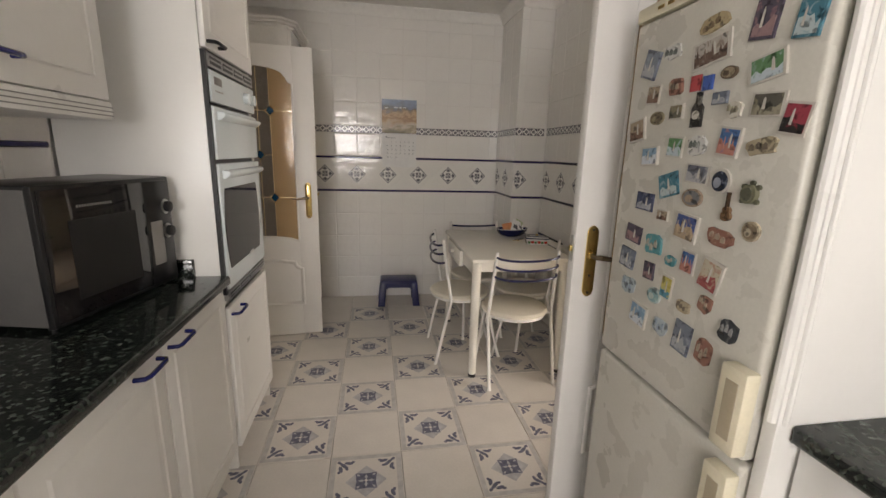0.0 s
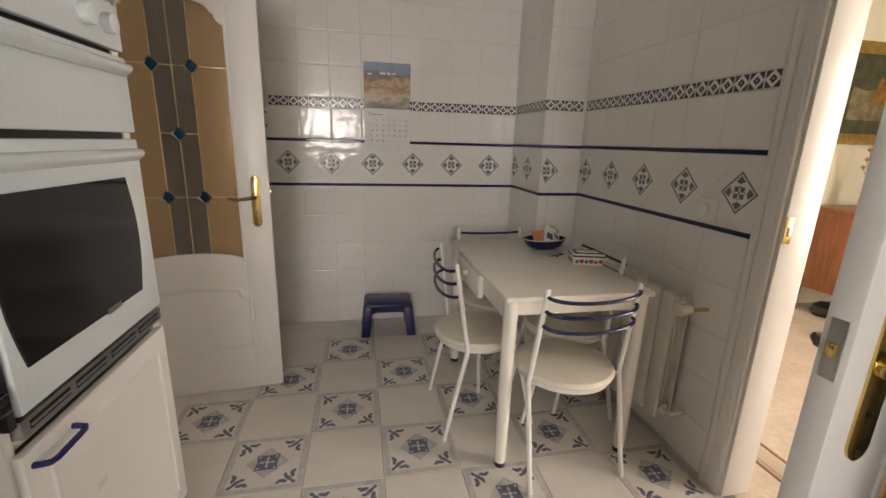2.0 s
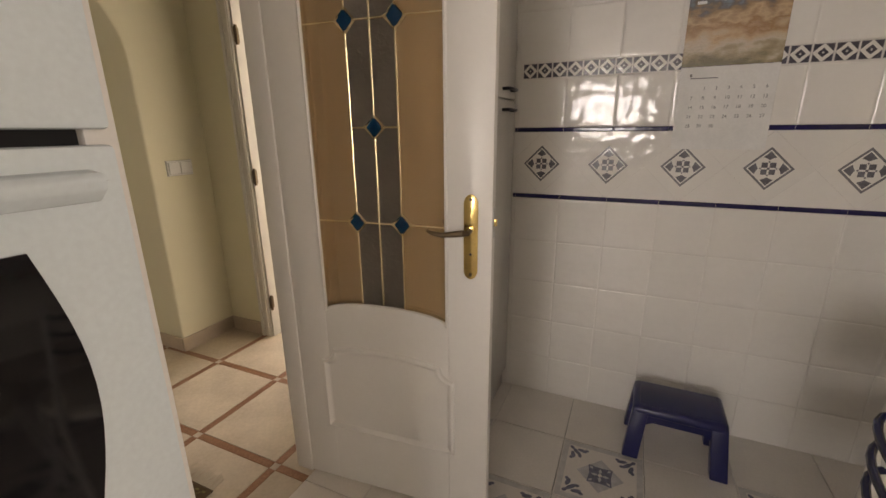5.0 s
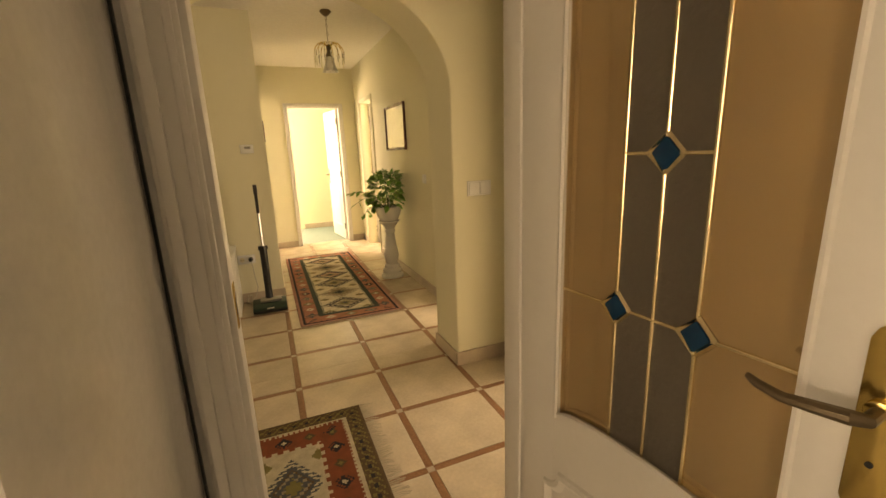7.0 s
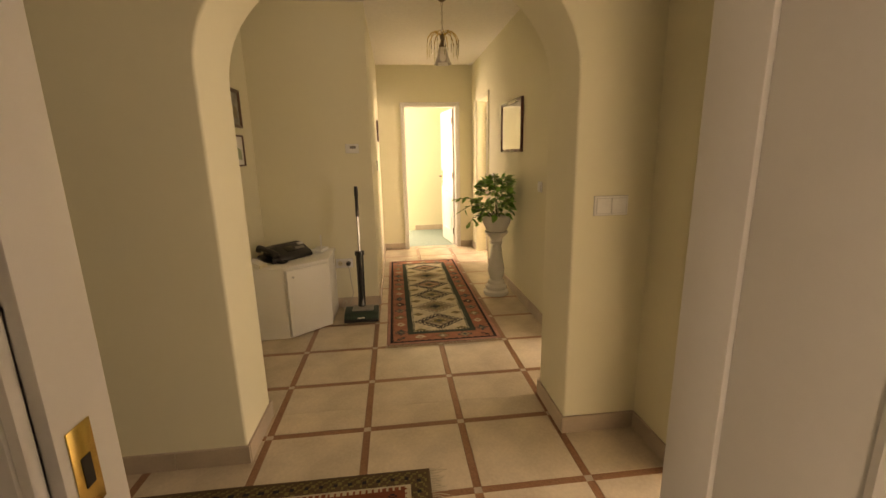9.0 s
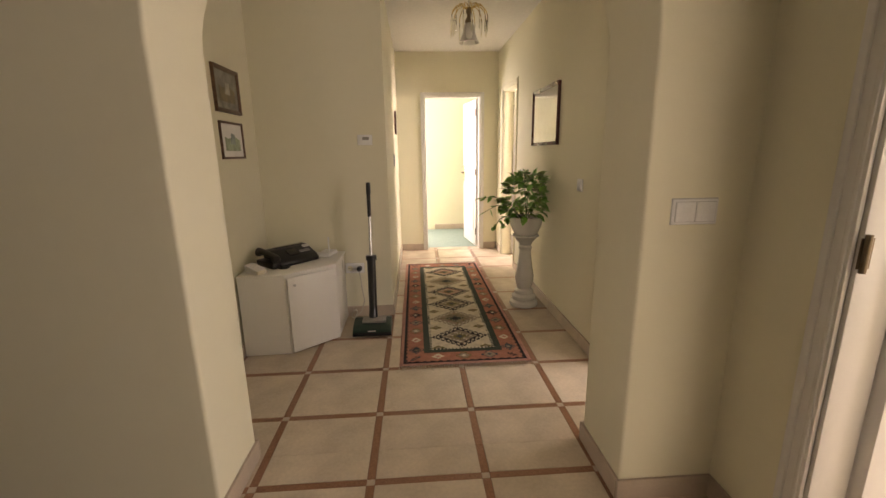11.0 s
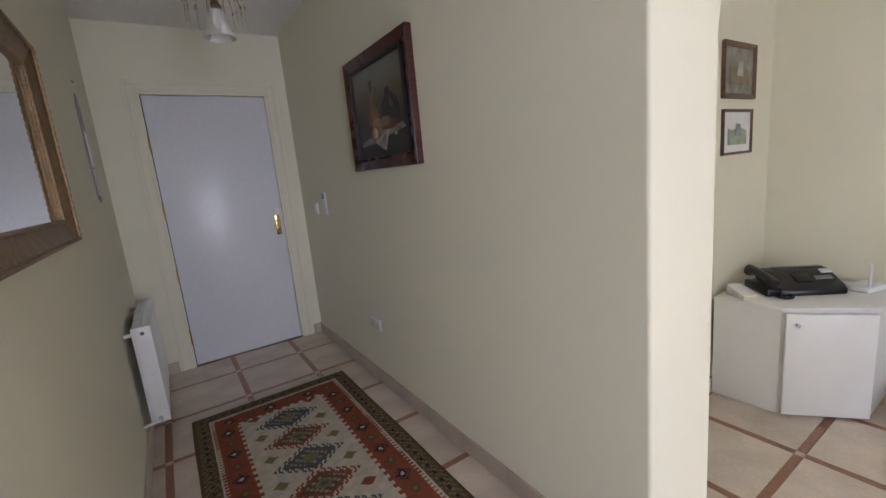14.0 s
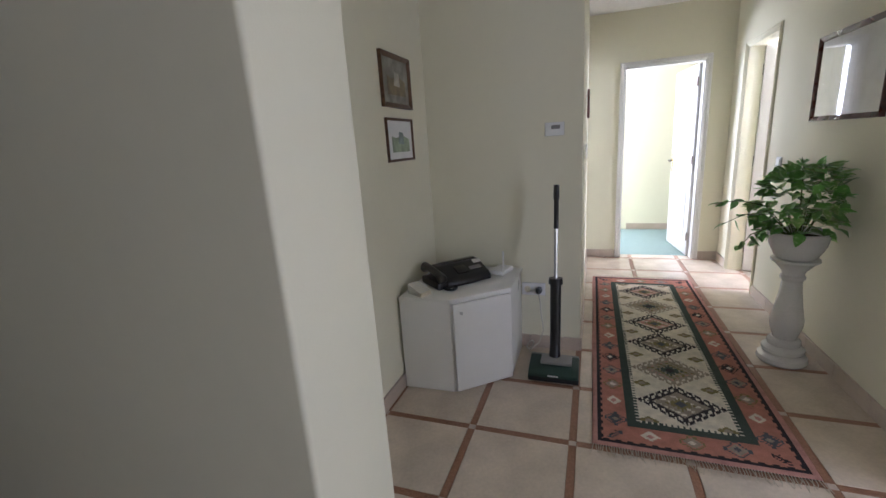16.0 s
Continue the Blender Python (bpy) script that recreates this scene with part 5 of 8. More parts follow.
def rug_hall(u, v, W, L):
    e, ev = min(u, W - u), min(v, L - v)
    m = min(e, ev)
    if m < 0.022:
        return ROSE
    if m < 0.050:
        return BLACKW if m < 0.043 or int((u if ev < e else v) / 0.025) % 2 else SALMON
    if m < 0.165:
        c = 0.108
        pitch = 0.158
        if e <= ev:
            k = math.floor(v / pitch)
            s = star(e - c, v - (k + 0.5) * pitch, 0.052)
        else:
            k = math.floor(u / 0.172)
            s = star(ev - c, u - (k + 0.5) * 0.172, 0.052)
        pal = ((BLACKW, BLACKW, CREAM), (SLATEW, TAUPE, SLATEW), (OLIVE, TAUPE, CREAM), (SALMON, CREAM, ROSE), (SLATEW, SLATEW, TAUPE))[k % 5]
        return pal[s - 1] if s else SALMON
    if m < 0.205:
        return GREENW
    if m < 0.2175:
        return GREENW if int((u if ev < e else v) / 0.0125) % 2 else CREAM
    n = 6
    pitch = (L - 0.46) / n
    k = min(n - 1, max(0, math.floor((v - 0.23) / pitch)))
    b = v - 0.23 - (k + 0.5) * pitch
    a = u - W / 2
    q = hooked(a, b, 0.208, pitch * 0.52)
    if q:
        if k % 3 == 1:
            fleck = (int(u / 0.017) + int(v / 0.017)) % 3
            return (TAUPE, TAUPE, (TAUPE, OLIVE, ROSE)[fleck], (OLIVE, TAUPE, TAUPE)[fleck], GREENW, BLACKW)[q]
        return (CREAM, BLACKW, TAUPE, (ROSE, TAUPE)[k % 2] if (int(u / 0.026) + int(v / 0.017)) % 4 else CREAM, OLIVE, SLATEW)[q]
    for sx in (-1, 1):
        for q in (-0.5, 0.5):
            t = abs(a - sx * 0.165) / 0.05 + abs(b - q * pitch) / 0.035
            if t < 1:
                return OLIVE if t > 0.45 else TAUPE
    return CREAM


def rug_entrance(u, v, W, L):
    e, ev = min(u, W - u), min(v, L - v)
    m = min(e, ev)
    along = u if ev < e else v
    if m < 0.020:
        return BROWNW
    if m < 0.085:
        if 0.045 < m < 0.062 and int(along / 0.02) % 3 == 0:
            return BLACKW
        return BROWNW if int(along / 0.0125) % 2 and m > 0.07 else (OLIVE if (int(along / 0.0125) + int(m / 0.0125)) % 3 == 0 else BROWNW)
    if m < 0.098:
        return BEIGE
    if m < 0.110:
        return BEIGE if int(along / 0.0125) % 2 else RUST
    if m < 0.225:
        c, pitch = 0.168, 0.118
        k = math.floor(along / pitch)
        s = star(m - c, along - (k + 0.5) * pitch, 0.040)
        if k % 2 == 0:
            return (BLACKW, BLACKW, BEIGE)[s - 1] if s else RUST
        return (RUST, BROWNW, OLIVE)[s - 1] if s else RUST
    if m < 0.2375:
        return RUST if int(along / 0.025) % 2 else BEIGE
    n = 11
    pitch = (L - 0.50) / n
    k = min(n - 1, max(0, math.floor((v - 0.25) / pitch)))
    b = v - 0.25 - (k + 0.5) * pitch
    a = u - W / 2
    ink = (SLATEW, RUST)[k % 2]
    q = hooked(a, b, 0.180, pitch * 0.56, 0.030)
    if q:
        return (BEIGE, ink, BROWNW, (SLATEW, BROWNW)[k % 2] if (int(u / 0.017) + int(v / 0.017)) % 3 else TAUPE, OLIVE, SLATEW if k % 2 else OLIVE)[q]
    for sx in (-1, 1):
        for q in (-0.5, 0.5):
            t = abs(a - sx * 0.165) / 0.038 + abs(b - q * pitch) / 0.034
            if t < 1:
                return OLIVE if (k + int(q > 0)) % 4 else RUST
    return BEIGE


hall_rug = woven("runner_rug", "long woven runner with salmon border and hooked medallions", 0.855, 2.50, (0, 0), rug_hall, RUG)
hall_rug.matrix_basis = pose(-6.065, 3.535, 0.002, 0, 0, -90)
vest_rug = woven("entrance_rug", "woven rug with rust border and cream diamond field", 0.955, 3.05, (-2.300, -0.165), rug_entrance, RUG)
vest_rug.location.z = 0.002

# ---- pedestal, pot and plant ----
pd = thing("pedestal", "white glazed ceramic baluster pedestal against the wall", "pedestal", at=(-4.600, 3.745, 0))
part("base", lathe([(0.0, 0.0), (0.118, 0.0), (0.124, 0.012), (0.120, 0.035), (0.098, 0.046), (0.094, 0.055), (0.104, 0.068), (0.104, 0.088), (0.088, 0.100), (0.078, 0.106), (0.082, 0.118), (0.080, 0.135), (0.066, 0.150), (0.0, 0.150)], 40), M_CERAM, pd)
part("column", lathe([(r_, 0.148 + (z_ - 0.148) * 1.198) for r_, z_ in ((0.056, 0.148), (0.062, 0.165), (0.078, 0.21), (0.080, 0.245), (0.066, 0.31), (0.052, 0.39), (0.047, 0.44), (0.058, 0.452), (0.060, 0.462), (0.050, 0.472), (0.056, 0.490), (0.088, 0.525), (0.112, 0.540), (0.112, 0.550), (0.0, 0.552))], 40), M_CERAM, pd)
pot = thing("plant_pot", "white glazed ceramic bowl pot on the pedestal", "plant pot", at=(-4.600, 3.745, 0.632))
part("bowl", lathe([(0.0, 0.0), (0.085, 0.0), (0.098, 0.012), (0.128, 0.075), (0.140, 0.145), (0.146, 0.150), (0.143, 0.155), (0.131, 0.152), (0.120, 0.080), (0.0, 0.075)], 40), M_CERAM, pot)
part("soil", lathe([(0.0, 0.118), (0.08, 0.121), (0.1255, 0.118), (0.120, 0.08), (0.0, 0.078)], 24), M_SOIL, pot)
plant = thing("pothos_plant", "bushy green trailing plant with variegated leaves in the pot", "plant", at=(-4.600, 3.745, 0.75))


def leaf_mesh(m, k):
    rnd = random.Random(k)
    L, Wd = 1.0, 0.70
    bm = bmesh.new()
    cols = []
    n = 6
    for i in range(n + 1):
        t = i / n
        w = Wd * 0.5 * (math.sin(math.pi * min(1, t * 1.0) ** 0.62)) * (1 - 0.25 * t) + (0.02 if 0 < i < n else 0.0)
        z = -0.18 * t * t + 0.05 * math.sin(t * 6 + k)
        row = [bm.verts.new((s * w, t * L, z - 0.10 * w + abs(s) * 0.22 * w)) for s in (-1, -0.5, 0, 0.5, 1)] if 0 < i < n else [bm.verts.new((0, t * L, z))]
        cols.append(row)
    for a, b in zip(cols, cols[1:]):
        if len(a) == 1:
            for i in range(4):
                bm.faces.new((a[0], b[i + 1], b[i]))
        elif len(b) == 1:
            for i in range(4):
                bm.faces.new((a[i], a[i + 1], b[0]))
        else:
            for i in range(4):
                bm.faces.new((a[i], a[i + 1], b[i + 1], b[i]))
    return mesh_of("leaf", bm, m, 60)


LEAVES = [leaf_mesh(M_LEAF, 1), leaf_mesh(M_LEAF, 2), leaf_mesh(M_LEAF2, 3), leaf_mesh(M_LEAF, 4)]
rnd = random.Random(11)


def put_leaf(p, size, az, pitch, roll):
    o = new("leaf", LEAVES[rnd.randrange(4)])
    o.parent = plant
    o.matrix_basis = pose(*p, 0, 0, az) @ pose(0, 0, 0, pitch, 0, 0) @ pose(0, 0, 0, 0, roll, 0) @ Matrix.Scale(size, 4)


for i in range(250):
    # leaves on a loose dome, pointing outwards and hanging over at the tips
    a, h = rnd.uniform(0, 360), rnd.random() ** 0.65
    r = (0.07 + 0.15 * math.sin(math.pi * (0.22 + 0.72 * h))) * rnd.uniform(0.55, 1.0)
    x, y = r * math.cos(radians(a)) * 1.08, r * math.sin(radians(a))
    y = min(y, 0.085)
    z = 0.03 + 0.36 * h + rnd.uniform(-0.015, 0.02)
    put_leaf((x, y, z), rnd.uniform(0.055, 0.098), a - 90 + rnd.uniform(-40, 40), rnd.uniform(-45, 15) + 60 * h * rnd.random(), rnd.uniform(-40, 40))
stems = [[(0, 0, -0.03), (-0.01, -0.14, 0.13), (-0.01, -0.26, 0.13), (-0.03, -0.36, 0.07)], [(0, 0, -0.03), (-0.05, -0.15, 0.17), (-0.07, -0.27, 0.20), (-0.09, -0.37, 0.19)], [(0, 0, -0.02), (0.02, -0.14, 0.06), (0.02, -0.23, 0.02), (0.02, -0.28, -0.06)],
         [(0, 0, -0.02), (0.02, -0.02, 0.22), (0.03, -0.03, 0.38), (0.02, -0.04, 0.44)], [(0, 0, -0.02), (0.10, -0.02, 0.2), (0.19, -0.03, 0.30), (0.25, -0.03, 0.32)], [(0, 0, -0.02), (-0.10, -0.10, 0.05), (-0.16, -0.14, -0.02), (-0.17, -0.15, -0.08)]]
for sidx, sp_ in enumerate(stems):
    part("stem", tube(sp_, [0.004, 0.0035, 0.003, 0.0015], 6), M_STEM, plant, "thin green stem")
    for j in range(1, 4):
        for q in range(3):
            p = Vector(sp_[j - 1]).lerp(Vector(sp_[j]), (q + 0.6) / 3)
            put_leaf(p, rnd.uniform(0.055, 0.09), rnd.uniform(0, 360), rnd.uniform(-60, 20), rnd.uniform(-30, 30))
for i in range(14):
    a = rnd.uniform(0, 360)
    x, y = 0.09 * math.cos(radians(a)), min(0.06, 0.09 * math.sin(radians(a)))
    part("stem", tube([(0.02 * math.cos(a), 0.02 * math.sin(a), -0.02), (x * 0.6, y * 0.6, 0.07), (x, y, 0.16)], [0.003, 0.0025, 0.0015], 5), M_STEM, plant)

# ---- corner cabinet, telephone, router, sweeper ----
cc = thing("corner_cabinet", "white corner cabinet with an angled door", "cabinet")
poly = [(-3.795, ALY + 0.016), (-3.805, 1.945), (-4.055, 2.235), (-4.452, 2.235), (-4.452, ALY + 0.016)]
part("body", prism([(-3.803, ALY + 0.016), (-3.813, 1.940), (-4.060, 2.226), (-4.452, 2.226), (-4.452, ALY + 0.016)], 2, 0.004, 0.545), M_CAB, cc)
part("top", prism(poly, 2, 0.545, 0.565, 0.003), M_CAB, cc)
d = (Vector((-4.055, 2.235, 0)) - Vector((-3.805, 1.945, 0)))
ln, ang = d.length, math.degrees(math.atan2(d.y, d.x))
dr = part("door", box(0.012, ln - 0.012, -0.024, -0.006, 0.012, 0.537, 0.004), M_CAB, cc, "white angled door slightly ajar")
dr.matrix_basis = pose(-3.813, 1.940, 0, 0, 0, ang)
kb = part("knob", lathe([(0.0, 0.0), (0.006, 0.0), (0.005, 0.008), (0.009, 0.014), (0.0, 0.018)], 12), M_STEEL, dr, "small metal knob")
kb.matrix_basis = pose(0.055, -0.023, 0.485, 90, 0, 0)
ph = thing("fax_phone", "black fax telephone with handset on the cabinet", "telephone", at=(-4.137, 1.882, 0.565), turn=139)
bm = prism([(-0.115, 0.0), (0.115, 0.0), (0.115, 0.085), (0.085, 0.108), (0.02, 0.104), (-0.09, 0.052), (-0.115, 0.030)], 0, -0.125, 0.185)
bmesh.ops.bevel(bm, geom=bm.edges[:], offset=0.012, segments=3, affect="EDGES", profile=0.5)
part("body", bm, M_BLACK, ph)
part("paper_slot", box(-0.07, 0.165, 0.038, 0.078, 0.1045, 0.110, 0.002), M_BGLASS, ph)
tilt = pose(0.03, -0.04, 0.0785, 25, 0, 0)
for nm, x0, x1, y0, y1, m, lb in (("keypad", -0.055, 0.02, -0.035, 0.03, M_BGLASS, ""), ("label_strip", 0.095, 0.145, 0.030, 0.058, M_PAPER, "pale paper label"), ("display", 0.04, 0.12, -0.02, 0.005, M_GREYM, "")):
    bm = box(x0, x1, y0, y1, -0.004, 0.004, 0.001)
    bmesh.ops.transform(bm, matrix=tilt, verts=bm.verts[:])
    part(nm, bm, m, ph, lb)
part("cradle", box(-0.185, -0.120, -0.105, 0.105, 0.0, 0.045, 0.010), M_BLACK, ph)
part("handset", tube([(-0.155, -0.120, 0.050), (-0.155, -0.105, 0.066), (-0.155, -0.06, 0.086), (-0.155, 0.05, 0.100), (-0.155, 0.10, 0.096), (-0.155, 0.118, 0.078)], [0.022, 0.030, 0.021, 0.021, 0.030, 0.024], 14), M_BLACK, ph, "black handset in its cradle")
part("cord", tube([(-0.115 + 0.034 * math.cos(t * 0.55), -0.125 + 0.036 * math.sin(t * 0.55), 0.009 + 0.003 * (t % 2)) for t in range(13)], [0.0085 if t % 2 else 0.0065 for t in range(13)], 7), M_BLACK, ph, "coiled black cord")
rt = thing("wifi_router", "small white router with an upright antenna", "router", at=(-4.34, 2.12, 0.565), turn=-15)
part("case", box(-0.075, 0.075, -0.05, 0.05, 0.0, 0.028, 0.006), M_SWITCH, rt)
part("antenna", tube([(0.05, 0.04, 0.02), (0.05, 0.042, 0.15)], 0.006, 8), M_SWITCH, rt)
ln_ = thing("letter_rack", "small cream ribbed letter rack on the cabinet", "letter rack", at=(-3.875, 1.745, 0.565), turn=60)
part("base", prism([(-0.06, 0.0), (0.06, 0.0), (0.06, 0.02), (-0.06, 0.055)], 1, -0.035, 0.035), M_IVORY, ln_)
for i in range(7):
    part("rib", box(-0.055 + i * 0.016, -0.047 + i * 0.016, -0.039, 0.039, 0.0, 0.056 - i * 0.005, 0.001), M_CERAM, ln_)
vc = thing("carpet_sweeper", "upright cordless carpet sweeper, dark green and black", "sweeper", at=(-4.128, 2.466, 0))
bm = prism([(-0.09, 0.018), (0.10, 0.018), (0.115, 0.035), (0.115, 0.065), (0.07, 0.085), (-0.04, 0.105), (-0.09, 0.09)], 1, -0.140, 0.140)
bmesh.ops.bevel(bm, geom=bm.edges[:], offset=0.008, segments=2, affect="EDGES", profile=0.5)
part("head", bm, M_VACG, vc, "dark green cleaning head")
part("front_band", box(0.085, 0.118, -0.141, 0.141, 0.018, 0.045, 0.004), M_BLACK, vc)
part("top_cover", box(-0.05, 0.055, -0.075, 0.10, 0.092, 0.112, 0.006), M_GREYM, vc, "silver grey cover")
part("lettering_bar", box(0.1160, 0.1166, -0.03, 0.03, 0.052, 0.060), M_PAPER, vc)
for y in (-0.11, 0.11):
    part("wheel", tube([(-0.07, y - 0.01, 0.022), (-0.07, y + 0.01, 0.022)], 0.022, 14), M_BLACK, vc)
part("neck", tube([(-0.03, 0.0, 0.10), (-0.055, 0.0, 0.17)], [0.035, 0.030], 12), M_BLACK, vc)
part("motor_tube", tube([(-0.055, 0.0, 0.16), (-0.10, 0.0, 0.545)], [0.030, 0.032], 16), M_BLACK, vc)
part("collar", tube([(-0.10, 0.0, 0.540), (-0.103, 0.0, 0.575)], [0.042, 0.040], 16), M_BLACK, vc)
part("shaft", tube([(-0.103, 0.0, 0.57), (-0.135, 0.0, 0.87)], 0.011, 10), M_STEEL, vc, "bare metal shaft")
part("grip", tube([(-0.135, 0.0, 0.865), (-0.150, 0.0, 1.03), (-0.152, 0.0, 1.035), (-0.160, 0.0, 1.115)], [0.014, 0.014, 0.018, 0.016], 12), M_BLACK, vc, "black grip")


# ---- switches, sockets, pictures on the walls ----
def plate(name, label, cat, at, facing, w, h, extra):
    """A wall plate: facing is the way it looks, in degrees about z from -y."""
    r = thing(name, label, cat, at=at, turn=facing)
    # thin grey backing paints the recess shade along the plate's edge
    part("back_box", box(-w / 2 - 0.0015, w / 2 + 0.0015, -0.003, 0.0, -h / 2 - 0.0015, h / 2 + 0.0015), M_RIM_SHADE, r, "grey rim painting the shade round the plate")
    part("plate", box(-w / 2, w / 2, -0.010, -0.002, -h / 2, h / 2, 0.004), M_SWITCH, r)
    extra(r, w, h)
    return r


def rockers(n):
    def f(r, w, h):
        # grey sheet paints the shade in the slits between rockers and plate
        part("gap", box(-w / 2 + 0.0075, w / 2 - 0.0075, -0.0108, -0.0095, -h / 2 + 0.0085, h / 2 - 0.0085), M_RIM_SHADE, r, "grey sheet painting the shaded gap round the rockers")
        for i in range(n):
            a = -w / 2 + 0.008 + i * (w - 0.016) / n
            part("rocker", box(a + 0.002, a + (w - 0.016) / n - 0.002, -0.0145, -0.009, -h / 2 + 0.010, h / 2 - 0.010, 0.002), M_SWITCH, r)
    return f


def outlets(n):
    def f(r, w, h):
        for i in range(n):
            c = -w / 2 + (i + 0.5) * w / n
            part("socket_well", prism(arc(c, 0, 0.021, 0, 340, 17), 1, -0.0112, -0.0098), M_IVORY, r)
            for dx in (-0.008, 0.008):
                part("pin_hole", prism(arc(c + dx, 0, 0.003, 0, 315, 7), 1, -0.0118, -0.011), M_BLACK, r)
    return f


plate("light_switch", "white double light switch on the arch wall", "switch", (VX0, 3.735, 1.122), 90, 0.155, 0.085, rockers(2))
plate("light_switch", "small white light switch on the hall wall", "switch", (-3.92, HY1, 1.095), 0, 0.08, 0.08, rockers(1))
plate("light_switch", "small white light switch beside the side room door", "switch", (-5.52, HY1, 1.095), 0, 0.08, 0.08, rockers(1))
plate("light_switch", "small white light switch on the hall wall", "switch", (-5.62, HY0, 1.25), 180, 0.08, 0.12, rockers(1))
plate("light_switch", "white light switch by the entrance door", "switch", (VX0, -0.72, 1.16), 90, 0.08, 0.085, rockers(1))
plate("wall_socket", "white double socket low on the wall", "socket", (VX0, 0.20, 0.415), 90, 0.15, 0.082, outlets(2))
plate("wall_socket", "white double socket behind the cabinet with a plug", "socket", (ALX, 2.305, 0.415), 90, 0.15, 0.082, outlets(2))
pl = thing("plug_and_cord", "dark plug with a grey cord hanging to the floor", "plug", at=(ALX, 2.343, 0.415))
part("plug", tube([(0.011, 0, 0), (0.05, 0, 0), (0.06, 0, -0.012)], [0.022, 0.020, 0.010], 12), M_BLACK, pl)
part("cord", tube([(0.055, 0, -0.012), (0.06, 0.01, -0.06), (0.045, 0.015, -0.16), (0.05, 0.03, -0.27), (0.06, 0.0, -0.36), (0.09, -0.06, -0.405), (0.14, -0.02, -0.409), (0.18, 0.05, -0.409)], 0.004, 7), M_CORD, pl, "grey-beige cord")
tg = thing("cable_tangle", "loose loops of beige cable on the floor", "cable", at=(-4.40, 2.29, 0.0))
part("loops", tube([(0.035 * math.cos(t * 0.8) + 0.01, 0.022 * math.sin(t * 0.8), 0.05 + 0.045 * math.sin(t * 0.8 + 1)) for t in range(30)], 0.004, 6), M_CORD, tg)
part("tail", tube([(0.03, 0.02, 0.01), (0.06, 0.04, 0.005), (0.12, 0.05, 0.005), (0.15, 0.02, 0.005)], 0.004, 6), M_CORD, tg)
th = plate("thermostat", "small white room thermostat on the wall", "thermostat", (ALX, 2.44, 1.425), 90, 0.11, 0.075, lambda r, w, h: part("display", box(-0.018, 0.032, -0.0112, -0.0095, 0.0, 0.022), M_GREYM, r))
ic = plate("intercom", "small white handset intercom with a blue sticker", "intercom", (VX0, -0.50, 1.20), 90, 0.075, 0.17, lambda r, w, h: part("blue_sticker", box(-0.025, 0.028, -0.0125, -0.0095, 0.035, 0.078), mat("violet_blue_sticker", (0.16, 0.15, 0.55), 0.4), r, "violet blue sticker"))
dl = thing("thermostat", "white square thermostat dial on the tiled wall", "thermostat", at=(KX1, 2.435, 1.098), turn=-90)
part("plate", box(-0.046, 0.046, -0.020, 0.0, -0.046, 0.046, 0.006), M_SWITCH, dl)
part("dial", prism(arc(0, 0, 0.024, 0, 345, 23), 1, -0.032, -0.019, 0.003), M_SWITCH, dl)


def framed(name, label, at, facing, w, h, fw, frame_m, fd, art, glazed=False):
    """A frame of four mitred bars round a flat picture; it hangs on a wall and looks along facing."""
    r = thing(name, label, "picture", at=at, turn=facing)
    bars = [[(-w / 2, -h / 2), (w / 2, -h / 2), (w / 2 - fw, -h / 2 + fw), (-w / 2 + fw, -h / 2 + fw)], [(-w / 2, h / 2), (w / 2, h / 2), (w / 2 - fw, h / 2 - fw), (-w / 2 + fw, h / 2 - fw)],
            [(-w / 2, -h / 2), (-w / 2, h / 2), (-w / 2 + fw, h / 2 - fw), (-w / 2 + fw, -h / 2 + fw)], [(w / 2, -h / 2), (w / 2, h / 2), (w / 2 - fw, h / 2 - fw), (w / 2 - fw, -h / 2 + fw)]]
    for b in bars:
        bm = bmesh.new()
        fs = add_prism(bm, b, 1, -fd, 0)
        outer = [v for v in bm.verts if v.co.y < -fd * 0.5 and (abs(abs(v.co.x) - (w / 2 - fw)) < 1e-4 and abs(abs(v.co.z) - (h / 2 - fw)) < 1e-4)]
        for v in outer:
            v.co.y = -fd * 0.55
        bmesh.ops.bevel(bm, geom=[e for e in bm.edges if all(v.co.y < -0.001 for v in e.verts)], offset=min(0.004, fw * 0.2), segments=2, affect="EDGES", profile=0.5)
        part("frame_bar", bm, frame_m, r)
    art(r, w - 2 * fw, h - 2 * fw, -fd * 0.35)
    if glazed:
        pane = part("glass", box(-w / 2 + fw * 0.8, w / 2 - fw * 0.8, -fd * 0.52, -fd * 0.46, -h / 2 + fw * 0.8, h / 2 - fw * 0.8), M_CLEAR, r)
        pane.visible_shadow = False
    return r


def flat(r, name, pts, y, m, label=""):
    part(name, prism(pts, 1, y - 0.0015, y), m, r, label)


M_P = {k: mat("paint_" + k, c, 0.45, vary=0.45, scale=14, fine=0.15) for k, c in {"umber": (0.045, 0.032, 0.022), "olive_grey": (0.12, 0.115, 0.085), "ochre": (0.26, 0.12, 0.03), "amber": (0.22, 0.10, 0.025), "linen": (0.42, 0.39, 0.33), "black": (0.012, 0.010, 0.009),
      "wine": (0.14, 0.03, 0.02), "sea": (0.22, 0.27, 0.25), "sky": (0.33, 0.40, 0.46), "sand": (0.55, 0.43, 0.27), "scrub": (0.20, 0.16, 0.09), "meadow": (0.30, 0.36, 0.24), "rock": (0.30, 0.20, 0.11), "forest": (0.06, 0.065, 0.035), "mist": (0.24, 0.23, 0.19)}.items()}


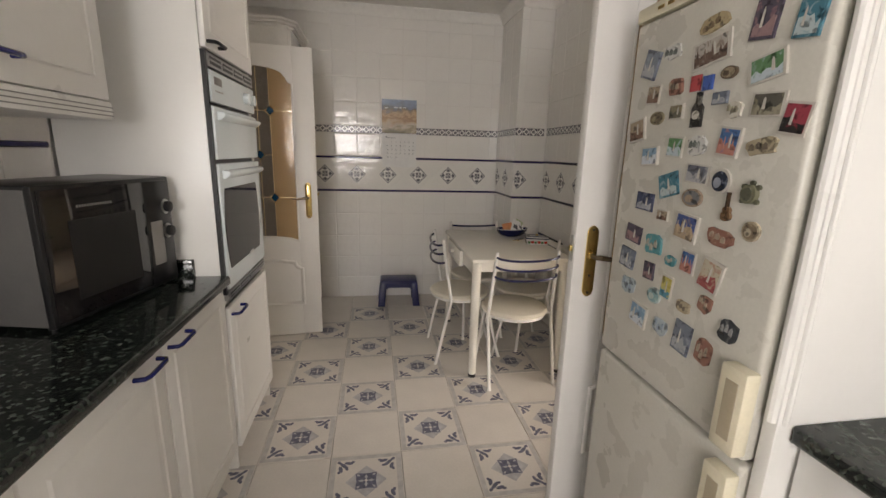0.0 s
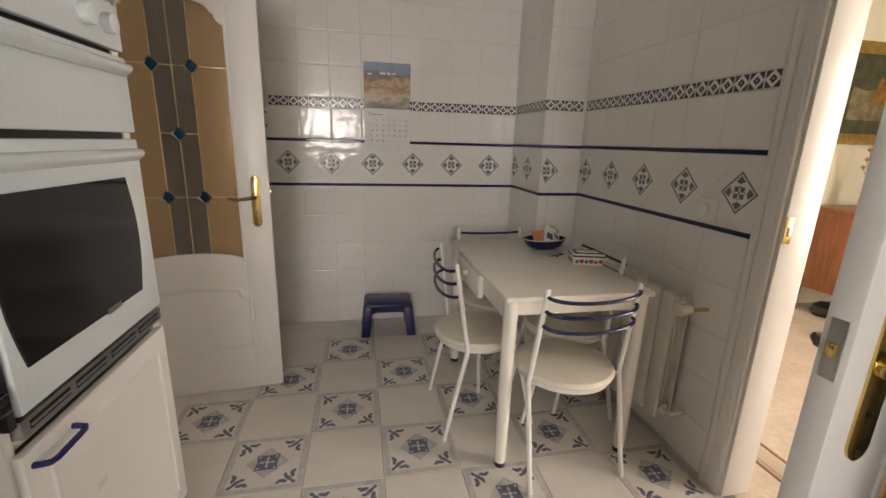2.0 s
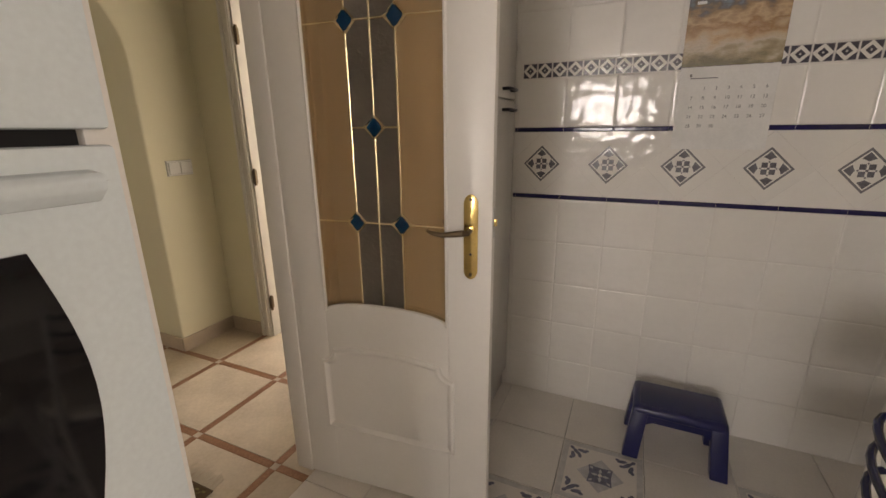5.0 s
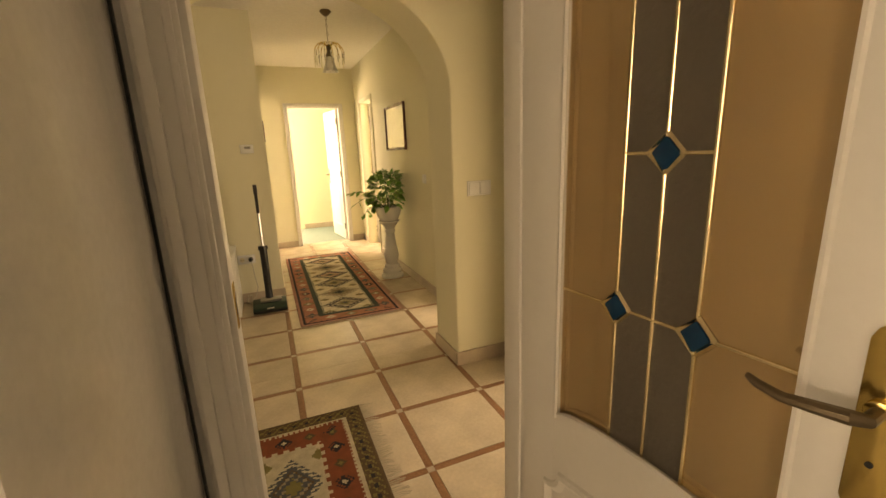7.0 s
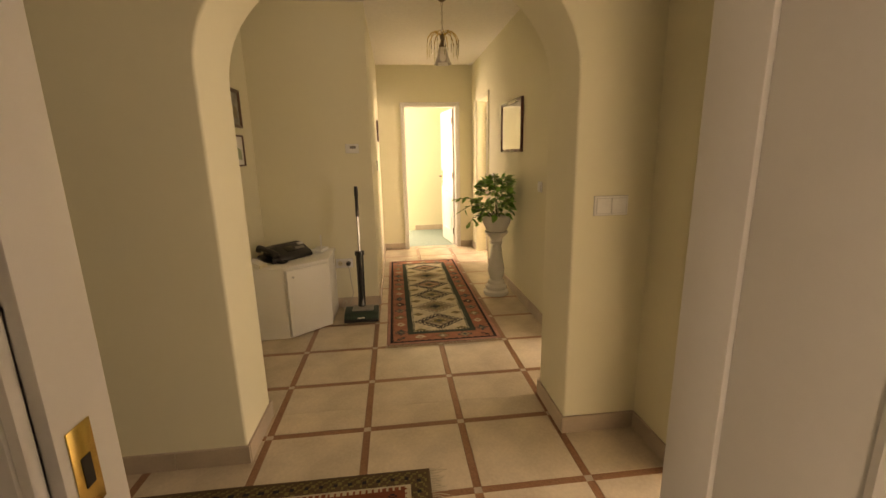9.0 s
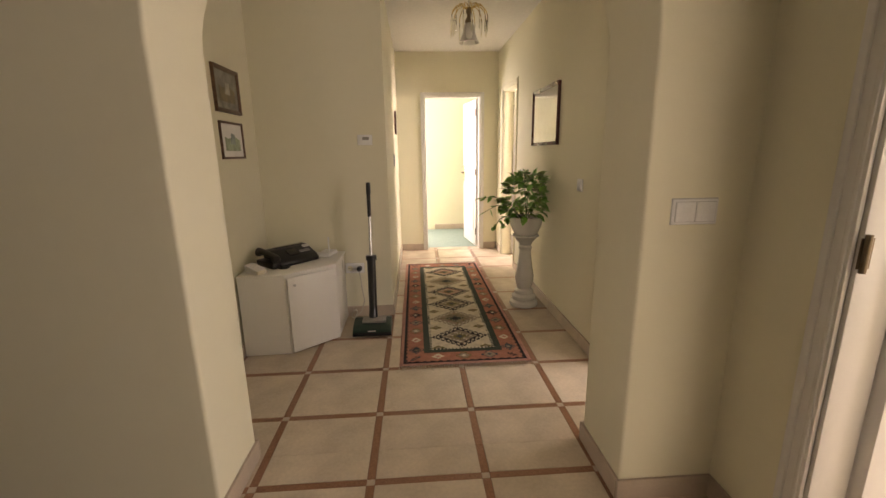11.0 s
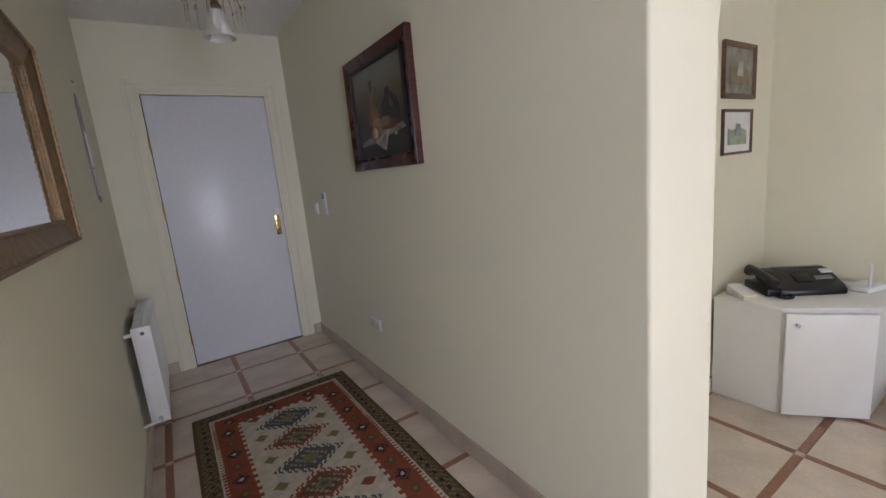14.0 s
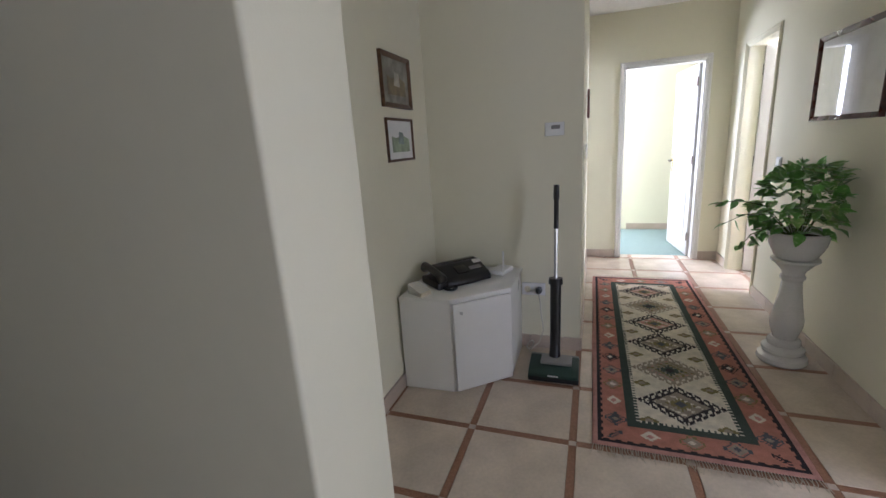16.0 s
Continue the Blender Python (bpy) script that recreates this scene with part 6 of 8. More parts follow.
def painted(name, z0, z1, stops, scale, amount, stretch=(1, 1, 1), rough=0.35):
    """A picture's ground: colours from the lower edge z0 to the upper z1, drawn into each other by uneven strokes."""
    m = mat(name, stops[0][1], rough, bump=0.2, bump_scale=160)
    n, l = m.node_tree.nodes, m.node_tree.links
    tc, sep, ns, mp = n.new("ShaderNodeTexCoord"), n.new("ShaderNodeSeparateXYZ"), n.new("ShaderNodeTexNoise"), n.new("ShaderNodeMapping")
    mp.inputs["Scale"].default_value = stretch
    l.new(tc.outputs["Object"], sep.inputs[0])
    l.new(tc.outputs["Object"], mp.inputs["Vector"])
    l.new(mp.outputs[0], ns.inputs["Vector"])
    ns.inputs["Scale"].default_value, ns.inputs["Detail"].default_value = scale, 7
    rng, off = n.new("ShaderNodeMapRange"), n.new("ShaderNodeMath")
    rng.inputs["From Min"].default_value, rng.inputs["From Max"].default_value, rng.clamp = z0, z1, False
    off.operation, off.inputs[1].default_value = "SUBTRACT", 0.5
    l.new(sep.outputs["Z"], rng.inputs["Value"])
    l.new(ns.outputs["Fac"], off.inputs[0])
    add = n.new("ShaderNodeMath")
    add.operation, add.inputs[1].default_value = "MULTIPLY_ADD", amount
    l.new(off.outputs[0], add.inputs[0])
    l.new(rng.outputs[0], add.inputs[2])
    ramp = n.new("ShaderNodeValToRGB")
    while len(ramp.color_ramp.elements) < len(stops):
        ramp.color_ramp.elements.new(0.5)
    for e, (at, c) in zip(ramp.color_ramp.elements, stops):
        e.position, e.color = at, (*c, 1)
    l.new(add.outputs[0], ramp.inputs["Fac"])
    l.new(ramp.outputs[0], n["Principled BSDF"].inputs["Base Color"])
    return m


def still_life(r, w, h, y):
    flat(r, "canvas", [(-w / 2, -h / 2), (w / 2, -h / 2), (w / 2, h / 2), (-w / 2, h / 2)], y, painted("still_life_ground", -h / 2, h / 2, [(0.10, (0.010, 0.009, 0.008)), (0.40, (0.030, 0.022, 0.016)), (0.62, (0.10, 0.062, 0.035)), (0.78, (0.17, 0.155, 0.12)), (0.95, (0.21, 0.22, 0.19))], 7.0, 0.35), "dark oil still life on canvas")
    k = [0]

    def dab(name, pts, m):
        k[0] += 1
        flat(r, name, [(u * w, v * h) for u, v in pts], y - 0.0004 * k[0], M_P[m])
    dab("painted_jar", [(0.02, -0.24), (0.34, -0.24), (0.36, -0.02), (0.30, 0.09), (0.22, 0.13), (0.20, 0.19), (0.14, 0.19), (0.13, 0.12), (0.05, 0.05)], "black")
    dab("painted_jar_light", [(0.20, 0.10), (0.26, 0.02), (0.24, -0.05), (0.19, 0.02)], "forest")
    dab("painted_bottle", [(-0.20, -0.22), (-0.03, -0.22), (-0.02, -0.05), (-0.06, 0.04), (-0.085, 0.10), (-0.09, 0.30), (-0.145, 0.30), (-0.15, 0.10), (-0.19, 0.03), (-0.21, -0.06)], "amber")
    dab("painted_bottle_light", [(-0.155, -0.16), (-0.105, -0.16), (-0.10, 0.04), (-0.13, 0.08), (-0.165, 0.0)], "ochre")
    dab("painted_bottle_neck", [(-0.14, 0.20), (-0.095, 0.20), (-0.09, 0.325), (-0.145, 0.325)], "umber")
    dab("painted_handle", [(-0.09, 0.27), (-0.02, 0.25), (0.005, 0.14), (-0.04, 0.07), (-0.055, 0.085), (-0.015, 0.14), (-0.035, 0.23), (-0.09, 0.25)], "olive_grey")
    dab("painted_table", [(-0.5, -0.5), (0.5, -0.5), (0.5, -0.26), (0.2, -0.28), (-0.5, -0.34)], "black")
    dab("painted_cloth", [(-0.40, -0.31), (0.0, -0.22), (0.40, -0.20), (0.44, -0.25), (0.10, -0.30), (-0.10, -0.345), (-0.40, -0.36)], "mist")
    for cx, cy, rx, ry, m in ((0.17, -0.18, 0.15, 0.055, "wine"), (0.10, -0.14, 0.10, 0.05, "scrub"), (-0.22, -0.21, 0.09, 0.075, "umber"), (-0.05, -0.17, 0.10, 0.085, "rock"), (-0.09, -0.25, 0.085, 0.095, "ochre"), (-0.10, -0.24, 0.045, 0.06, "sand")):
        dab("painted_fruit", arc(cx, cy, rx, 0, 345, 23, ry), m)
    dab("painted_napkin", [(-0.13, -0.33), (-0.02, -0.29), (0.10, -0.24), (0.17, -0.23), (0.12, -0.33), (0.07, -0.44), (0.0, -0.41), (-0.06, -0.37)], "linen")
    dab("painted_fold", [(0.0, -0.33), (0.10, -0.26), (0.07, -0.40)], "mist")
    dab("painted_nut", arc(0.28, -0.29, 0.022, 0, 330, 11, 0.018), "linen")
    for z in (-1, 1):
        part("inner_lip", box(-w / 2, w / 2, y - 0.020, y, *sorted((z * h / 2, z * (h / 2 - 0.012)))), M_P["black"], r, "dark inner lip of the frame")
        part("inner_lip", box(*sorted((z * w / 2, z * (w / 2 - 0.012))), y - 0.020, y, -h / 2 + 0.012, h / 2 - 0.012), M_P["black"], r, "dark inner lip of the frame")


framed("still_life_painting", "dark still life with a bottle in a mahogany frame", (VX0, 0.628, 1.702), 90, 0.74, 0.60, 0.062, M_FRAME, 0.035, still_life)


def dim_scene(a, b, c):
    def f(r, w, h, y):
        flat(r, "mount", [(-w / 2, -h / 2), (w / 2, -h / 2), (w / 2, h / 2), (-w / 2, h / 2)], y, a)
        if b:
            flat(r, "painted_ground", [(-w * 0.36, -h * 0.32), (w * 0.36, -h * 0.32), (w * 0.36, h * 0.02), (w * 0.1, h * 0.12), (-w * 0.2, h * 0.05), (-w * 0.36, 0.1 * h)], y - 0.0018, b)
            flat(r, "painted_mark", [(-w * 0.12, -h * 0.1), (w * 0.12, -h * 0.12), (w * 0.10, h * 0.18), (-w * 0.06, h * 0.22)], y - 0.0036, c)
    return f


framed("small_painting", "small dim landscape in a walnut frame", (-4.03, ALY, 1.725), 180, 0.36, 0.275, 0.026, M_FRAMEB, 0.022, dim_scene(M_P["mist"], M_P["scrub"], M_P["linen"]))
framed("small_print", "small pale print in a thin walnut frame", (-4.03, ALY, 1.418), 180, 0.335, 0.232, 0.014, M_FRAMEB, 0.018, dim_scene(M_PAPER, M_P["meadow"], M_P["sea"]))
framed("glazed_picture", "glazed pale picture in a dark frame on the hall wall", (-4.745, HY1, 1.605), 0, 0.69, 0.47, 0.028, M_FRAME, 0.028, dim_scene(M_PAPER, None, None), True)


def mirror_art(r, w, h, y):
    flat(r, "mirror_glass", [(-w / 2, -h / 2), (w / 2, -h / 2), (w / 2, h / 2), (-w / 2, h / 2)], y, M_MIRROR, "clear mirror glass")
    # rows of small gilt beads inside and outside the broad frame
    for grow, yy, rad in ((0.004, -0.026, 0.0055), (0.066, -0.046, 0.0065)):
        u, v = w / 2 + grow, h / 2 + grow
        for p, q in (((-u, -v), (u, -v)), ((u, -v), (u, v)), ((u, v), (-u, v)), ((-u, v), (-u, -v))):
            n = 2 * round(math.hypot(q[0] - p[0], q[1] - p[1]) / 0.022)
            line = [(p[0] + (q[0] - p[0]) * i / n, yy, p[1] + (q[1] - p[1]) * i / n) for i in range(n + 1)]
            part("beading", tube(line, [rad * (1.0 if i % 2 else 0.55) for i in range(n + 1)], 6), M_BEAD, r, "worn gilt beading")


framed("wall_mirror", "large mirror in a broad carved gilt brown frame", (VX1, 1.33, 1.55), -90, 1.02, 0.61, 0.072, M_GILTB, 0.045, mirror_art)
framed("dining_painting", "dark landscape in a gilt frame", (4.30, 3.90, 1.80), 0, 1.04, 0.78, 0.085, M_GILT, 0.05, dim_scene(M_P["forest"], M_P["scrub"], M_P["ochre"]))
ov_ = single("oval_plaque", prism(arc(0, 0, 0.085, 0, 345, 23, 0.13), 1, 0, 0.022, 0.006), M_FRAME, "dark oval wooden plaque on the hall wall", "plaque", at=(-6.1, HY0, 1.66))
wh = thing("wall_hanging", "narrow grey and white glass ornament hung on the wall", "wall ornament", at=(VX1, -0.40, 1.66), turn=-90)
part("back_board", prism([(-0.045, -0.27), (0.045, -0.30), (0.05, 0.0), (0.045, 0.24), (0.0, 0.30), (-0.045, 0.24), (-0.05, 0.0)], 1, -0.010, 0.0, 0.002), M_GREYM, wh)
part("white_panel", box(-0.04, 0.04, -0.016, -0.010, -0.10, 0.09, 0.003), M_SWITCH, wh, "white centre panel")
part("lower_glass", box(-0.038, 0.038, -0.014, -0.010, -0.26, -0.11, 0.002), M_FROST, wh)
part("hook", tube([(0, 0, 0.36), (0, -0.008, 0.36), (0, -0.012, 0.35)], 0.003, 6), M_BRONZE, wh)

pr_ = thing("radiator", "white steel panel radiator with a slotted top", "radiator", at=(VX1 - 0.035, 0.0, 0.145), turn=-90)
RL, RD, RH = 0.74, 0.088, 0.555
for i in range(20):
    # pressed front and rear panels: shallow upright flutes
    x = 0.014 + i * (RL - 0.028) / 20
    w_ = (RL - 0.028) / 20
    part("front_flute", box(x + 0.002, x + w_ - 0.002, -RD, -RD + 0.012, 0.012, RH - 0.012, 0.004, 1), M_RADW, pr_)
part("front_panel", box(0.012, RL - 0.012, -RD + 0.005, -RD + 0.020, 0.006, RH - 0.006, 0.003), M_RADW, pr_)
part("rear_panel", box(0.012, RL - 0.012, -0.018, -0.003, 0.006, RH - 0.006, 0.003), M_RADW, pr_)
for x in (0.0, RL - 0.012):
    part("end_plate", box(x, x + 0.012, -RD, 0.0, 0.0, RH, 0.004), M_RADW, pr_)
    for k in range(3):
        part("end_rib", box(x - 0.0015 if x == 0.0 else x + 0.010, x + 0.002 if x == 0.0 else x + 0.0135, -RD + 0.014 + k * 0.024, -RD + 0.024 + k * 0.024, 0.03, RH - 0.075, 0.0015, 1), M_RADW, pr_)
# solid black block paints the shade seen through the top slots
part("inside", box(0.012, RL - 0.012, -RD + 0.022, -0.020, 0.02, RH - 0.02), M_BLACK, pr_, "black block painting the shade between the panels")
part("top_bar", box(0.012, RL - 0.012, -RD * 0.5 - 0.006, -RD * 0.5 + 0.006, RH - 0.014, RH - 0.002, 0.001), M_RADW, pr_)
for i in range(26):
    x = 0.02 + i * (RL - 0.04) / 26
    part("top_slat", box(x, x + 0.010, -RD + 0.010, -0.008, RH - 0.012, RH - 0.004, 0.001, 1), M_RADW, pr_)
pg = part("plug", tube([(0.0, -RD * 0.55, RH - 0.035), (-0.006, -RD * 0.55, RH - 0.035)], 0.016, 16), M_RADW, pr_)
part("plug_socket", tube([(-0.0055, -RD * 0.55, RH - 0.035), (-0.0075, -RD * 0.55, RH - 0.035)], 0.010, 12), M_BRONZE, pg, "dark bronze vent plug")
part("lower_valve", tube([(-0.001, -RD * 0.5, 0.028), (-0.035, -RD * 0.5, 0.028)], 0.012, 12), M_STEEL, pr_, "chromed lower valve")
part("pipe", tube([(-0.03, -RD * 0.5, 0.028), (-0.03, 0.0, 0.020), (-0.03, 0.034, 0.018)], 0.008, 10), M_RADW, pr_)
part("bracket", box(0.03, 0.05, -0.004, 0.0345, RH - 0.05, RH - 0.035), M_RADW, pr_)
part("bracket", box(RL - 0.05, RL - 0.03, -0.004, 0.0345, RH - 0.05, RH - 0.035), M_RADW, pr_)


# ---- ceiling lamps ----
def chandelier(at, drop):
    c = thing("ceiling_lamp", "small brass ceiling lamp with crystal drops and tulip glass", "lamp", "crystal lamps of the hall", at=at)
    part("canopy", lathe([(0.0, 0.0), (0.045, 0.0), (0.05, -0.012), (0.03, -0.032), (0.012, -0.045), (0.0, -0.045)], 20), M_BRONZE, c)
    ch_ = bmesh.new()
    n = 7
    for i in range(n):
        z = -0.045 - (i + 0.5) * (drop - 0.045) / n
        rx = (0.007, 0.0) if i % 2 else (0.0, 0.007)
        add_tube(ch_, [(rx[0] * math.cos(t), rx[1] * math.cos(t), z + 0.015 * math.sin(t)) for t in (2 * math.pi * k / 10 for k in range(10))], 0.002, 5, True)
    part("chain", ch_, M_BRONZE, c)
    part("hub", lathe([(0.0, -drop), (0.016, -drop - 0.006), (0.022, -drop - 0.03), (0.012, -drop - 0.06), (0.03, -drop - 0.09), (0.028, -drop - 0.11), (0.0, -drop - 0.115)], 16), M_BRONZE, c)
    arms = 14
    crystal = mesh_of("crystal_drop", lathe([(0.0, 0.0), (0.004, -0.006), (0.006, -0.03), (0.004, -0.105), (0.0, -0.12)], 6), M_CRYST)
    armm = mesh_of("arm", tube([(0.01, 0, -drop - 0.02), (0.05, 0, -drop + 0.008), (0.09, 0, -drop), (0.119, 0, -drop - 0.035), (0.127, 0, -drop - 0.075)], [0.003, 0.003, 0.003, 0.003, 0.002], 6), M_BRASS)
    for i in range(arms):
        o = new("arm", armm)
        o.parent, o.rotation_euler = c, (0, 0, 2 * math.pi * i / arms)
        a = 2 * math.pi * i / arms
        k = new("crystal_drop", crystal)
        k.parent, k.location = c, (0.127 * math.cos(a), 0.127 * math.sin(a), -drop - 0.073 + 0.02 * (i % 2))
    part("tulip_shade", lathe([(0.022, -drop - 0.095), (0.036, -drop - 0.12), (0.045, -drop - 0.17), (0.062, -drop - 0.215), (0.072, -drop - 0.23), (0.069, -drop - 0.23), (0.058, -drop - 0.213), (0.041, -drop - 0.17), (0.032, -drop - 0.12), (0.018, -drop - 0.097)], 24), M_FROST, c, "frosted tulip shade")
    part("bulb", lathe([(0.0, -drop - 0.11), (0.012, -drop - 0.12), (0.024, -drop - 0.165), (0.018, -drop - 0.185), (0.0, -drop - 0.192)], 14), M_CERAM, c)
    return c


lamp = chandelier((-4.30, 3.22, CZ), 0.27)
copy_thing(lamp, pose(-1.80, 0.35, CZ, 0, 0, 20))

# ---- dining room seen through the door ----
sb = thing("sideboard", "reddish brown veneered sideboard on tapered legs", "sideboard", at=(3.80, 3.42, 0))
part("body", box(0.0, 1.5, 0.0, 0.45, 0.22, 0.88, 0.006), M_WOODR, sb)
part("top", box(-0.012, 1.512, -0.012, 0.455, 0.88, 0.905, 0.005), M_WOODR, sb)
for i in range(3):
    dd = part("door", box(0.03 + i * 0.49, 0.50 + i * 0.49, -0.012, 0.0, 0.26, 0.85, 0.003), M_WOODR, sb)
    part("knob", tube([(0.46 + i * 0.49, -0.012, 0.56), (0.46 + i * 0.49, -0.035, 0.56)], [0.008, 0.012], 10), M_BRASS, dd)
for x in (0.05, 1.45):
    for y in (0.05, 0.40):
        part("leg", tube([(x, y, 0.0), (x, y, 0.22)], [0.014, 0.026], 10), M_WOODR, sb)
fv = thing("flower_vase", "dried pink flowers in a small vase on the sideboard", "vase", at=(4.06, 3.62, 0.905))
part("vase", lathe([(0.0, 0.0), (0.04, 0.0), (0.055, 0.06), (0.045, 0.13), (0.03, 0.17), (0.038, 0.19), (0.03, 0.19), (0.0, 0.18)], 20), M_CERAM, fv)
M_PETAL = mat("dried_pink_petal", (0.45, 0.24, 0.20), 0.7, vary=0.4, scale=30)
rnd2 = random.Random(3)
blossom = mesh_of("blossom", lathe([(0.0, -0.012), (0.012, -0.006), (0.018, 0.004), (0.012, 0.012), (0.0, 0.014)], 7), M_PETAL)
for i in range(26):
    a, q = rnd2.uniform(0, 6.28), rnd2.uniform(0.02, 0.17)
    tip = (q * math.cos(a), q * math.sin(a), 0.26 + 0.26 * rnd2.random() - 0.3 * q)
    part("stem", tube([(0, 0, 0.16), (tip[0] * 0.5, tip[1] * 0.5, 0.24), tip], 0.0018, 5), M_STEM, fv)
    o = new("blossom", blossom)
    o.parent, o.location, o.rotation_euler = fv, tip, (rnd2.random() * 3, rnd2.random() * 3, 0)
# stand-in shape for an unidentified small dark thing
single("floor_ornament", lathe([(0.0, 0.0), (0.08, 0.0), (0.10, 0.03), (0.09, 0.08), (0.05, 0.11), (0.0, 0.12)], 18), M_BLACK, "small rounded black thing on the floor", "ornament", at=(3.93, 3.62, 0))
inl = thing("floor_inlay", "patterned brown stone inlay in the marble floor", "inlay", kind="structure")
for k, (w0, w1) in enumerate(((0.0, 0.015), (0.03, 0.11), (0.125, 0.14))):
    part("inlay_strip", box(1.78 + w0, 1.78 + w1, -1.0, 3.9, -0.0042, -0.0005), M_SKIRT if k == 1 else M_STRIP, inl)

# curtain in the side room and bedroom daylight curtain
bm = bmesh.new()
n = 60
vs = [[bm.verts.new((-6.75 + 1.35 * i / n, 5.98 + 0.03 * math.sin(i * 1.1), z)) for z in (0.001, 2.35)] for i in range(n + 1)]
for a, b in zip(vs, vs[1:]):
    bm.faces.new((a[0], b[0], b[1], a[1]))
bmesh.ops.solidify(bm, geom=bm.faces[:], thickness=0.004)
cu = single("curtain", bm, M_CURTAIN, "patterned pale curtain hanging at the window", "curtain")

# calendar on the tiled wall
cal = thing("wall_calendar", "wall calendar with a dune landscape above a month sheet", "calendar", at=(0.278, KY1 - 0.004, 1.545))
part("sheet", box(-0.155, 0.155, -0.003, 0.0, -0.305, -0.005, 0.0008, 1), M_PAPER, cal)
photo = painted("dune_photo", 0.0, 0.285, [(0.0, (0.16, 0.13, 0.07)), (0.12, (0.34, 0.27, 0.16)), (0.22, (0.56, 0.46, 0.33)), (0.36, (0.50, 0.34, 0.19)), (0.46, (0.30, 0.16, 0.07)), (0.55, (0.55, 0.38, 0.21)), (0.64, (0.33, 0.20, 0.10)), (0.72, (0.13, 0.11, 0.09)), (0.78, (0.20, 0.22, 0.26)), (0.95, (0.24, 0.30, 0.42))], 13.0, 0.75, (1.0, 1.0, 1.9), 0.22)
part("photo_sheet", box(-0.155, 0.155, -0.003, 0.0, -0.004, 0.285, 0.0008, 1), photo, cal, "printed photo of dunes under a blue sky")
for x0, x1, z0, z1 in ((-0.05, -0.01, 0.212, 0.222), (0.0, 0.02, 0.210, 0.224), (0.03, 0.06, 0.214, 0.221), (-0.13, -0.10, 0.206, 0.216)):
    part("printed_house", box(x0, x1, -0.0036, -0.003, z0, z1), M_PAPER, cal)
part("heading_bar", box(-0.12, -0.03, -0.0036, -0.003, -0.047, -0.044), M_PRINT, cal)
part("heading_bar", box(-0.122, -0.115, -0.0036, -0.003, -0.040, -0.030), M_PRINT, cal)
day = 1
for wk in range(5):
    for d_ in range(7):
        if (wk == 0 and d_ < 1) or day > 30:
            continue
        cur = bpy.data.curves.new("day", "FONT")
        cur.body, cur.size, cur.align_x, cur.align_y = str(day), 0.017, "CENTER", "CENTER"
        o = new("day_number", cur)
        o.data.materials.append(M_PRINT)
        o.parent = cal
        o.matrix_basis = pose(-0.108 + d_ * 0.039, -0.0034, -0.082 - wk * 0.034, 90, 0, 0)
        day += 1

# ---- souvenir magnets on the fridge: colour, y, z, width, height, lean ----
MAGNETS = []
MAGNETS += [
    ("slate", 1.168, 1.618, 0.063, 0.076, 18),
    ("white", 1.090, 1.634, 0.073, 0.040, 0),
    ("sand", 0.963, 1.665, 0.086, 0.040, -8),
    ("brown", 0.963, 1.609, 0.118, 0.063, -8),
    ("plum", 0.835, 1.638, 0.061, 0.077, 8),
    ("teal", 0.746, 1.616, 0.053, 0.067, 8),
    ("umber", 0.901, 1.555, 0.045, 0.028, 0),
    ("green", 0.813, 1.549, 0.084, 0.054, -10),
    ("red", 0.995, 1.547, 0.033, 0.038, 0),
]
MAGNETS += [
    ("blue", 0.957, 1.543, 0.031, 0.034, 0),
    ("slate", 0.915, 1.506, 0.044, 0.028, 0),
    ("bone", 0.873, 1.478, 0.046, 0.041, 0),
    ("olive", 0.797, 1.481, 0.079, 0.049, 4),
    ("crimson", 0.732, 1.451, 0.058, 0.063, 10),
    ("tan", 1.144, 1.540, 0.057, 0.052, 4),
    ("rust", 1.059, 1.548, 0.058, 0.046, -8),
    ("black", 0.974, 1.487, 0.036, 0.083, 0),
    ("khaki", 1.046, 1.489, 0.053, 0.038, 0),
]
MAGNETS += [
    ("khaki2", 1.117, 1.479, 0.060, 0.037, 0),
    ("tan", 1.194, 1.451, 0.074, 0.065, -10),
    ("sky", 1.124, 1.382, 0.072, 0.053, -4),
    ("green", 1.034, 1.405, 0.061, 0.054, 4),
    ("white", 0.960, 1.407, 0.059, 0.050, 2),
    ("azure", 0.871, 1.414, 0.061, 0.066, 8),
    ("straw", 0.793, 1.404, 0.073, 0.040, -6),
    ("steel", 0.946, 1.344, 0.079, 0.048, 4),
    ("navyoval", 0.875, 1.332, 0.057, 0.059, 0),
]
MAGNETS += [
    ("turtle", 0.798, 1.312, 0.053, 0.052, 0),
    ("teal", 1.037, 1.312, 0.075, 0.064, -16),
    ("brownoval", 0.950, 1.289, 0.068, 0.046, 0),
    ("guitar", 0.846, 1.280, 0.034, 0.068, 0),
    ("navy", 1.122, 1.261, 0.078, 0.052, 2),
    ("tan", 1.044, 1.234, 0.047, 0.029, 0),
    ("cobalt", 0.955, 1.218, 0.080, 0.071, 6),
    ("rust", 0.852, 1.214, 0.080, 0.043, 6),
    ("ring", 0.781, 1.240, 0.044, 0.044, 0),
]
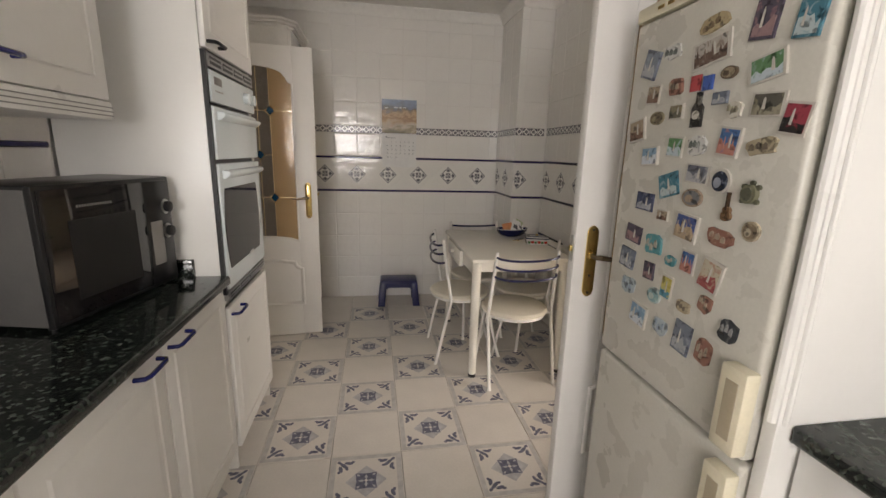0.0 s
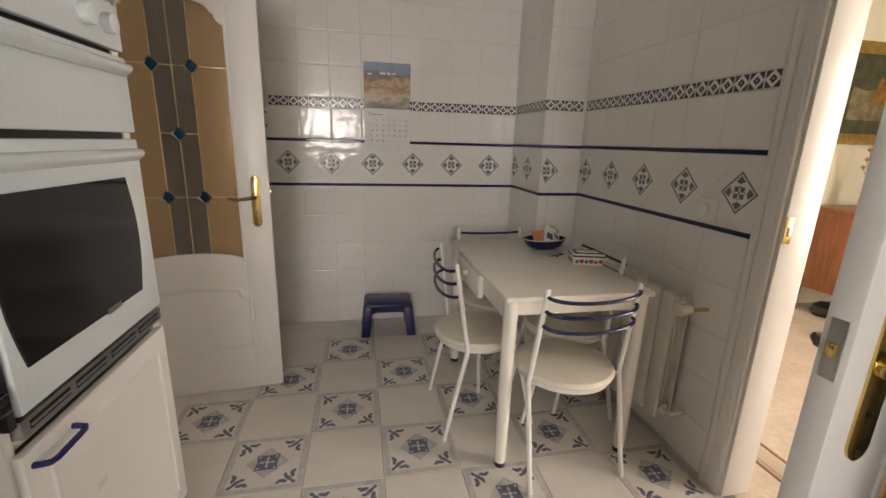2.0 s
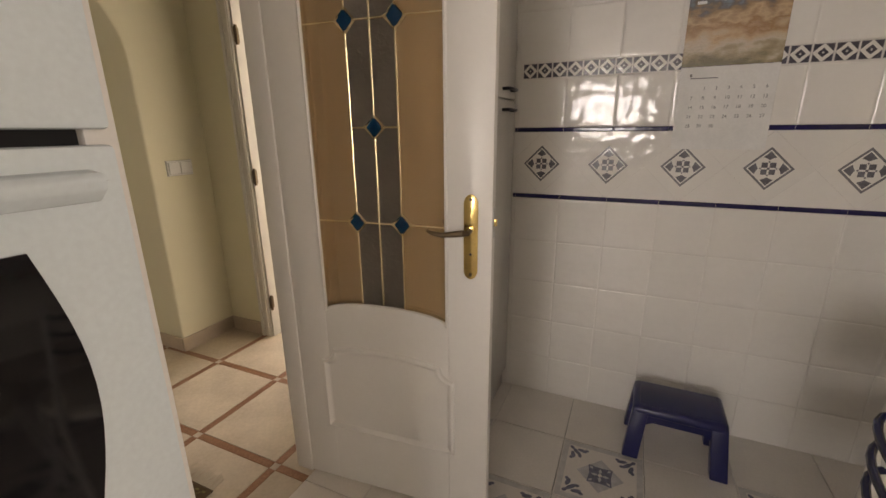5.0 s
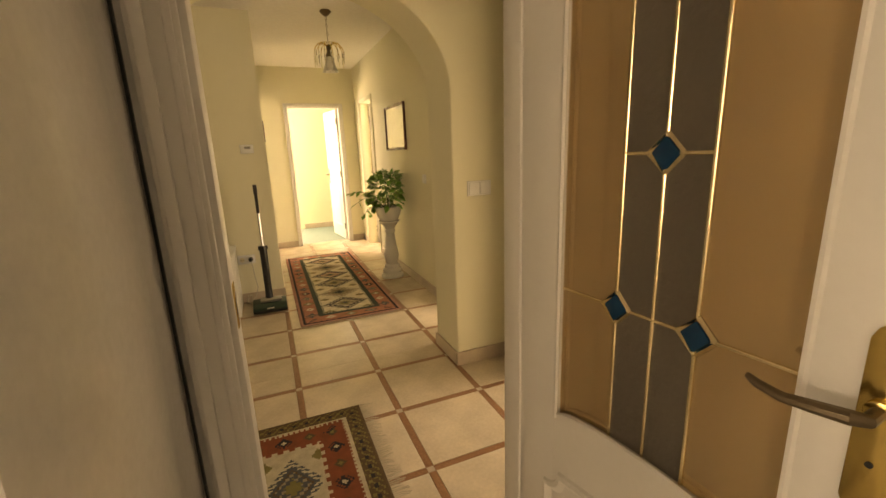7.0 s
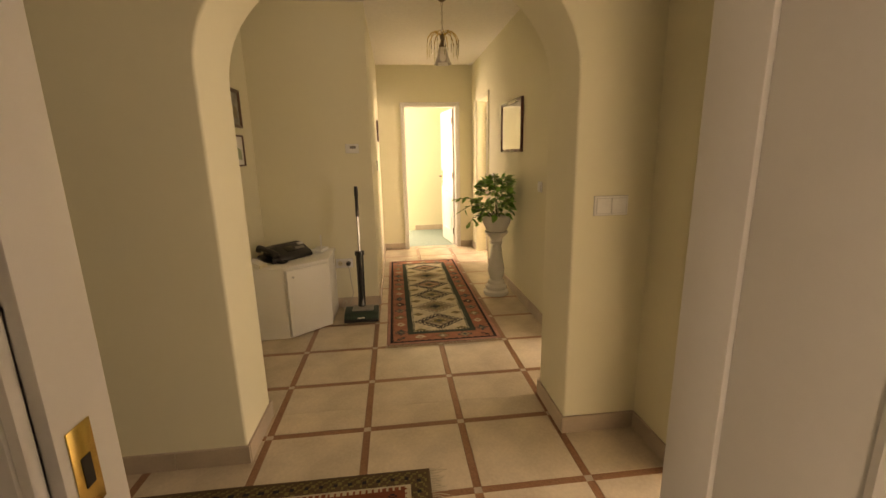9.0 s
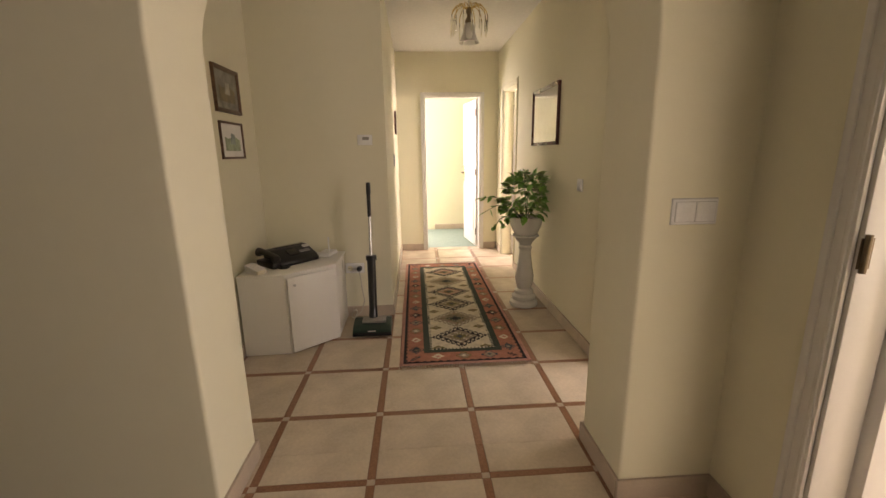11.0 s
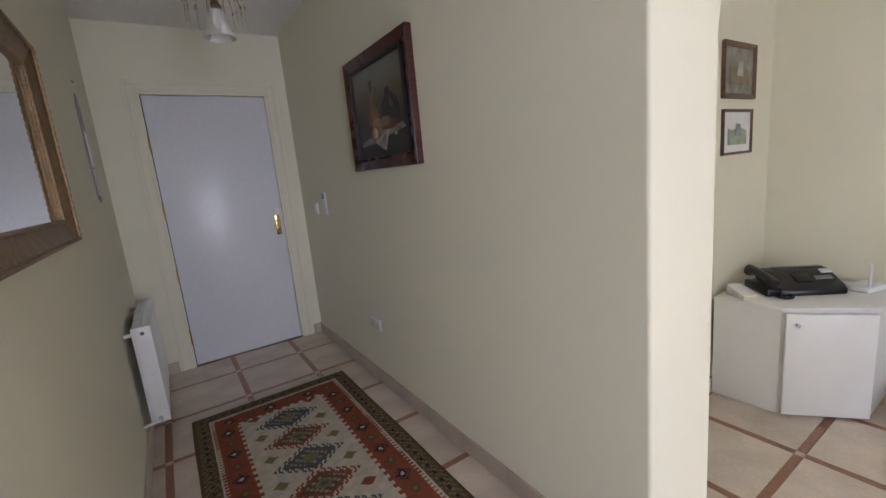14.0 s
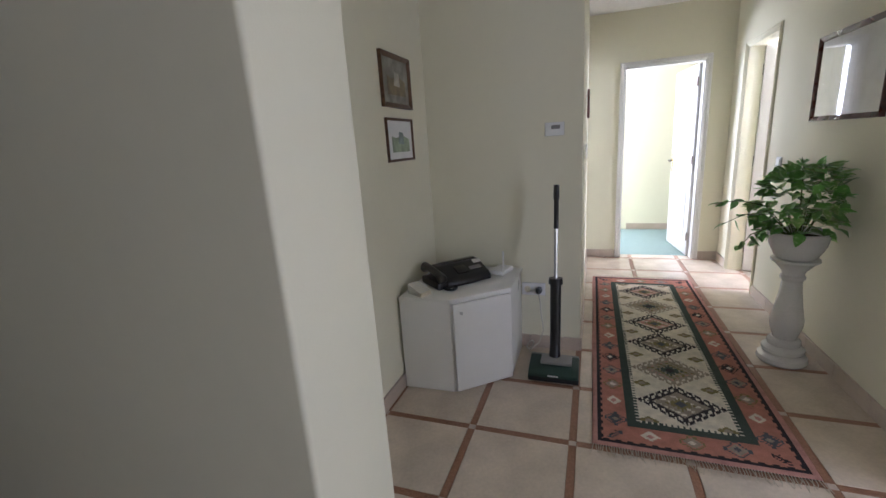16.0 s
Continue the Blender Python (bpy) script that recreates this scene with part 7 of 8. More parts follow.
MAGNETS += [
    ("plum", 1.151, 1.166, 0.073, 0.053, 6),
    ("aqua", 1.060, 1.154, 0.076, 0.064, 0),
    ("slate", 1.166, 1.092, 0.070, 0.062, 6),
    ("plum", 1.066, 1.080, 0.045, 0.051, 0),
    ("aqua", 0.990, 1.127, 0.044, 0.030, 0),
    ("azure", 0.932, 1.138, 0.049, 0.060, 4),
    ("ivorycard", 0.860, 1.126, 0.067, 0.080, 12),
    ("pale", 1.147, 1.016, 0.074, 0.058, 0),
    ("mintoval", 1.032, 1.021, 0.057, 0.047, 0),
]
MAGNETS += [
    ("yellow", 0.990, 1.057, 0.044, 0.068, 4),
    ("straw", 0.923, 1.030, 0.050, 0.035, 6),
    ("rust", 0.862, 1.060, 0.044, 0.050, 12),
    ("sky", 1.085, 0.947, 0.078, 0.069, 6),
    ("pale", 0.993, 0.949, 0.062, 0.052, 14),
    ("slate", 0.913, 0.954, 0.060, 0.083, 6),
    ("rust", 0.843, 0.949, 0.055, 0.071, 6),
    ("black2", 0.787, 1.025, 0.056, 0.053, 6),
]

TINTS = {"slate": ((0.16, 0.19, 0.25), (0.40, 0.42, 0.45)), "white": ((0.72, 0.71, 0.66), (0.16, 0.18, 0.16)), "sand": ((0.46, 0.35, 0.17), (0.24, 0.16, 0.08)), "brown": ((0.50, 0.44, 0.38), (0.17, 0.10, 0.07)),
         "plum": ((0.09, 0.07, 0.11), (0.34, 0.19, 0.20)), "teal": ((0.03, 0.21, 0.29), (0.46, 0.58, 0.60)), "umber": ((0.14, 0.09, 0.05), (0.38, 0.28, 0.16)), "green": ((0.10, 0.27, 0.10), (0.50, 0.62, 0.68))}
TINTS.update({"red": ((0.52, 0.03, 0.04), (0.52, 0.03, 0.04)), "blue": ((0.02, 0.10, 0.45), (0.02, 0.10, 0.45)), "bone": ((0.62, 0.58, 0.48), (0.36, 0.32, 0.22)), "olive": ((0.10, 0.09, 0.07), (0.34, 0.30, 0.20)),
              "crimson": ((0.42, 0.02, 0.05), (0.03, 0.02, 0.02)), "tan": ((0.40, 0.30, 0.20), (0.22, 0.12, 0.08)), "rust": ((0.34, 0.14, 0.09), (0.45, 0.32, 0.22)), "black": ((0.015, 0.015, 0.015), (0.55, 0.52, 0.45))})
TINTS.update({"khaki": ((0.27, 0.22, 0.13), (0.14, 0.13, 0.09)), "khaki2": ((0.34, 0.28, 0.16), (0.18, 0.14, 0.08)), "sky": ((0.20, 0.36, 0.52), (0.62, 0.68, 0.74)), "azure": ((0.03, 0.15, 0.40), (0.55, 0.20, 0.14)),
              "straw": ((0.50, 0.40, 0.24), (0.20, 0.15, 0.10)), "steel": ((0.12, 0.13, 0.17), (0.40, 0.40, 0.42)), "navyoval": ((0.02, 0.03, 0.06), (0.30, 0.34, 0.42)), "turtle": ((0.22, 0.21, 0.12), (0.13, 0.13, 0.08))})
TINTS.update({"brownoval": ((0.38, 0.27, 0.18), (0.20, 0.20, 0.20)), "guitar": ((0.26, 0.13, 0.05), (0.08, 0.04, 0.02)), "navy": ((0.05, 0.07, 0.15), (0.40, 0.42, 0.48)), "cobalt": ((0.05, 0.10, 0.33), (0.50, 0.36, 0.22)),
              "ring": ((0.52, 0.42, 0.28), (0.28, 0.20, 0.12)), "aqua": ((0.05, 0.34, 0.38), (0.45, 0.42, 0.34)), "ivorycard": ((0.56, 0.48, 0.34), (0.38, 0.06, 0.06)), "pale": ((0.44, 0.52, 0.56), (0.30, 0.38, 0.46))})
TINTS.update({"mintoval": ((0.46, 0.56, 0.52), (0.22, 0.42, 0.44)), "yellow": ((0.62, 0.52, 0.08), (0.06, 0.30, 0.40)), "black2": ((0.04, 0.05, 0.06), (0.30, 0.30, 0.30))})
WORDS = {"slate": "blue-grey", "plum": "dark purple", "steel": "grey", "navyoval": "dark oval", "turtle": "olive turtle-shaped", "brownoval": "brown oval", "guitar": "brown guitar-shaped", "ring": "tan round", "khaki2": "khaki oval",
         "mintoval": "pale green round", "black": "black bottle-shaped", "black2": "black map-shaped", "ivorycard": "framed ivory", "pale": "pale map-shaped", "cobalt": "cobalt blue", "navy": "navy"}
made_tints = {}


M_EDGE = mat("magnet_edge", (0.50, 0.47, 0.42), 0.35, vary=0.1)


def printed(name, a, b):
    """A small glazed print: patches of two colours and a dark tone, different on each magnet."""
    m = mat(name, a, 0.22)
    n, l = m.node_tree.nodes, m.node_tree.links
    tc, info, add, ns = n.new("ShaderNodeTexCoord"), n.new("ShaderNodeObjectInfo"), n.new("ShaderNodeVectorMath"), n.new("ShaderNodeTexNoise")
    add.operation = "ADD"
    l.new(tc.outputs["Object"], add.inputs[0])
    l.new(info.outputs["Random"], add.inputs[1])
    l.new(add.outputs[0], ns.inputs["Vector"])
    ns.inputs["Scale"].default_value, ns.inputs["Detail"].default_value, ns.inputs["Distortion"].default_value = 55.0, 3, 0.6
    ramp = n.new("ShaderNodeValToRGB")
    ramp.color_ramp.interpolation = "EASE"
    ramp.color_ramp.elements.new(0.5)
    ramp.color_ramp.elements.new(0.6)
    grey = sum(a) / 3
    soft = tuple(q * 0.72 + grey * 0.20 for q in a)
    for e, (at, c) in zip(ramp.color_ramp.elements, ((0.34, tuple(q * 0.35 for q in soft)), (0.46, soft), (0.56, soft), (0.70, tuple(0.45 * p + 0.5 * q for p, q in zip(soft, b))))):
        e.position, e.color = at, (*c, 1)
    l.new(ns.outputs["Fac"], ramp.inputs["Fac"])
    l.new(ramp.outputs[0], n["Principled BSDF"].inputs["Base Color"])
    return m


def tint_pair(c):
    if c not in made_tints:
        a, b = TINTS[c]
        made_tints[c] = [printed("magnet_" + c, a, b), printed("magnet_print_" + c, b, a), M_EDGE]
    return made_tints[c]


def magnet(c, y, z, w, h, lean, k):
    """A souvenir: a shaped plaque with a raised or printed scene on it, back at x=0 and facing -x."""
    rnd = random.Random(k)
    w, h = w * 0.92, h * 0.92
    th = 0.003 + 0.004 * rnd.random()
    bm = bmesh.new()
    if c in ("navyoval", "brownoval", "ring", "khaki2", "mintoval", "umber"):
        add_prism(bm, arc(0, 0, w / 2, 0, 345, 23, h / 2), 0, -th, 0, 2 if c == "navyoval" else 0)
        add_prism(bm, arc(0, 0, w * 0.40, 0, 340, 17, h * 0.40), 0, -th - 0.0012, -th, 0 if c == "navyoval" else 1)
        add_prism(bm, arc(0.1 * w, -0.06 * h, w * 0.2, 0, 320, 8, h * 0.22), 0, -th - 0.002, -th - 0.001, 1 if c == "navyoval" else 0)
    elif c == "turtle":
        add_prism(bm, arc(0, 0, w * 0.36, 0, 340, 17, h * 0.40), 0, -0.010, 0, 0)
        add_prism(bm, arc(0, 0, w * 0.24, 0, 330, 11, h * 0.27), 0, -0.013, -0.009, 1)
        for a in (40, 140, 220, 320, 95):
            add_prism(bm, arc(w * 0.42 * math.cos(radians(a)), h * 0.46 * math.sin(radians(a)), w * 0.11, 0, 315, 7), 0, -0.006, 0, 1)
    elif c == "guitar":
        add_prism(bm, arc(0, -h * 0.30, w * 0.40, 0, 340, 17, h * 0.17), 0, -0.007, 0, 0)
        add_prism(bm, arc(0, -h * 0.10, w * 0.30, 0, 340, 17, h * 0.13), 0, -0.007, 0, 0)
        add_prism(bm, [(-w * 0.07, -0.1 * h), (w * 0.07, -0.1 * h), (w * 0.07, h * 0.42), (w * 0.12, h * 0.5), (-w * 0.12, h * 0.5), (-w * 0.07, h * 0.42)], 0, -0.0085, -0.001, 1)
    elif c == "black":
        add_prism(bm, [(-w * 0.45, -h / 2), (w * 0.45, -h / 2), (w * 0.45, h * 0.05), (w * 0.16, h * 0.22), (w * 0.16, h / 2), (-w * 0.16, h / 2), (-w * 0.16, h * 0.22), (-w * 0.45, h * 0.05)], 0, -0.008, 0, 0)
        add_prism(bm, arc(0, -h * 0.15, w * 0.33, 0, 340, 17, h * 0.13), 0, -0.0092, -0.0078, 1)
    elif c in ("bone", "black2", "pale", "rust", "aqua", "straw", "white", "sand"):
        n = 13
        pts = [((0.40 + 0.12 * rnd.random()) * w * (math.copysign(abs(math.cos(a)) ** 0.6, math.cos(a))), (0.38 + 0.14 * rnd.random()) * h * (math.copysign(abs(math.sin(a)) ** 0.6, math.sin(a)))) for a in (2 * math.pi * i / n for i in range(n))]
        add_prism(bm, pts, 0, -th, 0, 0)
        for i in range(3):
            u, v = (-0.24 + 0.22 * i) * w, (rnd.random() - 0.5) * 0.3 * h
            add_prism(bm, [(u, v - 0.14 * h), (u + 0.15 * w, v - 0.14 * h), (u + 0.15 * w, v + 0.10 * h), (u + 0.07 * w, v + 0.22 * h), (u, v + 0.10 * h)], 0, -th - 0.0025, -th, 1)
    else:
        e = 0.42
        add_box(bm, -th, 0, -w / 2, w / 2, -h / 2, h / 2, 2 if c not in ("plum", "slate", "navy", "red", "blue", "teal") else 0)
        add_box(bm, -th - 0.0006, -th + 0.0004, -w * e, w * e, -h * e, h * e, 0)
        if c not in ("red", "blue"):
            ridge = [(-w * e, -h * e), (w * e, -h * e)] + [(w * e * (1 - 2 * i / 6), h * (-0.20 + 0.30 * rnd.random())) for i in range(7)]
            add_prism(bm, ridge, 0, -th - 0.0012, -th - 0.0005, 1)
            u = (rnd.random() - 0.5) * w * 0.4
            add_prism(bm, [(u - 0.05 * w, -h * 0.2), (u + 0.05 * w, -h * 0.2), (u + 0.035 * w, h * 0.2), (u, h * 0.30), (u - 0.035 * w, h * 0.2)], 0, -th - 0.0017, -th - 0.001, 2)
            if c in ("brown", "azure", "cobalt"):
                for i in range(4):
                    q = -w * 0.32 + i * w * 0.2
                    add_prism(bm, [(q, -h * 0.3), (q + w * 0.1, -h * 0.3), (q + w * 0.05, h * (0.05 + 0.25 * rnd.random()))], 0, -th - 0.0022, -th - 0.001, 1)
    word = WORDS.get(c, c)
    o = single("fridge_magnet", bm, tint_pair(c), word + " souvenir magnet stuck on the fridge door", "magnet", "souvenir magnets on the fridge")
    o.matrix_basis = pose(0.7796, y, z, lean, 0, 0)


for k, (c, y, z, w, h, lean) in enumerate(MAGNETS):
    magnet(c, max(y, 0.708 + w / 2), z, w, h, lean, k)

# ---- tiles, last: kitchen floor, kitchen walls, hall floor ----
TS = 0.32
X0, Y0 = 0.0, 2.27


def add_flat(bm, pts, z, mi):
    f = bm.faces.new([bm.verts.new((u, v, z)) for u, v in pts])
    f.material_index = mi
    f.normal_update()
    if f.normal.z < 0:
        f.normal_flip()


def floor_tile_mesh(w, h, decor):
    bm = bmesh.new()
    add_box(bm, -w / 2, w / 2, -h / 2, h / 2, -0.008, 0.0)
    bmesh.ops.bevel(bm, geom=[e for e in bm.edges if all(v.co.z > -0.001 for v in e.verts)], offset=0.0015, segments=1, affect="EDGES")
    if decor:
        z = 0.0004
        o, i = 0.155, 0.133
        for a in range(4):
            c, s = round(math.cos(a * math.pi / 2)), round(math.sin(a * math.pi / 2))
            rot = lambda u, v: (c * u - s * v, s * u + c * v)
            add_flat(bm, [rot(*p) for p in ((-o, -o), (o, -o), (i, -i), (-i, -i))], z, 1)
            # corner sprig: stem and three lobes
            for (u, v, ru, rv, an) in ((0.098, 0.098, 0.026, 0.009, 45), (0.112, 0.078, 0.020, 0.009, 75), (0.078, 0.112, 0.020, 0.009, 15), (0.120, 0.120, 0.011, 0.008, 45), (0.078, 0.085, 0.010, 0.007, 10), (0.118, 0.060, 0.009, 0.007, 95), (0.060, 0.118, 0.009, 0.007, 0)):
                ca, sa = math.cos(radians(an)), math.sin(radians(an))
                add_flat(bm, [rot(u + ca * p - sa * q, v + sa * p + ca * q) for p, q in arc(0, 0, ru, 0, 324, 9, rv)], z, 2)
            add_flat(bm, [rot(*p) for p in ((0.006, 0.0), (0.020, -0.007), (0.036, 0.0), (0.020, 0.007))], z + 0.0010, 3)
            add_flat(bm, [rot(*p) for p in ((0.026, 0.026), (0.038, 0.030), (0.040, 0.040), (0.030, 0.038))], z + 0.0010, 3)
        add_flat(bm, [(-0.088, 0), (0, -0.088), (0.088, 0), (0, 0.088)], z, 3)
        add_flat(bm, [(-0.046, -0.046), (0.0, -0.041), (0.046, -0.046), (0.041, 0.0), (0.046, 0.046), (0.0, 0.041), (-0.046, 0.046), (-0.041, 0.0)], z + 0.0005, 2)
        add_flat(bm, arc(0, 0, 0.008, 0, 315, 7), z + 0.0014, 0)
    me = bpy.data.meshes.new("tile")
    bm.to_mesh(me)
    bm.free()
    for m in (M_FTILE, M_FBAND, M_INK, M_FPALE):
        me.materials.append(m)
    return me


cache = {}
for j in range(-19, 6):
    for i in range(-4, 6):
        cx, cy = X0 + i * TS, Y0 + j * TS
        a0, a1 = max(cx - TS / 2 + 0.0015, KX0), min(cx + TS / 2 - 0.0015, KX1 + 0.004)
        b0, b1 = max(cy - TS / 2 + 0.0015, KY0), min(cy + TS / 2 - 0.0015, KY1 + 0.004)
        if a1 - a0 < 0.01 or b1 - b0 < 0.01:
            continue
        whole = a1 - a0 > TS - 0.004 and b1 - b0 > TS - 0.004
        key = (round(a1 - a0, 4), round(b1 - b0, 4), whole and (i + j) % 2 == 0 and j <= 4)
        if key not in cache:
            cache[key] = floor_tile_mesh(*key)
        o = new("tile", cache[key])
        o.parent, o.location = fl_k, ((a0 + a1) / 2, (b0 + b1) / 2, 0)


# wall tiles: u runs along the wall, v up, w out of the wall
def wall_frame(axis, face, sign):
    """Turns (u, w, v) of a tile into the room: axis 0 walls face along x, axis 1 along y."""
    if axis == 1:
        return Matrix(((1, 0, 0, 0), (0, sign, 0, face), (0, 0, 1, 0), (0, 0, 0, 1)))
    return Matrix(((0, sign, 0, face), (1, 0, 0, 0), (0, 0, 1, 0), (0, 0, 0, 1)))


def plain_tile(w, h, m, t=0.006, bev=0.0035):
    if bev > 0.004:
        bm = box(0.0006, w - 0.0006, 0.0, t, 0.0006, h - 0.0006)
        bmesh.ops.bevel(bm, geom=[e for e in bm.edges if all(v.co.y > t - 0.001 for v in e.verts)], offset=bev, segments=2, affect="EDGES", profile=0.5)
        return bm
    # cushioned edge: the glaze falls away in three shallow steps
    bm = bmesh.new()
    k = min(1.0, w / 0.06, h / 0.06)
    rings = []
    for inset, y in ((0.0006, 0.0), (0.0006, t - 0.003), (0.0025 * k, t - 0.00095), (0.0055 * k, t - 0.00026), (0.0085 * k, t)):
        rings.append([bm.verts.new(p) for p in ((inset, y, inset), (w - inset, y, inset), (w - inset, y, h - inset), (inset, y, h - inset))])
    for lo, hi in zip(rings, rings[1:]):
        for i in range(4):
            bm.faces.new((lo[i], lo[(i + 1) % 4], hi[(i + 1) % 4], hi[i]))
    bm.faces.new(rings[-1])
    bm.faces.new(rings[0][::-1])
    return bm


def motif(bm, cx, cz, s, y, idx):
    """The printed diamond: frame, four lobes and a heart."""
    def face(pts, mi, dy=0.0):
        f = bm.faces.new([bm.verts.new((cx + u * s, y + dy, cz + v * s)) for u, v in pts])
        f.material_index = mi
    for q in range(4):
        c, n = round(math.cos(q * math.pi / 2)), round(math.sin(q * math.pi / 2))
        r = lambda u, v: (c * u - n * v, n * u + c * v)
        face([r(*p) for p in ((1.0, 0), (0, 1.0), (0, 0.87), (0.87, 0))], idx[1])
        face([r(*p) for p in ((0.80, 0.0), (0.52, 0.26), (0.46, 0.10), (0.40, 0.0), (0.46, -0.10), (0.52, -0.26))], idx[0])
        face([r(*p) for p in ((0.04, 0.04), (0.28, 0.04), (0.28, 0.28), (0.04, 0.28))], idx[0])
        face([r(*p) for p in ((0.26, 0.0), (0.31, -0.05), (0.36, 0.0), (0.31, 0.05))], idx[1])
    face([(-0.05, -0.05), (0.05, -0.05), (0.05, 0.05), (-0.05, 0.05)], idx[1], 0.0002)


def finish(bm, mats):
    bmesh.ops.recalc_face_normals(bm, faces=[f for f in bm.faces if f.material_index == 0])
    for f in bm.faces:
        f.smooth = False
    me = bpy.data.meshes.new("tile")
    bm.to_mesh(me)
    bm.free()
    for m in mats:
        me.materials.append(m)
    return me


tiles = {}
uneven = random.Random(21)


def tile_wall(root, axis, face, sign, u0, u1, phase, deco0, deco_step, z_off=0.0):
    fr = wall_frame(axis, face, sign)

    def put(name, me, u, z):
        o = new(name, me)
        o.parent = root
        o.matrix_basis = fr @ Matrix.Translation((u, 0, z + z_off)) @ Matrix.Rotation(uneven.uniform(-0.007, 0.007) if name == "tile" else 0.0, 4, "X") @ Matrix.Rotation(uneven.uniform(-0.006, 0.006) if name == "tile" else 0.0, 4, "Z")

    def row(z0, z1, pitch, name, m, t=0.006, bev=0.0035, deco=False):
        k0 = math.floor((u0 - phase) / pitch)
        u = phase + k0 * pitch
        while u < u1 - 0.004:
            a, b = max(u, u0), min(u + pitch, u1)
            spans = [(a, b)]
            for p, q in spans:
                if q - p < 0.004:
                    continue
                key = (name, round(q - p, 3), round(z1 - z0, 3))
                if key not in tiles:
                    bm = plain_tile(q - p, z1 - z0, m, t, bev)
                    if deco:
                        w = (q - p) / 2
                        h = (z1 - z0) / 2
                        y = t + 0.0004

                        def fc(pts, mi, dy=0.0):
                            f = bm.faces.new([bm.verts.new((w + x * h, y + dy, h + v * h)) for x, v in pts])
                            f.material_index = mi
                        if q - p > 0.05:
                            for s in (-1, 1):
                                for v in (-1, 1):
                                    fc([(s * 0.90, v * 0.90), (s * 0.90, v * 0.08), (s * 0.08, v * 0.90)], 1)
                                fc([(-0.96, s * 0.96), (0.96, s * 0.96), (0.96, s * 0.89), (-0.96, s * 0.89)], 2)
                                fc([(s * 0.96, -0.89), (s * 0.96, 0.89), (s * 0.89, 0.89), (s * 0.89, -0.89)], 2)
                            fc([(-0.50, 0), (0, -0.50), (0.50, 0), (0, 0.50)], 1)
                            fc([(-0.14, 0), (0, -0.14), (0.14, 0), (0, 0.14)], 2, 0.0003)
                    tiles[key] = finish(bm, [m, M_INKG, M_FBAND])
                put(name, tiles[key], p, z0)
            u += pitch
    P = 0.203
    for z in (0.0, 0.2015, 0.4045, 0.6075, 0.8105):
        row(z, z + 0.2025 if z else 0.2015, P, "tile", M_WTILE)
    row(1.013, 1.033, P, "listel", M_NAVY, 0.011, 0.005)
    row(1.309, 1.329, P, "listel", M_NAVY, 0.011, 0.005)
    row(1.329, 1.532, P, "tile", M_WTILE)
    row(1.532, 1.594, 0.0625, "border_tile", M_WTILE, deco=True)
    for z in (1.594, 1.797, 2.0, 2.203):
        row(z, z + 0.203, P, "tile", M_WTILE)
    row(2.406, 2.55, P, "tile", M_WTILE)
    # the band of diagonal tiles
    h = 0.138
    zc = 1.171
    half = deco_step / 2
    k = math.floor((u0 - deco0) / deco_step) - 1
    c = deco0 + k * deco_step
    while c < u1 + deco_step:
        for kind in ("diamond", "upper", "lower"):
            cc_ = c if kind == "diamond" else c + half
            g = 0.0012
            if kind == "diamond":
                pts = [(cc_ - half + g, zc), (cc_, zc - h + g), (cc_ + half - g, zc), (cc_, zc + h - g)]
            elif kind == "upper":
                pts = [(cc_ - half + g * 2, zc + h), (cc_, zc + g * 2), (cc_ + half - g * 2, zc + h)]
            else:
                pts = [(cc_ - half + g * 2, zc - h), (cc_ + half - g * 2, zc - h), (cc_, zc - g * 2)]

            def clip(ps, lim, keep):
                out = []
                for i, p in enumerate(ps):
                    q = ps[(i + 1) % len(ps)]
                    pin, qin = keep(p[0]), keep(q[0])
                    if pin:
                        out.append(p)
                    if pin != qin:
                        t = (lim - p[0]) / (q[0] - p[0])
                        out.append((lim, p[1] + t * (q[1] - p[1])))
                return out
            for lim, keep in ((u0, lambda x: x >= u0), (u1, lambda x: x <= u1)):
                pts = clip(pts, lim, keep) if pts else pts
            if len(pts) < 3 or max(p[0] for p in pts) - min(p[0] for p in pts) < 0.006:
                continue
            uncut = min(p[0] for p in pts) > u0 + 1e-4 and max(p[0] for p in pts) < u1 - 1e-4
            key = (kind, round(deco_step, 3)) if uncut else (kind, root.name, round(c, 3))
            if key not in tiles:
                bm = bmesh.new()
                add_prism(bm, [(p[0] - cc_, p[1] - zc) for p in pts], 1, 0.0, 0.0055)
                if kind == "diamond" and u0 < c - 0.02 and c + 0.02 < u1:
                    lo, hi = u0 - cc_, u1 - cc_
                    before = set(bm.verts)
                    motif(bm, 0, 0, 0.080, 0.0060, (1, 2))
                    for v in bm.verts:
                        if v not in before:
                            v.co.x = min(max(v.co.x, lo), hi)
                tiles[key] = finish(bm, [M_WTILE, M_INKM, M_LINE])
            put("decor_tile" if kind == "diamond" else "triangle_tile", tiles[key], cc_, zc)
        c += deco_step


tile_wall(w_far, 1, KY1 + 0.006, -1, -0.515, 1.20, -0.299, -0.387, 0.2813)
tile_wall(w_col, 0, 1.206, -1, 3.50, KY1, 3.50, 3.718, 0.252, 0.003)
tile_wall(w_col, 1, 3.506, -1, 1.20, KX1, 1.26, 1.239, 0.2813, 0.003)
tile_wall(w_right, 0, KX1 + 0.006, -1, 2.235, 3.50, 2.24, 2.315, 0.279, 0.006)

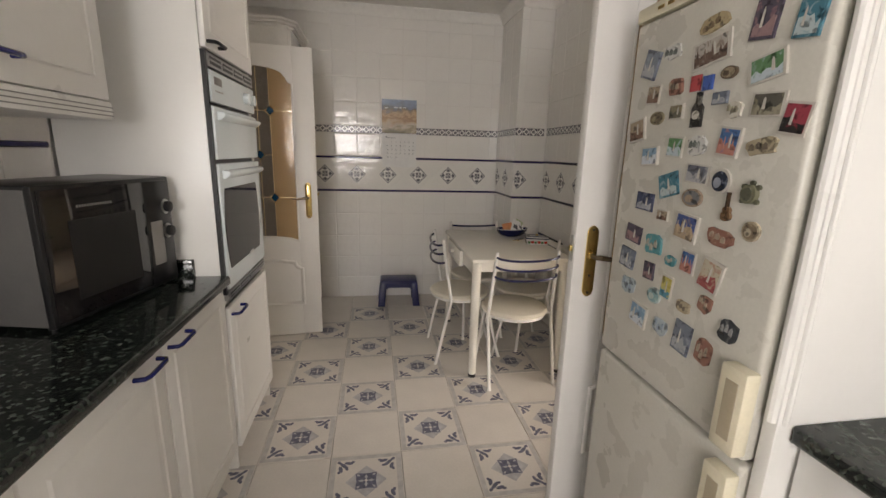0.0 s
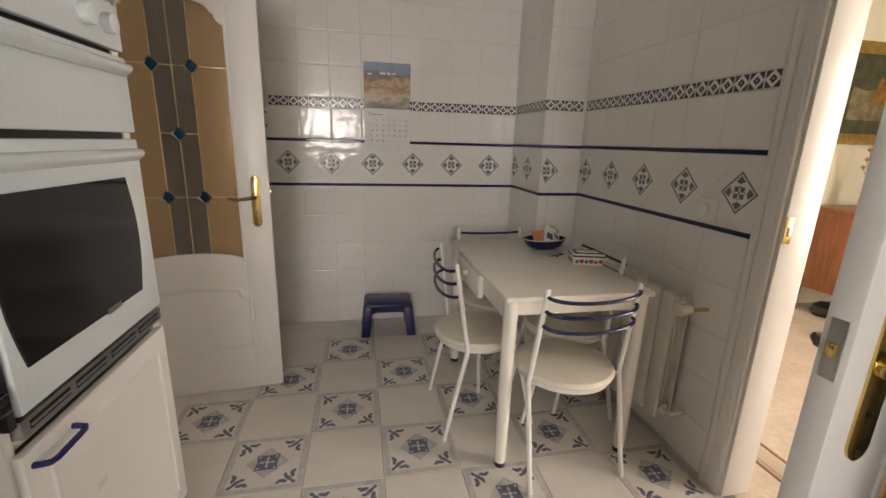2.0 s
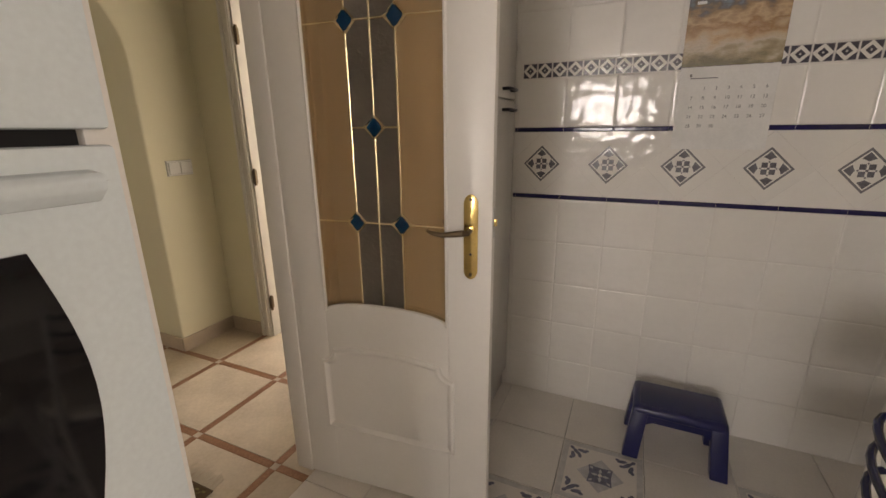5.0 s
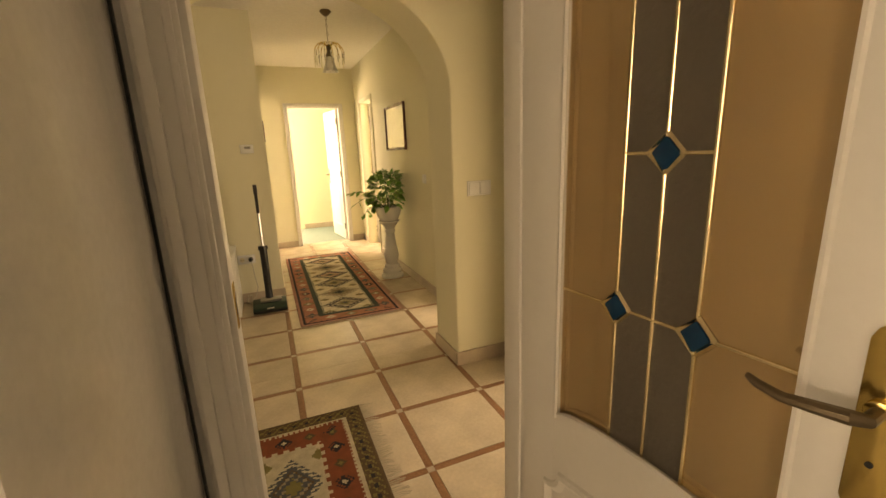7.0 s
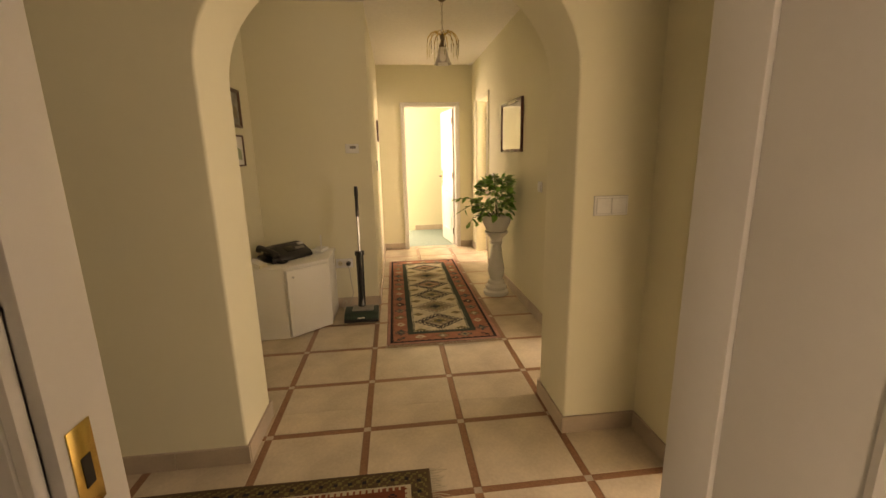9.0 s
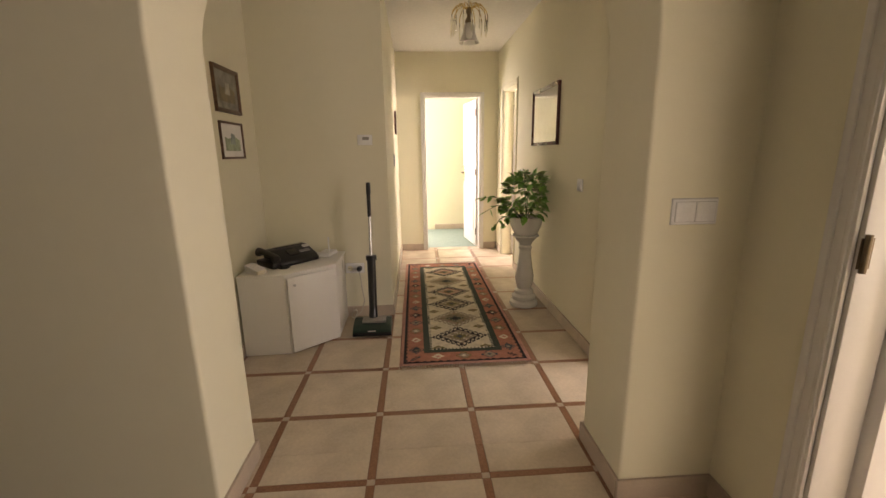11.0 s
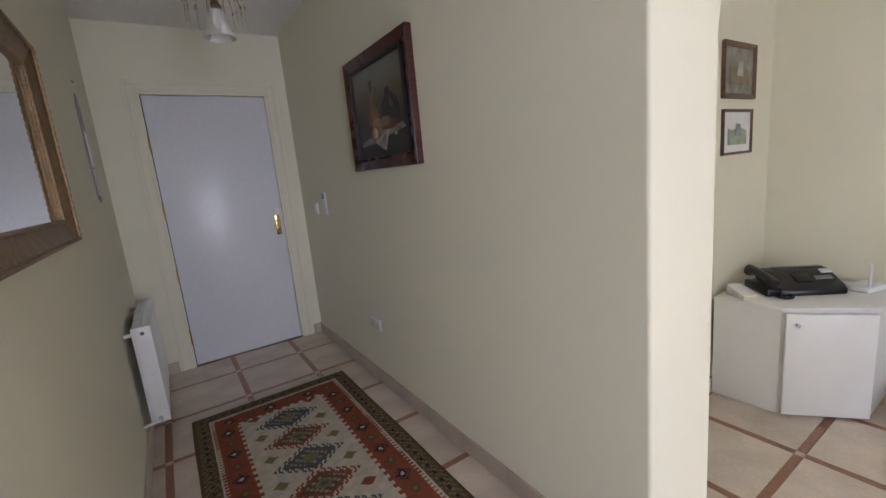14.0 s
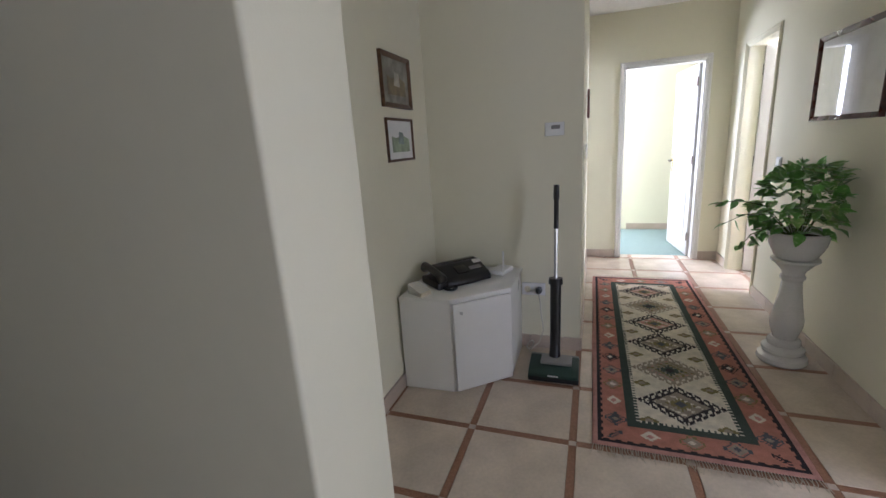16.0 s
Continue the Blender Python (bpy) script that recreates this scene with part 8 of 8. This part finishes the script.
# hall floor: square tiles between terracotta strips
GX, GY, PX, PY = -1.69, 2.115, 0.4655, 0.4805
SW = 0.034
hall_me, strip_u, strip_v = {}, {}, {}
REGIONS = [(ARX, VX1 + 0.08, VY0, HY1 + 0.12), (ALX, ARX, ALY, HY1), (HX0 - 0.12, ALX, HY0, HY1 + 0.12)]


def hall_piece(name, a0, a1, b0, b1, m, top, store):
    if a1 - a0 < 0.008 or b1 - b0 < 0.008:
        return
    key = (round(a1 - a0, 3), round(b1 - b0, 3))
    if key not in store:
        bm = box(-(a1 - a0) / 2, (a1 - a0) / 2, -(b1 - b0) / 2, (b1 - b0) / 2, -0.01, top)
        bmesh.ops.bevel(bm, geom=[e for e in bm.edges if all(v.co.z > -0.005 for v in e.verts)], offset=0.0012, segments=1, affect="EDGES")
        store[key] = mesh_of(name, bm, m)
    o = new(name, store[key])
    o.parent, o.location = fl_h, ((a0 + a1) / 2, (b0 + b1) / 2, 0)


for rx0, rx1, ry0, ry1 in REGIONS:
    for i in range(-12, 3):
        for j in range(-8, 6):
            gx, gy = GX + i * PX, GY + j * PY
            cl = lambda a, lo, hi: min(max(a, lo), hi)
            e = SW / 2
            hall_piece("tile", cl(gx + e + 0.001, rx0, rx1), cl(gx + PX - e - 0.001, rx0, rx1), cl(gy + e + 0.001, ry0, ry1), cl(gy + PY - e - 0.001, ry0, ry1), M_HTILE, 0.0, hall_me)
            hall_piece("strip", cl(gx - e, rx0, rx1), cl(gx + e, rx0, rx1), cl(gy + e, ry0, ry1), cl(gy + PY - e, ry0, ry1), M_STRIP, -0.0008, strip_u)
            hall_piece("strip", cl(gx + e, rx0, rx1), cl(gx + PX - e, rx0, rx1), cl(gy - e, ry0, ry1), cl(gy + e, ry0, ry1), M_STRIP, -0.0008, strip_v)
            hall_piece("insert", cl(gx - e + 0.001, rx0, rx1), cl(gx + e - 0.001, rx0, rx1), cl(gy - e + 0.001, ry0, ry1), cl(gy + e - 0.001, ry0, ry1), M_SKIRT, -0.0006, strip_u)
